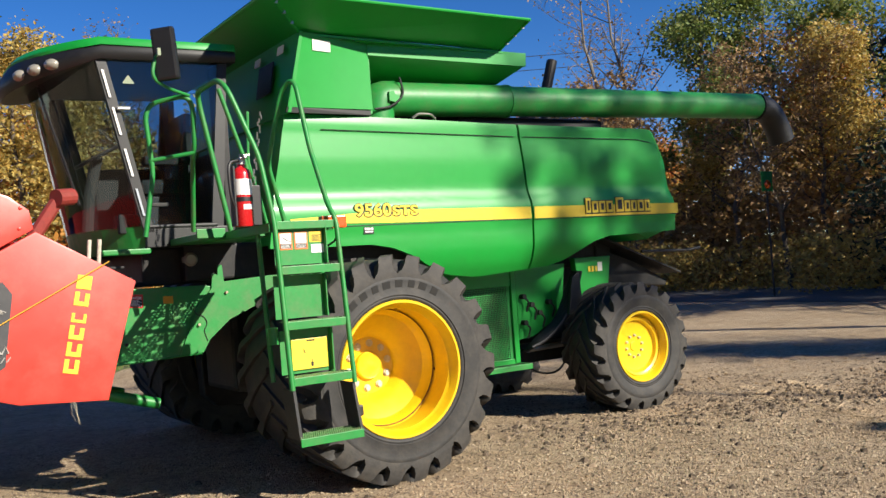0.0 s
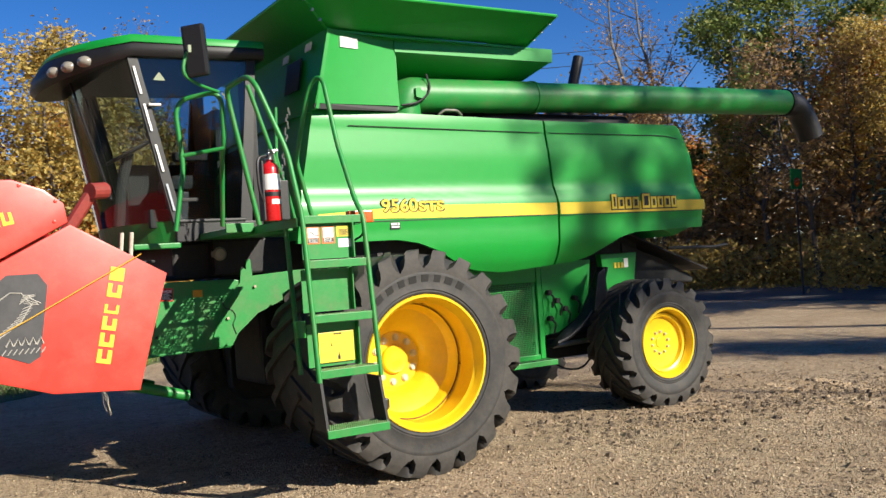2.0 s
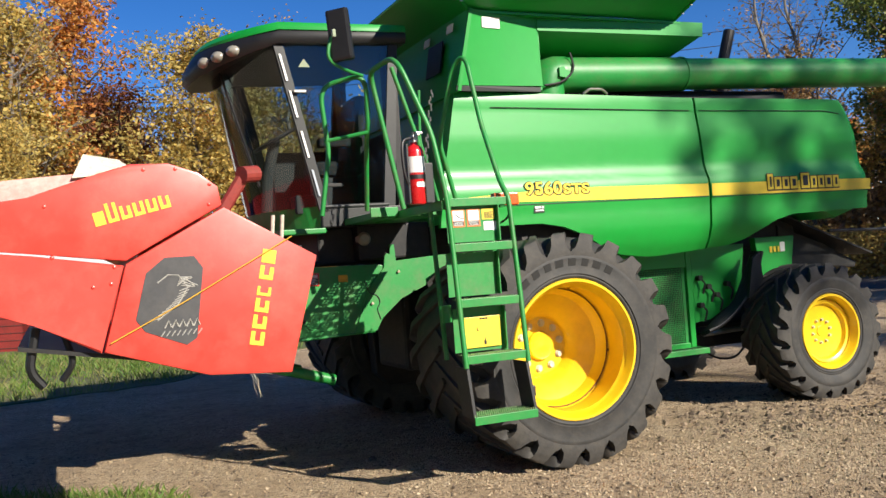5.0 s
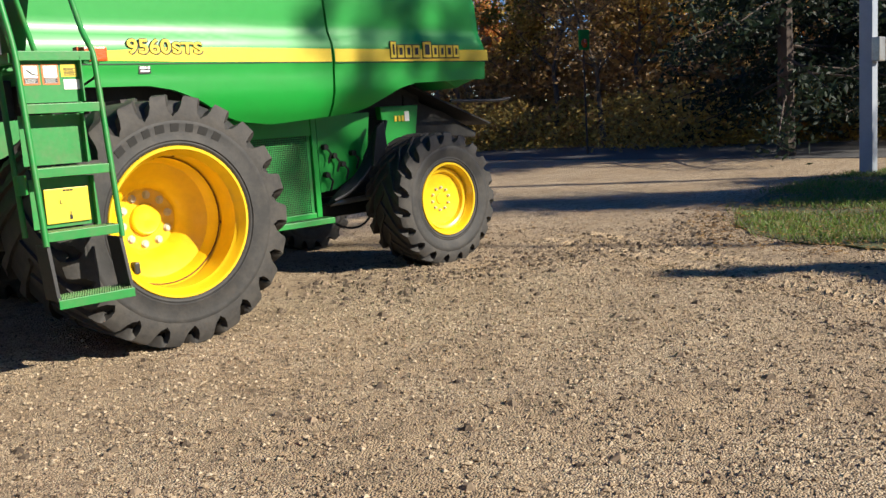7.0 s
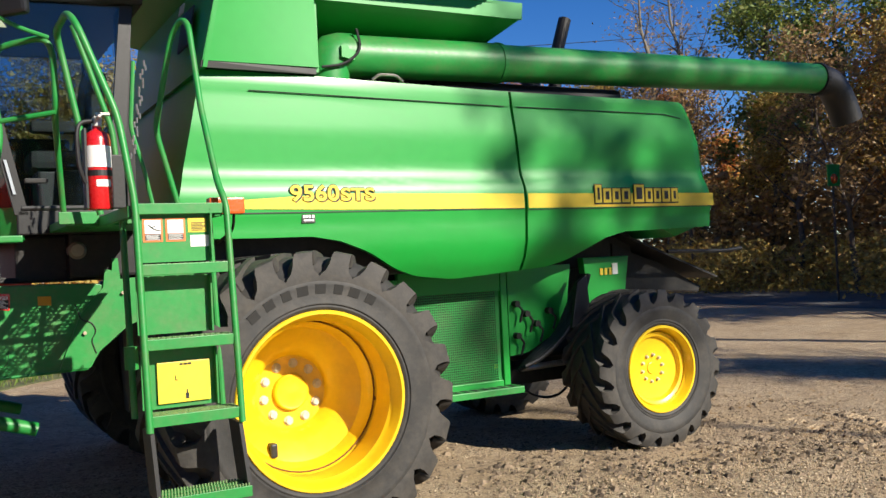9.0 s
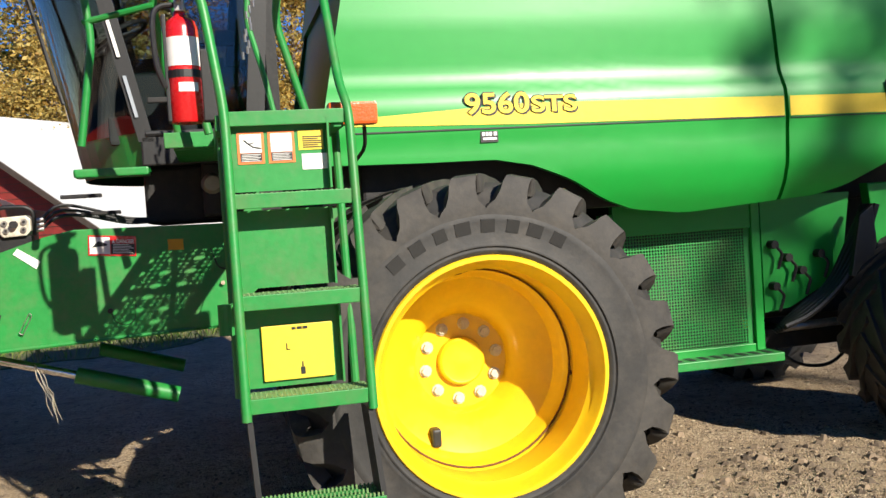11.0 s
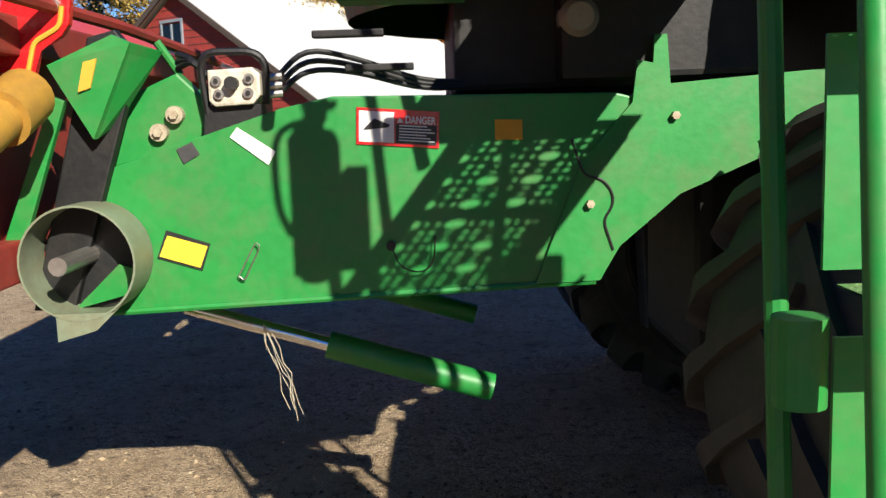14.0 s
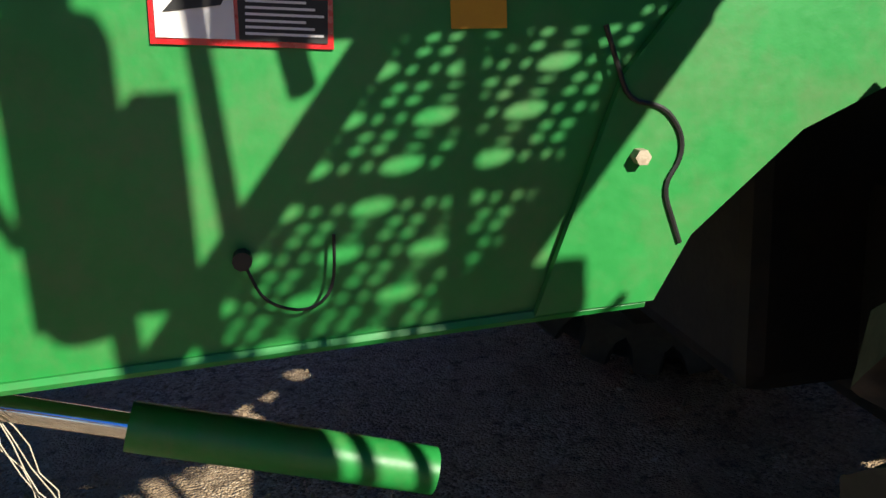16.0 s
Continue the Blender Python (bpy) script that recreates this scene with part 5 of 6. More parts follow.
part("cab_underframe_side", B(-1.15, -0.50, 1.46, 1.62, 1.64, 1.94, 0.02), DARK_STEEL, combine)
part("under_lamp", lathe(bmesh.new(), [(0.001, -0.02), (0.04, -0.02), (0.058, 0.0), (0.062, 0.05)], (-1.095, 1.46, 1.82), 20), LENS, combine, "round work lamp under the cab", smooth=40)
for k, x in enumerate((-1.86, -1.78)):
    part("under_bar", B(x, x + 0.20, 1.35 + 0.1 * k, 1.40 + 0.1 * k, 1.775 - 0.09 * k, 1.795 - 0.09 * k, 0.004), DARK_STEEL, combine)


def roof_line(scale, z, nose):
    """The outline of the cab roof at one height."""
    pts = []
    for i in range(17):
        f = i / 16 * 2 - 1
        pts.append((-1.72 * 1.0 - nose * (1 - abs(f) ** 2.6), CY + f * 0.92 * scale, z - 0.10 * (abs(f) < 0.0)))
    pts += [(-0.62, CY + 0.92 * scale, z), (-0.62, CY - 0.92 * scale, z)]
    return pts


def loft(lines):
    bm = bmesh.new()
    rows = [[bm.verts.new(p) for p in ln] for ln in lines]
    for a, b in zip(rows, rows[1:]):
        n = len(a)
        for k in range(n):
            bm.faces.new((a[k], a[(k + 1) % n], b[(k + 1) % n], b[k]))
    bm.faces.new(rows[0][::-1])
    bm.faces.new(rows[-1])
    return bm


def droop(line, amount):
    """The roof's front hangs lower than its back."""
    return [(x, y, z - amount * max(0.0, (-1.60 - x)) ** 1.15) for x, y, z in line]


part("roof_trim", loft([droop(roof_line(0.93, 3.47, 0.50), 0.30), droop(roof_line(0.97, 3.47, 0.60), 0.30), droop(roof_line(0.995, 3.50, 0.64), 0.26), droop(roof_line(0.995, 3.54, 0.63), 0.20), droop(roof_line(0.975, 3.578, 0.56), 0.12)]), BLACK, combine, "black roof visor", smooth=50)
part("roof", loft([droop(roof_line(1.0, 3.560, 0.56), 0.12), droop(roof_line(1.0, 3.585, 0.57), 0.12), droop(roof_line(0.98, 3.622, 0.52), 0.10), droop(roof_line(0.87, 3.640, 0.32), 0.07)]), GREEN, combine, "green cab roof", smooth=40)
for k, (fy, sx) in enumerate(((-0.76, 1.0), (-0.64, 0.9), (-0.50, 0.8), (0.50, 0.8), (0.64, 0.9), (0.76, 1.0))):
    x = -1.74 - 0.60 * (1 - abs(fy) ** 2.6)
    z = 3.515 - 0.24 * max(0, -1.60 - x) ** 1.15
    m = Matrix.Translation((x - 0.015, CY + fy * 0.90, z)) @ Matrix.Rotation(radians(38 if fy < 0 else -38), 4, "Z") @ Matrix.Rotation(radians(90), 4, "Z")
    bm = lathe(bmesh.new(), [(0.001, 0.034), (0.036, 0.024), (0.056, 0.0), (0.060, -0.04)], (0, 0, 0), 18)
    bmesh.ops.transform(bm, matrix=m @ Matrix.Diagonal((1.15, 1, 0.8, 1)), verts=bm.verts)
    part("roof_lamp", bm, LENS, combine, "round roof work lamp", smooth=50)
# wiper
part("wiper_arm", T([(-2.10, CY - 0.30, 3.32), (-1.99, CY - 0.46, 2.80), (-1.90, CY - 0.52, 2.42)], 0.010, 6, 0), BLACK, combine)
part("wiper_blade", T([(-2.08, CY - 0.42, 3.15), (-1.87, CY - 0.50, 2.32)], 0.012, 6, 0), BLACK, combine)
# inside
seat = part("seat", B(-1.30, -0.86, CY - 0.25, CY + 0.25, 2.42, 2.56, 0.05), GREY_FABRIC, combine, "grey cloth operator seat")
part("seat_back", box(bmesh.new(), -0.07, 0.07, -0.24, 0.24, 0, 0.62, 0.05, m=Matrix.Translation((-0.90, CY, 2.54)) @ Matrix.Rotation(radians(8), 4, "Y")), GREY_FABRIC, seat)
part("armrest", B(-1.30, -0.90, CY - 0.42, CY - 0.30, 2.66, 2.74, 0.02), GREY_FABRIC, seat)
part("seat_base", B(-1.25, -0.90, CY - 0.2, CY + 0.2, 2.05, 2.42, 0.02), BLACK, seat)
wheel_c = Vector((-1.60, CY - 0.02, 2.78))
column = part("steering_column", T([(-1.72, CY, 2.05), (-1.68, CY, 2.45), wheel_c], 0.05, 12, 0.08), GREY_FABRIC, combine)
tilt = Matrix.Translation(wheel_c) @ Matrix.Rotation(radians(-28), 4, "Y")
part("steering_wheel", tube(bmesh.new(), [tilt @ Vector((0.20 * math.cos(a), 0.20 * math.sin(a), 0)) for a in [2 * math.pi * k / 32 for k in range(33)]], 0.016, 8, 0), BLACK, column)
bm = bmesh.new()
for a in (0.5, 2.6, 4.7):
    tube(bm, [tilt @ Vector((0, 0, 0)), tilt @ Vector((0.2 * math.cos(a), 0.2 * math.sin(a), 0))], 0.012, 6, 0)
part("spoke", bm, BLACK, column)
part("console", B(-1.55, -0.95, CY + 0.34, CY + 0.55, 2.05, 2.72, 0.03), GREY_FABRIC, combine)
part("toolbox", B(-1.62, -1.44, CY - 0.72, CY - 0.50, 2.06, 2.22, 0.02), GREY_FABRIC, combine)

# ---- feeder house ----
FEED = [(-2.60, 1.37), (-2.52, 1.415), (-1.97, 1.585), (-1.82, 1.615), (-1.0, 1.60), (-0.80, 1.55), (-0.80, 1.32), (-0.985, 1.16), (-1.04, 1.052), (-1.20, 1.045), (-2.27, 1.01), (-2.62, 0.99)]
part("feeder_house", PR(FEED, 1.44, 3.16, 0.006), GREEN_WORN, combine)
part("axle_plate", PR([(-1.24, 1.045), (-1.05, 1.05), (-0.99, 1.15), (-0.81, 1.30), (-0.57, 1.40), (-0.45, 1.50), (-0.20, 1.56), (-0.20, 1.66), (-0.84, 1.62), (-0.85, 1.76), (-0.885, 1.76), (-0.89, 1.68), (-0.935, 1.69), (-0.95, 1.57), (-1.10, 1.40)], 1.42, 1.436), GREEN_WORN, combine)
part("plate_joint", T([(-1.13, 1.417, 1.47), (-1.095, 1.417, 1.36), (-1.04, 1.417, 1.352), (-1.01, 1.417, 1.31), (-1.01, 1.417, 1.27), (-1.04, 1.417, 1.23), (-1.01, 1.417, 1.14)], 0.004, 6, 0.03), INK, combine)
for x, z in ((-1.078, 1.279), (-0.828, 1.528)):
    part("bolt", T([(x, 1.42, z), (x, 1.398, z)], 0.0125, 6, 0), DULL_CREAM, combine)
part("feeder_seam", T([(-2.50, 1.437, 1.0), (-1.06, 1.437, 1.045)], 0.010, 6, 0), GREEN_WORN, combine)
# decals on the feeder side
FS = 1.4375
def side_decal(name, pts, material, label="", y=FS, parent=combine):
    return part(name, PR(pts, y - 0.003, y - 0.001), material, parent, label)
d = side_decal("warning_decal", [(-1.755, 1.475), (-1.515, 1.455), (-1.51, 1.560), (-1.75, 1.582)], RED_BRIGHT, "red, white and black warning label")
side_decal("decal_field", [(-1.747, 1.483), (-1.645, 1.475), (-1.642, 1.563), (-1.743, 1.572)], WHITE, y=FS - 0.003, parent=d)
side_decal("decal_field", [(-1.640, 1.474), (-1.523, 1.463), (-1.519, 1.520), (-1.638, 1.530)], INK, y=FS - 0.003, parent=d)
side_decal("decal_symbol", [(-1.735, 1.515), (-1.66, 1.52), (-1.655, 1.528), (-1.70, 1.548), (-1.72, 1.53)], INK, y=FS - 0.005, parent=d)
lettering("danger_word", "DANGER", 0.030, facing(-1.610, FS - 0.006, 1.531, -5), WHITE, d, 0.001, 0.088, bold=0.0006)
side_decal("decal_symbol", [(-1.634, 1.533), (-1.616, 1.532), (-1.625, 1.549)], WHITE, y=FS - 0.005, parent=d)
bm = bars(bmesh.new(), facing(-1.636, FS - 0.006, 1.477, -5), [(0.004, 0.108 - 0.012 * (r % 3), 0.004 + r * 0.0085, 0.0075 + r * 0.0085) for r in range(6)])
part("text_bar", bm, WHITE, d)
side_decal("white_label", [(-2.122, 1.507), (-2.014, 1.423), (-1.991, 1.461), (-2.099, 1.535)], WHITE, "white label strip")
side_decal("dark_patch", [(-2.279, 1.477), (-2.260, 1.434), (-2.212, 1.461), (-2.233, 1.497)], CHARCOAL)
d = side_decal("yellow_label", [(-2.358, 1.160), (-2.227, 1.118), (-2.199, 1.197), (-2.326, 1.242)], INK)
side_decal("label_field", [(-2.350, 1.165), (-2.232, 1.127), (-2.207, 1.190), (-2.323, 1.226)], YELLOW_DECAL, "plain yellow label", y=FS - 0.003, parent=d)
side_decal("gold_label", [(-1.35, 1.475), (-1.27, 1.472), (-1.27, 1.53), (-1.35, 1.533)], ROPE, "brown-gold label")
part("pin", T([(-2.108, 1.425, 1.095), (-2.085, 1.425, 1.14)], 0.007, 8, 0), GREEN_WORN, combine)
part("pin_clip", T([(-2.118, 1.42, 1.10), (-2.102, 1.42, 1.085), (-2.050, 1.42, 1.185), (-2.062, 1.42, 1.20), (-2.118, 1.42, 1.10)], 0.0022, 5, 0.01), STEEL, combine)
part("plug_cord", T([(-1.66, 1.42, 1.16), (-1.64, 1.41, 1.11), (-1.58, 1.41, 1.09), (-1.54, 1.41, 1.12), (-1.535, 1.42, 1.20)], 0.0025, 5, 0.04), BLACK, combine)
part("plug", T([(-1.665, 1.43, 1.175), (-1.665, 1.405, 1.175)], 0.014, 10, 0), BLACK, combine)
# drive shield ring and shaft
ring = part("shaft_guard", lathe(bmesh.new(), [(0.163, 0.0), (0.163, -0.17), (0.157, -0.17), (0.157, 0.0)], (-2.53, 1.43, 1.175), 40, closed=True), DULL_STEEL, combine, "round greenish sheet-metal shaft guard", smooth=40)
part("shaft", T([(-2.55, 1.44, 1.18), (-2.55, 1.18, 1.18)], 0.026, 12, 0), STEEL, ring)
part("guard_bracket", PR([(-2.60, 1.02), (-2.44, 1.06), (-2.40, 1.13), (-2.46, 1.15)], 1.40, 1.42), GREEN_WORN, ring)
part("guard_disc", lathe(bmesh.new(), [(0.155, 0.0), (0.001, 0.0)], (-2.53, 1.432, 1.175), 32), DARK_STEEL, ring)
part("guard_tongue", PR([(-2.60, 1.035), (-2.44, 1.035), (-2.41, 1.06), (-2.49, 0.985), (-2.60, 0.955)], 1.262, 1.272), DULL_STEEL, ring)
# lift cylinder
cyl_p = [Vector((-2.36, 1.72, 0.955)), Vector((-1.90, 1.72, 0.812)), Vector((-1.36, 1.72, 0.645))]
part("cylinder_rod", T([cyl_p[0], cyl_p[1]], 0.024, 16, 0), CHROME, combine, "chrome cylinder rod", smooth=50)
part("cylinder_barrel", T([cyl_p[1], cyl_p[2]], 0.046, 20, 0), GREEN_WORN, combine, smooth=50)
part("cylinder_barrel", T([Vector((-1.90, 2.9, 0.812)), Vector((-1.36, 2.9, 0.645))], 0.046, 20, 0), GREEN_WORN, combine, smooth=50)
bm = bmesh.new()
rnd = random.Random(4)
for k in range(5):
    p = [Vector((-2.10, 1.66, 0.90))]
    for q in range(6):
        p.append(p[-1] + Vector((rnd.uniform(-0.004, 0.030), rnd.gauss(0, 0.006), -rnd.uniform(0.03, 0.07))))
    tube(bm, p, 0.0012, 5, 0)
part("twine", bm, TWINE, combine, "frayed pale twine")
# front frame of the feeder house and multi-coupler
# near-black plate, stands in for the shaded gap behind the front frame
part("feeder_front", PR([(-2.72, 1.02), (-2.60, 1.02), (-2.36, 1.74), (-2.42, 1.82), (-2.50, 1.80)], 1.40, 1.44, 0.006), DARK_STEEL, combine)
part("feeder_strip", PR([(-2.587, 1.637), (-2.550, 1.623), (-2.700, 1.22), (-2.760, 1.22)], 1.33, 1.355, 0.004), GREEN_WORN, combine)
part("feeder_wing", hull4(bmesh.new(), [(-2.579, 1.30, 1.719), (-2.41, 1.34, 1.80), (-2.355, 1.32, 1.775), (-2.482, 1.34, 1.515)], (0.3, 1, 0), 0.014), GREEN_WORN, combine)
part("feeder_wing", hull4(bmesh.new(), [(-2.353, 1.32, 1.775), (-2.30, 1.42, 1.757), (-2.440, 1.42, 1.56), (-2.480, 1.342, 1.515)], (0.3, 1, 0), 0.014), GREEN_WORN, combine)
part("wing_decal", hull4(bmesh.new(), [(-2.480, 1.308, 1.725), (-2.445, 1.315, 1.735), (-2.470, 1.318, 1.655), (-2.502, 1.312, 1.645)], (-0.3, -1, 0), 0.004), ROPE, combine, "gold label with dark print")
part("feeder_lug", PR([(-2.52, 1.42), (-2.42, 1.64), (-2.28, 1.70), (-2.20, 1.62), (-2.14, 1.50)], 1.50, 1.56, 0.008), GREEN_WORN, combine)
for x, z in ((-2.338, 1.527), (-2.288, 1.577)):
    bm = T([(x, 1.50, z), (x, 1.47, z)], 0.026, 16, 0)
    tube(bm, [(x, 1.48, z), (x, 1.455, z)], 0.014, 6, 0)
    part("bolt", bm, DULL_CREAM, combine)
coupler = part("multi_coupler", PR([(-2.172, 1.612), (-2.155, 1.595), (-2.045, 1.600), (-2.022, 1.625), (-2.022, 1.685), (-2.045, 1.705), (-2.172, 1.700)], 1.42, 1.52, 0.008), CREAM, combine, "cream hydraulic multi-coupler block")
part("coupler_handle", T([(-2.185, 1.46, 1.57), (-2.196, 1.44, 1.71), (-2.175, 1.43, 1.752), (-2.035, 1.43, 1.750), (-2.005, 1.44, 1.715), (-2.015, 1.46, 1.60)], 0.011, 8, 0.04), BLACK, coupler)
part("coupler_knob", T([(-2.100, 1.42, 1.660), (-2.100, 1.385, 1.660)], 0.019, 14, 0), DARK_STEEL, coupler)
part("coupler_bracket", PR([(-2.20, 1.50), (-2.02, 1.56), (-2.03, 1.60), (-2.19, 1.60)], 1.45, 1.53), DARK_STEEL, coupler)
for x, z in ((-2.146, 1.668), (-2.052, 1.672), (-2.140, 1.630), (-2.056, 1.632)):
    part("coupler_port", T([(x, 1.42, z), (x, 1.408, z)], 0.015, 12, 0), STEEL, coupler)
    part("port_plug", T([(x, 1.409, z), (x, 1.402, z)], 0.007, 8, 0), DARK_STEEL, coupler)
for k in range(3):
    part("hose_fitting", T([(-2.02, 1.48, 1.625 + 0.025 * k), (-1.97, 1.49, 1.63 + 0.025 * k)], 0.011, 8, 0), STEEL, coupler)
    part("feeder_hose", T([(-1.98, 1.49, 1.63 + 0.025 * k), (-1.90, 1.50, 1.70 + 0.03 * k), (-1.76, 1.54, 1.69 + 0.02 * k), (-1.55, 1.60, 1.63 + 0.012 * k), (-1.2, 1.62, 1.65)], 0.0085, 8, 0.08), BLACK, combine)
for k in range(3):
    part("feeder_hose", T([(-2.30, 1.60, 1.72 + 0.02 * k), (-2.24, 1.55, 1.74), (-2.18, 1.56, 1.66)], 0.010, 6, 0.05), BLACK, combine)
part("feeder_lever", T([(-2.30, 1.62, 1.70), (-2.36, 1.60, 1.80)], 0.013, 8, 0), GREEN_WORN, combine)

# ---- corn header ----
header = thing("corn_header", (-3.0, -1.2, 1.0), "red corn header with yellow lettering, raised on the machine", "header")
HY = -1.30
LOWER = [(-2.27, 1.655), (-2.44, 1.07), (-2.85, 1.10), (-3.33, 1.26), (-3.21, 1.67), (-2.73, 1.925)]
UPPER = [(-2.735, 1.935), (-3.205, 1.685), (-3.62, 1.745), (-4.5, 1.86), (-4.5, 1.90), (-3.62, 1.99), (-3.30, 2.11), (-3.16, 2.150), (-2.98, 2.150), (-2.84, 2.10), (-2.75, 2.03)]
SIDE = [(-3.215, 1.665), (-3.34, 1.255), (-3.62, 1.41), (-4.5, 1.75), (-4.5, 1.85), (-3.62, 1.735)]
shield_low = part("end_shield", PR(LOWER, HY, HY + 0.06, 0.014), RED, header, "red end shield", smooth=30)
shield_up = part("end_shield", PR(UPPER, HY + 0.012, HY + 0.07, 0.014), RED, header, smooth=30)
part("end_shield", PR(SIDE, HY + 0.012, HY + 0.07, 0.012), RED, header, smooth=30)
for x, z in ((-2.79, 2.04), (-2.95, 2.12), (-3.1, 2.12), (-3.55, 1.96), (-3.28, 1.58), (-3.36, 1.57), (-3.26, 1.66), (-3.53, 1.72), (-2.80, 1.94)):
    part("rivet", lathe(bmesh.new(), [(0.001, -0.006), (0.008, -0.004), (0.011, 0.004)], (x, HY + 0.012, z), 10), RED, shield_up)
part("emblem", PR([(-3.12, 1.62), (-3.18, 1.40), (-3.14, 1.34), (-2.95, 1.26), (-2.90, 1.29), (-2.85, 1.63), (-2.89, 1.69), (-3.03, 1.69)], HY - 0.003, HY - 0.001, 0.0), CHARCOAL, shield_low, "dark emblem plate with pale line drawing")
bm = bmesh.new()
em = facing(-3.02, HY - 0.005, 1.48)
rnd = random.Random(12)
for k in range(11):
    f = k / 10
    a = Vector((0.08 - 0.15 * f ** 1.5, 0.05 - 0.14 * f, 0))
    tube(bm, [em @ (a + Vector((-0.03, -0.006, 0))), em @ (a + Vector((0.02, 0.012, 0)))], 0.0022, 4, 0)
for k in range(10):
    a = Vector((0.04 + 0.004 * k, 0.07 + 0.010 * (k % 5), 0))
    tube(bm, [em @ a, em @ (a + Vector((0.045 + 0.01 * (k % 3), 0.03 - 0.008 * k, 0)))], 0.0022, 4, 0)
tube(bm, [em @ Vector(p) for p in ((-0.05, 0.09, 0), (0.0, 0.125, 0), (0.05, 0.12, 0), (0.09, 0.06, 0), (0.04, -0.02, 0), (-0.06, -0.09, 0))], 0.003, 4, 0)
for k in range(8):
    tube(bm, [em @ Vector((-0.05 + 0.025 * k, -0.17, 0)), em @ Vector((-0.03 + 0.025 * k, -0.145, 0))], 0.0025, 4, 0)
for k in range(5):
    tube(bm, [em @ Vector((-0.03 + 0.034 * k, -0.13, 0)), em @ Vector((-0.01 + 0.034 * k, -0.095, 0)), em @ Vector((0.0 + 0.034 * k, -0.128, 0))], 0.004, 4, 0)
part("emblem_drawing", bm, PALE_LINE, shield_low)


def block_word(bm, m, words, solid):
    """A maker's word as plain broken blocks."""
    for n, (x0, x1, y0, y1) in enumerate(words):
        shape = bmesh.new()
        if n == solid:
            box(shape, x0, x1, y0, y1, 0, 0.002, m=m)
        else:
            bar = 0.32 * min(x1 - x0, y1 - y0)
            rows = ((x0, x1, y0, y0 + bar), (x0, x0 + bar, y0 + bar, y1), (x1 - bar, x1, y0 + bar, y1 - 0.2 * bar * (n % 3)))
            for a, b, c, d in rows:
                box(shape, a, b, c, d, 0, 0.002, m=m)
        part("word_block", shape, YELLOW_DECAL, bm)


bm = bmesh.new()
mv = Matrix.Translation((-2.615, HY - 0.001, 1.225)) @ Matrix(((1, 0, 0, 0), (0, 0, -1, 0), (0, 1, 0, 0), (0, 0, 0, 1))) @ Matrix.Rotation(radians(-12), 4, "Z")
block_word(shield_low, mv, [(-0.035, 0.035, k * 0.083, k * 0.083 + (0.068 if k != 3 else 0.045)) for k in range(6)], 5)
bm = bmesh.new()
mu = Matrix.Translation((-3.33, HY + 0.011, 1.855)) @ Matrix(((1, 0, 0, 0), (0, 0, -1, 0), (0, 1, 0, 0), (0, 0, 0, 1))) @ Matrix.Rotation(radians(13), 4, "Z")
block_word(shield_up, mu, [(k * 0.062, k * 0.062 + 0.05, 0.0, 0.065 + 0.03 * (k == 1)) for k in range(6)], 0)
part("cord", T([(-2.40, HY - 0.012, 1.76), (-2.95, HY - 0.014, 1.47), (-3.30, HY - 0.012, 1.30)], 0.003, 6, 0), ROPE, header, "thin orange tie cord")
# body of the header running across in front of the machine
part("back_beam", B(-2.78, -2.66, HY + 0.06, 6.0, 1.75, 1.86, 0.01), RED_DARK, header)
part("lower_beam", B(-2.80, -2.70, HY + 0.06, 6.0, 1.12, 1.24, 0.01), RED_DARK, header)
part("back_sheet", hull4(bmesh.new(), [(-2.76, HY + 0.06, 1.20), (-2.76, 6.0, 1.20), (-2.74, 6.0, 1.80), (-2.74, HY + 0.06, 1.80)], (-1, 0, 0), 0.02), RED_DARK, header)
part("top_sheet", hull4(bmesh.new(), [(-2.74, HY + 0.06, 1.84), (-2.74, 6.0, 1.84), (-3.2, 6.0, 2.08), (-3.2, HY + 0.06, 2.08)], (0, 0, -1), 0.02), RED, header)
part("floor_sheet", hull4(bmesh.new(), [(-2.78, HY + 0.06, 1.13), (-2.78, 6.0, 1.13), (-3.7, 6.0, 1.30), (-3.7, HY + 0.06, 1.30)], (0, 0, 1), 0.02), DARK_STEEL, header)
part("hood", loft([[(-3.62, HY + 0.10, 1.96), (-4.6, HY + 0.10, 1.86), (-4.6, HY + 0.60, 1.86), (-3.62, HY + 0.60, 1.96)], [(-3.30, HY + 0.13, 2.13), (-4.6, HY + 0.20, 2.04), (-4.6, HY + 0.50, 2.04), (-3.30, HY + 0.55, 2.13)]]), mat("faded_pink_plastic", (0.62, 0.28, 0.24), 0.5, var=0.15, dirt=(0.7, 0.62, 0.55), dirt_amount=0.6), header, "sun-faded pale hood")
part("hood_cap", loft([[(-3.12, HY + 0.10, 2.12), (-3.42, HY + 0.10, 2.10), (-3.42, HY + 0.55, 2.10), (-3.12, HY + 0.55, 2.12)], [(-3.20, HY + 0.15, 2.19), (-3.36, HY + 0.15, 2.22), (-3.36, HY + 0.5, 2.22), (-3.20, HY + 0.5, 2.19)]]), CREAM, header, "cream plastic cap")
part("hanging_strap", T([(-3.62, HY + 0.1, 1.40), (-3.66, HY + 0.1, 1.20), (-3.60, HY + 0.12, 1.12)], 0.022, 8, 0.05), BLACK, header)
part("hanging_strap", T([(-3.50, HY + 0.1, 1.36), (-3.46, HY + 0.1, 1.22), (-3.52, HY + 0.12, 1.14)], 0.016, 8, 0.05), BLACK, header)
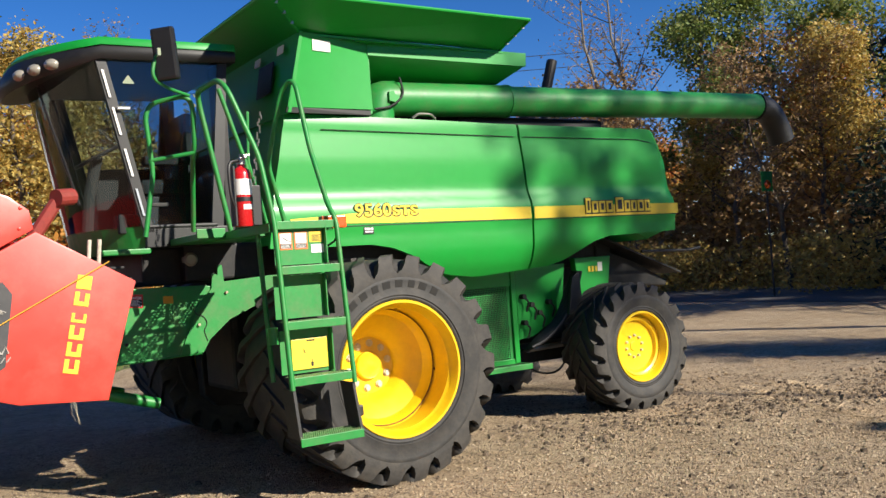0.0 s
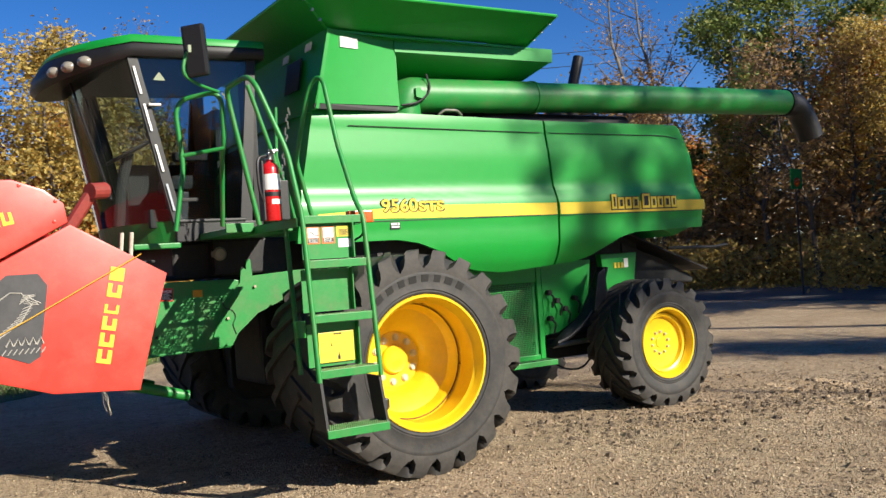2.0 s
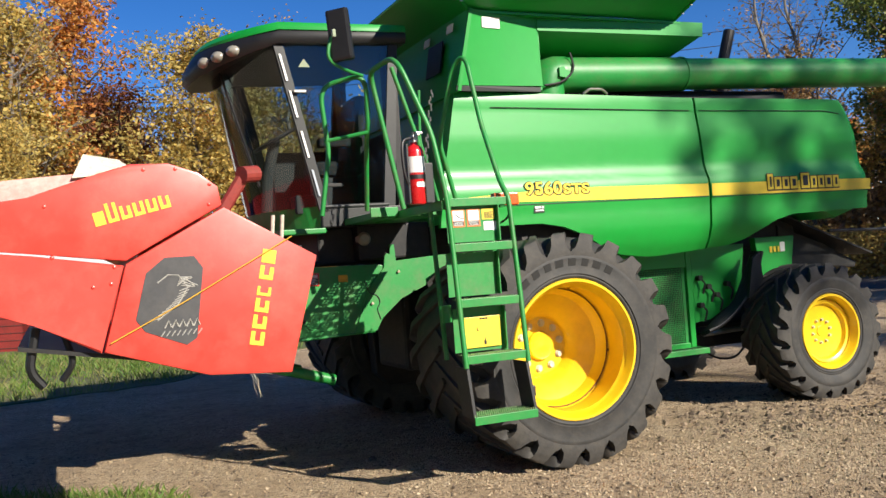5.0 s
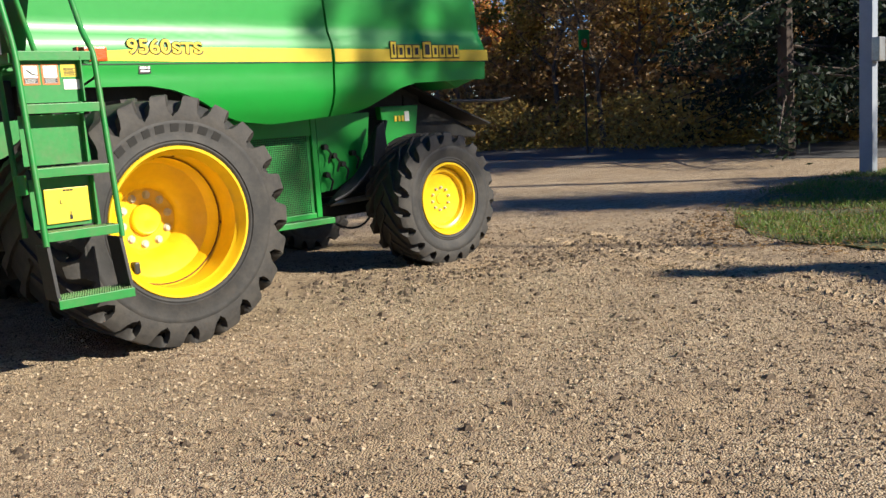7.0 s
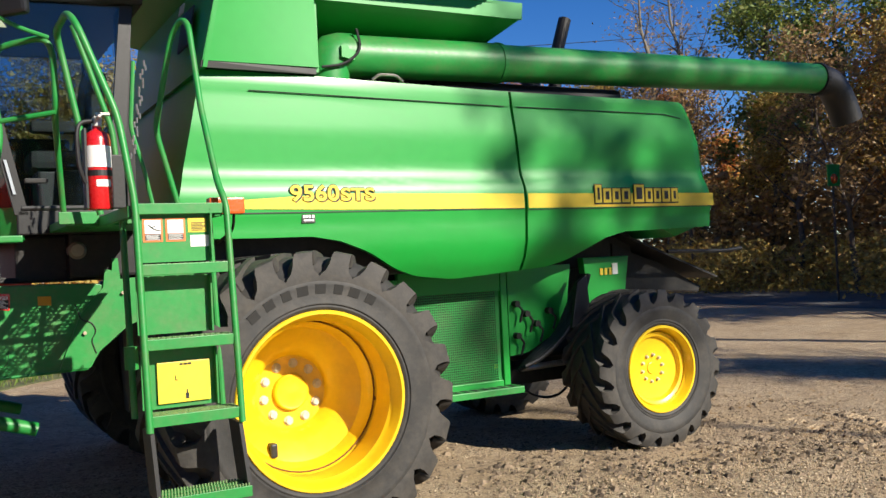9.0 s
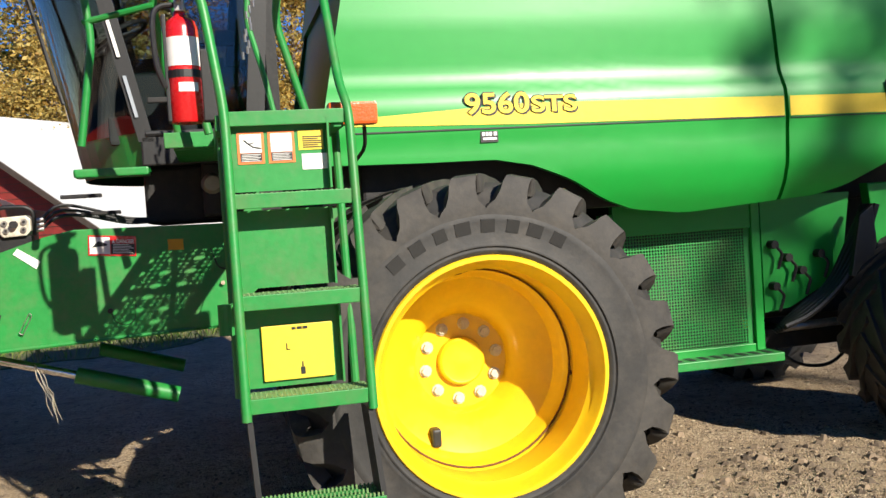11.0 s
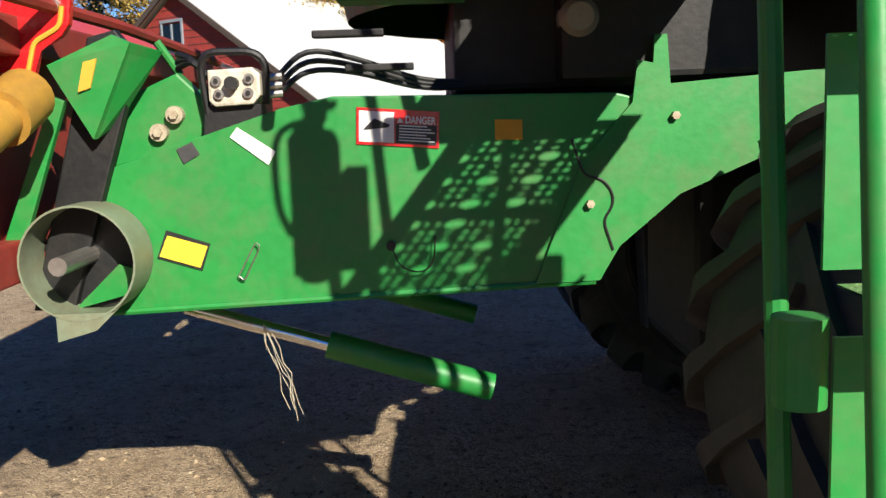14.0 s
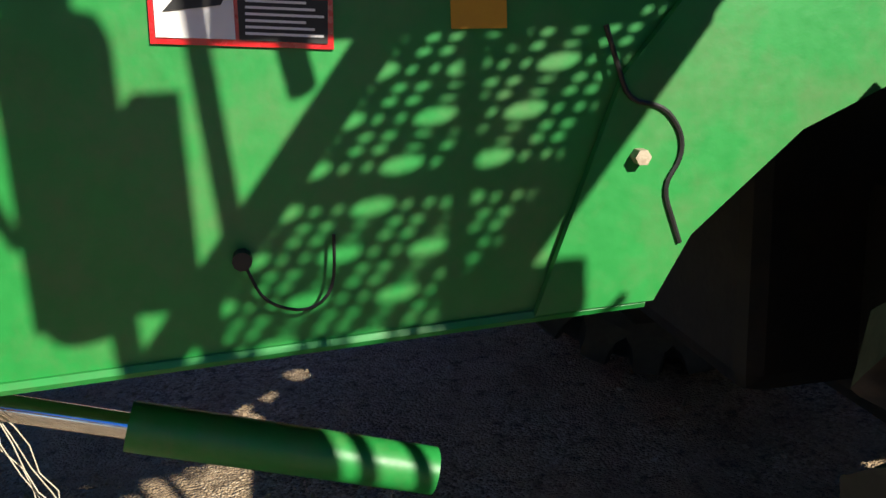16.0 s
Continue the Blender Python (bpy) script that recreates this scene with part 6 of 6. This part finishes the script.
# end-frame bracket, drive shaft and guard near the feeder
part("bracket_plate", PR([(-2.70, 1.90), (-2.668, 1.918), (-2.598, 1.932), (-2.512, 1.90), (-2.522, 1.831), (-2.545, 1.80), (-2.608, 1.766), (-2.661, 1.589), (-2.72, 1.56), (-2.80, 1.60), (-2.742, 1.773)], 1.335, 1.362, 0.006), RED_BRIGHT, header, "bright red end bracket")
part("bracket_edge", T([(-2.535, 1.331, 1.88), (-2.545, 1.331, 1.825), (-2.62, 1.331, 1.785), (-2.672, 1.331, 1.60)], 0.007, 6, 0.02), ROPE, header)
part("bracket_bolt", T([(-2.585, 1.34, 1.895), (-2.585, 1.318, 1.895)], 0.014, 8, 0), STEEL, header)
part("bracket_bolt", T([(-2.555, 1.34, 1.885), (-2.555, 1.322, 1.885)], 0.016, 8, 0), STEEL, header)
part("inner_shield", PR([(-2.95, 1.95), (-2.80, 1.90), (-2.74, 1.60), (-2.86, 1.10), (-3.0, 1.10)], 0.92, 1.0, 0.01), RED, header)
part("lower_plate", PR([(-2.80, 1.50), (-2.70, 1.45), (-2.78, 1.02), (-2.86, 1.0)], 1.02, 1.06, 0.006), RED, header)
part("shaft_tube", T([(-2.60, 1.14, 1.61), (-2.62, 0.70, 1.43), (-2.66, 0.0, 1.13)], 0.055, 18, 0.05), DULL_YELLOW, header, "yellow plastic drive shaft guard", smooth=50)
part("shaft_cone", T([(-2.60, 1.20, 1.635), (-2.605, 1.05, 1.575)], 0.076, 20, 0), DULL_YELLOW, header, smooth=50)
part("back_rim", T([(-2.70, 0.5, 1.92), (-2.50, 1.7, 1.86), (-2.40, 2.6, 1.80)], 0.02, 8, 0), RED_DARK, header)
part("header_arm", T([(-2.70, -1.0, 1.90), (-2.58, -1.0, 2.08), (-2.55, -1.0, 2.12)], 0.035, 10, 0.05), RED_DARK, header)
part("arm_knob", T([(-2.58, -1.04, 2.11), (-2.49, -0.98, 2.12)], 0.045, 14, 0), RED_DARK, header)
for k in (0, 1):
    part("header_pin", T([(-2.475 + 0.05 * k, -1.16, 1.68), (-2.455 + 0.05 * k, -1.16, 1.88)], 0.011, 8, 0), CREAM, header)

# ---- barn ----
barn = thing("barn", (-8.5, 26, 0), "red board barn with pale sheet roof", "barn")
BA = radians(-38)
along = Vector((math.cos(BA), math.sin(BA), 0))          # along the gable wall
back = Vector((-math.sin(BA), math.cos(BA), 0))          # along the ridge
BP = Vector((-8.5, 25.5, 5.27))                          # the peak of the near gable
HALF, EAVE, DEEP = 5.6, 1.9, 8.6
bl, br = BP - along * HALF, BP + along * HALF
bl.z = br.z = EAVE


def barn_quad(a, b, c, d, thick, n):
    return hull4(bmesh.new(), [a, b, c, d], n, thick)


g = bmesh.new()
vs = [g.verts.new(p) for p in (Vector((bl.x, bl.y, 0)), Vector((br.x, br.y, 0)), br, BP, bl)]
f = g.faces.new(vs)
r = bmesh.ops.extrude_face_region(g, geom=[f])
bmesh.ops.translate(g, vec=back * 0.2, verts=[v for v in r["geom"] if isinstance(v, bmesh.types.BMVert)])
wall = part("wall", g, BARN_RED, barn, "red horizontal boards")
bm = bmesh.new()
for k in range(26):
    z = 0.1 + k * 0.205
    half = HALF * min(1.0, (BP.z - z) / (BP.z - EAVE)) - 0.1
    if half < 0.3:
        break
    c = Vector((BP.x, BP.y, z)) - back * 0.012
    hull4(bm, [c - along * half, c + along * half, c + along * half + Vector((0, 0, 0.012)), c - along * half + Vector((0, 0, 0.012))], back, 0.02)
part("board_joint", bm, WOOD_DARK, wall)
for s, e in ((1, br), (-1, bl)):
    over = along * s * 0.5 - Vector((0, 0, (BP.z - EAVE) / HALF * 0.5))
    top, low = BP - back * 0.22 + Vector((0, 0, 0.12)), e + over - back * 0.22 + Vector((0, 0, 0.12))
    part("roof", hull4(bmesh.new(), [top, low, low + back * (DEEP + 1), top + back * (DEEP + 1)], (0, 0, 1), 0.08), ROOF_WHITE, barn, "pale sheet roof")
    part("bargeboard", hull4(bmesh.new(), [top - back * 0.06 + Vector((0, 0, 0.07)), low - back * 0.06 + Vector((0, 0, 0.07)), low - back * 0.06 - Vector((0, 0, 0.10)), top - back * 0.06 - Vector((0, 0, 0.10))], back, 0.05), WOOD_DARK, barn)
for s in (1, -1):
    e = BP + along * HALF * s
    w = part("wall", hull4(bmesh.new(), [(e.x, e.y, 0), (e.x, e.y, EAVE), tuple(Vector((e.x, e.y, EAVE)) + back * DEEP), tuple(Vector((e.x, e.y, 0)) + back * DEEP)], -along * s, 0.2), BARN_RED, barn)
wc = BP - along * 0.2 - back * 0.03
win = part("window", hull4(bmesh.new(), [wc + along * a + Vector((0, 0, b)) for a, b in ((-0.42, -2.60), (0.42, -2.60), (0.42, -0.85), (-0.42, -0.85))], back, 0.03), GLASS_DARK, barn, "dark four-pane gable window")
for a0, a1, b0, b1 in ((-0.48, -0.42, -2.65, -0.8), (0.42, 0.48, -2.65, -0.8), (-0.03, 0.03, -2.60, -0.85), (-0.42, 0.42, -1.78, -1.72), (-0.5, 0.5, -0.8, -0.72), (-0.5, 0.5, -2.73, -2.65)):
    part("window_bar", hull4(bmesh.new(), [wc - back * 0.03 + along * a + Vector((0, 0, b)) for a, b in ((a0, b0), (a1, b0), (a1, b1), (a0, b1))], back, 0.05), POST_GREY, win)
lamp = BP - along * 1.4 - back * 0.25 + Vector((0, 0, -2.1))
part("wall_lamp", B(lamp.x - 0.2, lamp.x + 0.2, lamp.y - 0.2, lamp.y + 0.2, lamp.z - 0.12, lamp.z + 0.1, 0.05), DARK_STEEL, barn)

# ---- post, bucket, cables ----
post = thing("utility_post", (13.2, 0.75, 0), "grey square post standing in the lawn", "post")
part("post_shaft", B(13.10, 13.32, 0.64, 0.86, -0.05, 6.5, 0.01), POST_GREY, post)
part("meter_box", B(13.05, 13.30, 0.50, 0.64, 1.9, 2.3, 0.02), STEEL, post)
bucket = thing("bucket", (12.6, -0.15, 0.03), "pale plastic bucket with dark lid on the grass", "bucket")
bm = lathe(bmesh.new(), [(0.001, 0), (0.16, 0), (0.20, 0.42), (0.21, 0.44)], (0, 0, 0), 24)
for v in bm.verts:
    x, y, z = v.co
    v.co = (12.6 + x, -0.15 + z, 0.03 + y)
part("pail", bm, POST_GREY, bucket, smooth=40)
part("lid", B(12.40, 12.80, -0.35, 0.05, 0.46, 0.50, 0.02), WOOD_DARK, bucket)
sign = thing("hanging_sign", (19.9, 11.9, 0), "small green sign with an orange round mark on a stake", "sign")
part("board", B(19.65, 20.15, 11.9, 11.93, 3.15, 3.75, 0.01), GREEN, sign)
part("round_mark", lathe(bmesh.new(), [(0.14, 0.0), (0.13, -0.02), (0.001, -0.03)], (19.9, 11.9, 3.35), 20), ORANGE, sign)
part("stake", T([(19.9, 11.95, 0), (19.9, 11.95, 3.6)], 0.03, 8, 0), WOOD_DARK, sign)
for k, (a, b) in enumerate((((-30, 52, 11.0), (60, 30, 16.5)), ((-30, 52.5, 10.4), (60, 30.5, 15.7)))):
    A, Bv = Vector(a), Vector(b)
    pts = [A.lerp(Bv, f) - Vector((0, 0, 5 * f * (1 - f))) for f in frange(0, 1, 24)]
    ob = part("overhead_cable", T(pts, 0.022, 5, 0), INK)
    tagged(ob, "thin black overhead cable", "cable", "overhead cables")

# ---- trees ----
def branches(rnd, height, radius, spread, bare, lean=0.0, low=0.28, few=False):
    """Trunk and limbs; gives the mesh and the twig ends."""
    bm = bmesh.new()
    ends = []
    top = Vector((rnd.gauss(0, 0.05) * height + lean, rnd.gauss(0, 0.05) * height, height * 0.86))
    knots = [Vector((0, 0, -0.1))]
    for k in range(1, 7):
        f = k / 6
        knots.append(top * f + Vector((rnd.gauss(0, 0.012), rnd.gauss(0, 0.012), 0)) * height * (f < 1))
    tube(bm, knots, [radius * (1.25 - 0.25 * min(1, k * 3 / 6)) * (1 - 0.85 * k / 6) for k in range(7)], 8, 0)
    count = 10 if few else (20 if not bare else 22)
    for k in range(count):
        f = low + (0.98 - low) * (k + rnd.random()) / count
        i = min(5, int(f * 6))
        p = knots[i].lerp(knots[i + 1], f * 6 - i)
        a = rnd.uniform(0, 6.283)
        ln = spread * (1.15 - 0.75 * f) * rnd.uniform(0.7, 1.2)
        d = Vector((math.cos(a), math.sin(a), rnd.uniform(0.35, 0.95))).normalized()
        q1 = p + d * ln * 0.5
        q2 = p + d * ln + Vector((0, 0, ln * 0.12))
        r0 = radius * (1 - 0.85 * f) * 0.55
        tube(bm, [p, q1, q2], [r0, r0 * 0.6, r0 * 0.2], 5, 0)
        for _ in range(4 if few else (5 if not bare else 7)):
            b = q1.lerp(q2, rnd.uniform(-0.4, 1.0))
            e = b + Vector((rnd.gauss(0, 1), rnd.gauss(0, 1), rnd.uniform(0.1, 1.0))).normalized() * ln * rnd.uniform(0.25, 0.5)
            tube(bm, [b, (b + e) / 2 + Vector((0, 0, 0.05)), e], [r0 * 0.35, r0 * 0.2, r0 * 0.08], 4, 0)
            ends.append(e)
            if bare:
                for _ in range(3):
                    w = b.lerp(e, rnd.uniform(0.3, 1))
                    tube(bm, [w, w + Vector((rnd.gauss(0, 1), rnd.gauss(0, 1), rnd.uniform(0, 1.3))).normalized() * ln * 0.22], [r0 * 0.12, r0 * 0.04], 3, 0)
        ends.append(q2)
    return bm, ends


def leaf_cloud(rnd, ends, per, puff, size):
    """Leaves in ragged clumps round the twig ends."""
    vs, fs = [], []
    for e in ends:
        if rnd.random() < 0.12:
            continue
        rad = puff * rnd.uniform(0.55, 1.25)
        for _ in range(int(per * rnd.uniform(0.5, 1.4))):
            d = Vector((rnd.gauss(0, 1), rnd.gauss(0, 1), rnd.gauss(0, 0.8))).normalized() * rad * rnd.random() ** 0.6
            c = e + d
            s = size * rnd.uniform(0.6, 1.4)
            u = Vector((rnd.gauss(0, 1), rnd.gauss(0, 1), rnd.gauss(0, 0.6))).normalized()
            w = u.cross(Vector((rnd.gauss(0, 1), rnd.gauss(0, 1), rnd.gauss(0, 1)))).normalized()
            i = len(vs)
            vs += [tuple(c - u * s), tuple(c + w * s * 0.55), tuple(c + u * s), tuple(c - w * s * 0.55)]
            fs.append((i, i + 1, i + 2, i + 3))
    return vs, fs


def tree(name, seed, height, radius, spread, leaf, per, puff, size, label, bark=BARK, group="trees at the wood's edge", low=0.28, few=False):
    rnd = random.Random(seed)
    t = thing(name, (0, 0, 0), label, "tree", group)
    bm, ends = branches(rnd, height, radius, spread, per < 12, low=low, few=few)
    part("trunk", bm, bark, t)
    if per:
        v, f = leaf_cloud(rnd, ends, per, puff, size)
        ob = soup("crown", v, f, leaf)
        del ob["kind"]
        ob.parent = t
    return t


def conifer(seed, height, label):
    rnd = random.Random(seed)
    t = thing("conifer_tree", (0, 0, 0), label, "tree", "conifers")
    bm = T([(0, 0, -0.1), (0, 0, height)], [0.26, 0.03], 8, 0)
    vs, fs = [], []
    for k in range(70):
        z = height * (0.13 + 0.85 * (k / 70) ** 0.9)
        ln = (height - z) * 0.36 * rnd.uniform(0.7, 1.15) + 0.3
        a = rnd.uniform(0, 6.283)
        tip = Vector((math.cos(a) * ln, math.sin(a) * ln, z - ln * 0.22))
        tube(bm, [(0, 0, z), Vector((0, 0, z)).lerp(tip, 0.5) + Vector((0, 0, 0.12)), tip], [0.05, 0.03, 0.01], 4, 0)
        for _ in range(230):
            f = rnd.uniform(0.12, 1.05)
            c = Vector((0, 0, z)).lerp(tip, f) + Vector((rnd.gauss(0, 0.16), rnd.gauss(0, 0.16), rnd.gauss(-0.12, 0.14))) * (0.5 + ln * 0.3)
            s = rnd.uniform(0.07, 0.16)
            u = Vector((rnd.gauss(0, 1), rnd.gauss(0, 1), rnd.gauss(-0.4, 0.6))).normalized()
            w = u.cross(Vector((rnd.gauss(0, 1), rnd.gauss(0, 1), rnd.gauss(0, 1)))).normalized()
            i = len(vs)
            vs += [tuple(c - u * s), tuple(c + w * s * 0.35), tuple(c + u * s), tuple(c - w * s * 0.35)]
            fs.append((i, i + 1, i + 2, i + 3))
    part("trunk", bm, WOOD_DARK, t)
    ob = soup("crown", vs, fs, NEEDLES)
    del ob["kind"]
    ob.parent = t
    return t


KINDS = {
    "orange": tree("broadleaf_tree", 31, 12.0, 0.20, 3.6, LEAF_ORANGE, 125, 1.0, 0.088, "autumn tree with orange leaves"),
    "gold": tree("broadleaf_tree", 32, 12.5, 0.19, 3.4, LEAF_GOLD, 118, 1.0, 0.088, "autumn tree with yellow-brown leaves"),
    "green": tree("broadleaf_tree", 33, 12.5, 0.22, 3.4, LEAF_GREEN, 130, 0.95, 0.088, "tree still in green leaf"),
    "rust": tree("broadleaf_tree", 34, 11.0, 0.18, 3.0, LEAF_RUST, 110, 1.0, 0.078, "tree with dark rust-red leaves"),
    "bare": tree("bare_tree", 35, 13.5, 0.17, 3.6, LEAF_BROWN, 4, 0.7, 0.07, "tall bare tree with fine grey twigs", BARK_PALE),
    "thin": tree("broadleaf_tree", 36, 11.5, 0.12, 2.6, LEAF_BROWN, 30, 0.8, 0.085, "slim tree with sparse brown leaves"),
    "tall": tree("broadleaf_tree", 38, 17.2, 0.20, 6.0, LEAF_GOLD, 26, 0.42, 0.10, "tall tree with a high sparse crown", low=0.86),
    "conifer": conifer(37, 13.0, "dark evergreen conifer with drooping boughs"),
    "far_orange": tree("broadleaf_tree", 61, 12.0, 0.20, 3.6, LEAF_ORANGE, 74, 1.55, 0.18, "distant autumn tree with orange leaves", few=True),
    "far_gold": tree("broadleaf_tree", 62, 12.5, 0.20, 3.6, LEAF_GOLD, 74, 1.55, 0.18, "distant autumn tree with yellow-brown leaves", few=True),
    "far_green": tree("broadleaf_tree", 63, 12.5, 0.20, 3.6, LEAF_GREEN, 74, 1.55, 0.18, "distant tree still in green leaf", few=True),
    "far_brown": tree("broadleaf_tree", 64, 12.0, 0.20, 3.6, LEAF_BROWN, 74, 1.55, 0.18, "distant tree with brown leaves", few=True),
}
used = set()


def plant(kind, x, y, size=1.0, turn=0.0):
    src = KINDS[kind]
    if kind not in used:
        used.add(kind)
        src.location, src.rotation_euler, src.scale = (x, y, 0), (0, 0, turn), (size,) * 3
        return src
    ob = copy_thing(src, pose(x, y, 0, 0, 0, math.degrees(turn)))
    ob.scale = (size,) * 3
    return ob


rnd = random.Random(77)
for kind, x, y, s in (
        # behind the barn and the machine's front
        ("green", -17, 36, 0.80), ("gold", -12.4, 38, 1.10), ("green", -9.2, 41, 1.05), ("gold", -6.6, 37, 1.15), ("gold", -4.5, 38, 1.25), ("bare", -3.4, 36, 1.25), ("orange", -2.2, 40, 1.42), ("gold", -21, 38, 0.85),
        ("thin", -15, 33, 0.62), ("gold", -8.5, 32, 0.70), ("gold", -5.0, 30.5, 0.69), ("conifer", -16.5, 43, 0.85), ("rust", 0.6, 40, 1.10), ("bare", 6, 42, 1.25), ("gold", 2.9, 36, 1.10), ("gold", 5.5, 39, 1.0),
        ("bare", 9, 40, 1.2), ("orange", 13, 42, 0.90), ("bare", 17, 40, 1.06), ("gold", 16, 36, 0.83), ("orange", 20, 36, 0.90), ("bare", 22, 34, 1.0), ("orange", 24.5, 32, 0.92), ("gold", 26.5, 29.5, 0.86),
        # along the lane
        ("bare", 27.2, 26.2, 1.16), ("bare", 29.6, 26.6, 1.24), ("orange", 29.5, 28.5, 0.86), ("green", 30.0, 21.4, 1.12), ("thin", 26, 24, 0.85), ("green", 33.2, 21.6, 1.14), ("orange", 34.5, 19.0, 0.98), ("gold", 28, 21, 0.70), ("orange", 32, 18.0, 0.92),
        ("thin", 25.6, 18, 0.90), ("gold", 30, 16, 0.90), ("thin", 23.6, 21, 0.80), ("thin", 24.2, 14.5, 0.80),
        ("green", 34, 16, 1.02), ("conifer", 29.2, 10.2, 1.09), ("conifer", 25.5, 6.5, 1.12), ("thin", 27, 15, 0.85), ("bare", 29, 8, 1.06), ("thin", 26, 3, 1.06),
        ("thin", 27, 0, 1.06), ("conifer", 18.0, 4.6, 0.85), ("conifer", 22, 6.6, 0.80), ("conifer", 21, 1.8, 0.80), ("conifer", 24.5, 3.4, 0.90), ("thin", 24, -1, 0.80),
        # towards the sun, beside the walk
        ("tall", 13.2, -18.9, 1.0), ("conifer", 9.4, -13.0, 0.56), ("green", 17.0, -12.0, 0.70), ("thin", 13.2, -5.6, 0.70), ("gold", 12.8, -7.0, 0.56), ("thin", 14.6, -8.2, 0.80),
        ("bare", 13.9, -7.6, 0.85), ("bare", 13.4, -9.0, 0.66), ("bare", 15.0, -10.2, 0.9)):
    plant(kind, x, y, s * rnd.uniform(0.97, 1.03), rnd.uniform(0, 6.28))
# the wood behind them
for k in range(46):
    a = radians(-40 + 150 * k / 46 + rnd.uniform(-2, 2))
    d = rnd.uniform(46, 58)
    kind = rnd.choice(["far_orange", "far_gold", "far_green", "far_brown", "far_gold", "bare"])
    low = 0.60 if a > 0.5 else (0.62 if a < -0.12 else 0.95)
    plant(kind, 2 + d * math.sin(a), d * math.cos(a), rnd.uniform(1.0, 1.2) * low, rnd.uniform(0, 6.28))
for k in range(22):
    a = radians(-8 + 62 * (k + rnd.random()) / 22)
    d = rnd.uniform(42, 50)
    plant(rnd.choice(["far_orange", "far_gold", "far_brown", "far_gold", "far_green"]), d * math.sin(a), d * math.cos(a), rnd.uniform(0.72, 0.98) * (1.0 if a < 0.5 else 0.85), rnd.uniform(0, 6.28))
# unseen wood added on the yard's other sides to block skylight, lower sunward
for k in range(46):
    a = radians(128 + 165 * (k + rnd.random()) / 46)
    d = rnd.uniform(30, 36) + 4 * (k % 2)
    kind = rnd.choice(["far_orange", "far_gold", "far_green", "far_brown", "far_green"])
    height = 0.80 if math.degrees(a) < 185 else 1.35
    plant(kind, d * math.sin(a), d * math.cos(a) - 2, rnd.uniform(0.9, 1.1) * height, rnd.uniform(0, 6.28))


def thicket(name, spots, count, leaf, label, seed, top=2.4, size=0.07):
    """Undergrowth: stems and leaves in a ragged belt."""
    rnd = random.Random(seed)
    vs, fs = [], []
    for _ in range(count):
        (x, y), r = rnd.choice(spots)
        cx, cy = x + rnd.gauss(0, r), y + rnd.gauss(0, r)
        h = top * (0.35 + 0.65 * (0.5 + 0.5 * noise.noise(Vector((cx * 0.5, cy * 0.5, seed)))))
        c = Vector((cx, cy, h * rnd.random() ** 1.2))
        s = size * rnd.uniform(0.6, 1.6)
        u = Vector((rnd.gauss(0, 1), rnd.gauss(0, 1), rnd.gauss(0, 0.6))).normalized()
        w = u.cross(Vector((rnd.gauss(0, 1), rnd.gauss(0, 1), rnd.gauss(0, 1)))).normalized()
        i = len(vs)
        vs += [tuple(c - u * s), tuple(c + w * s * 0.55), tuple(c + u * s), tuple(c - w * s * 0.55)]
        fs.append((i, i + 1, i + 2, i + 3))
    return soup(name, vs, fs, leaf, label, "undergrowth")


EDGE_RIGHT = [((24.5 + 1.2 * math.sin(k), 28 - k * 1.6), 1.1) for k in range(20)]
EDGE_BACK = [((-32 + k * 2.6, 36 + 2 * math.sin(k * 1.3)), 1.3) for k in range(22)]
thicket("undergrowth", EDGE_RIGHT, 26000, LEAF_GOLD, "yellowing undergrowth along the wood", 41, 2.6)
thicket("undergrowth", [((x + 3.5, y), 1.6) for (x, y), _ in EDGE_RIGHT], 26000, LEAF_BROWN, "brown brush inside the wood", 42, 4.5, 0.11)
thicket("undergrowth", EDGE_BACK, 26000, LEAF_GOLD, "golden brush behind the barnyard", 43, 4.0, 0.10)
thicket("undergrowth", [((x, y + 5), 2.0) for (x, y), _ in EDGE_BACK], 26000, LEAF_ORANGE, "orange-brown brush behind", 44, 7.0, 0.16)
thicket("undergrowth", [((x + 8, y + 2), 2.5) for (x, y), _ in EDGE_RIGHT], 24000, LEAF_BROWN, "brown thicket deep in the wood", 45, 7.0, 0.16)


def fallen(count, seed):
    rnd = random.Random(seed)
    vs, fs = [], []
    while len(fs) < count:
        x, y = rnd.uniform(4.5, 14), rnd.uniform(-4, 2.2)
        if rnd.random() > 0.10 and not inside((x + 0.7, y - 0.3), LAWN_RIGHT):
            continue
        a, s = rnd.uniform(0, 6.28), rnd.uniform(0.012, 0.030)
        z = 0.035 + rnd.uniform(0, 0.02)
        i = len(vs)
        c, d = math.cos(a) * s, math.sin(a) * s
        vs += [(x - c, y - d, z), (x + d * 0.6, y - c * 0.6, z + 0.008), (x + c, y + d, z), (x - d * 0.6, y + c * 0.6, z + 0.01)]
        fs.append((i, i + 1, i + 2, i + 3))
    return vs, fs


soup("fallen_leaves", *fallen(7000, 9), LEAF_BROWN, "dry brown leaves strewn along the lawn edge", "leaves")
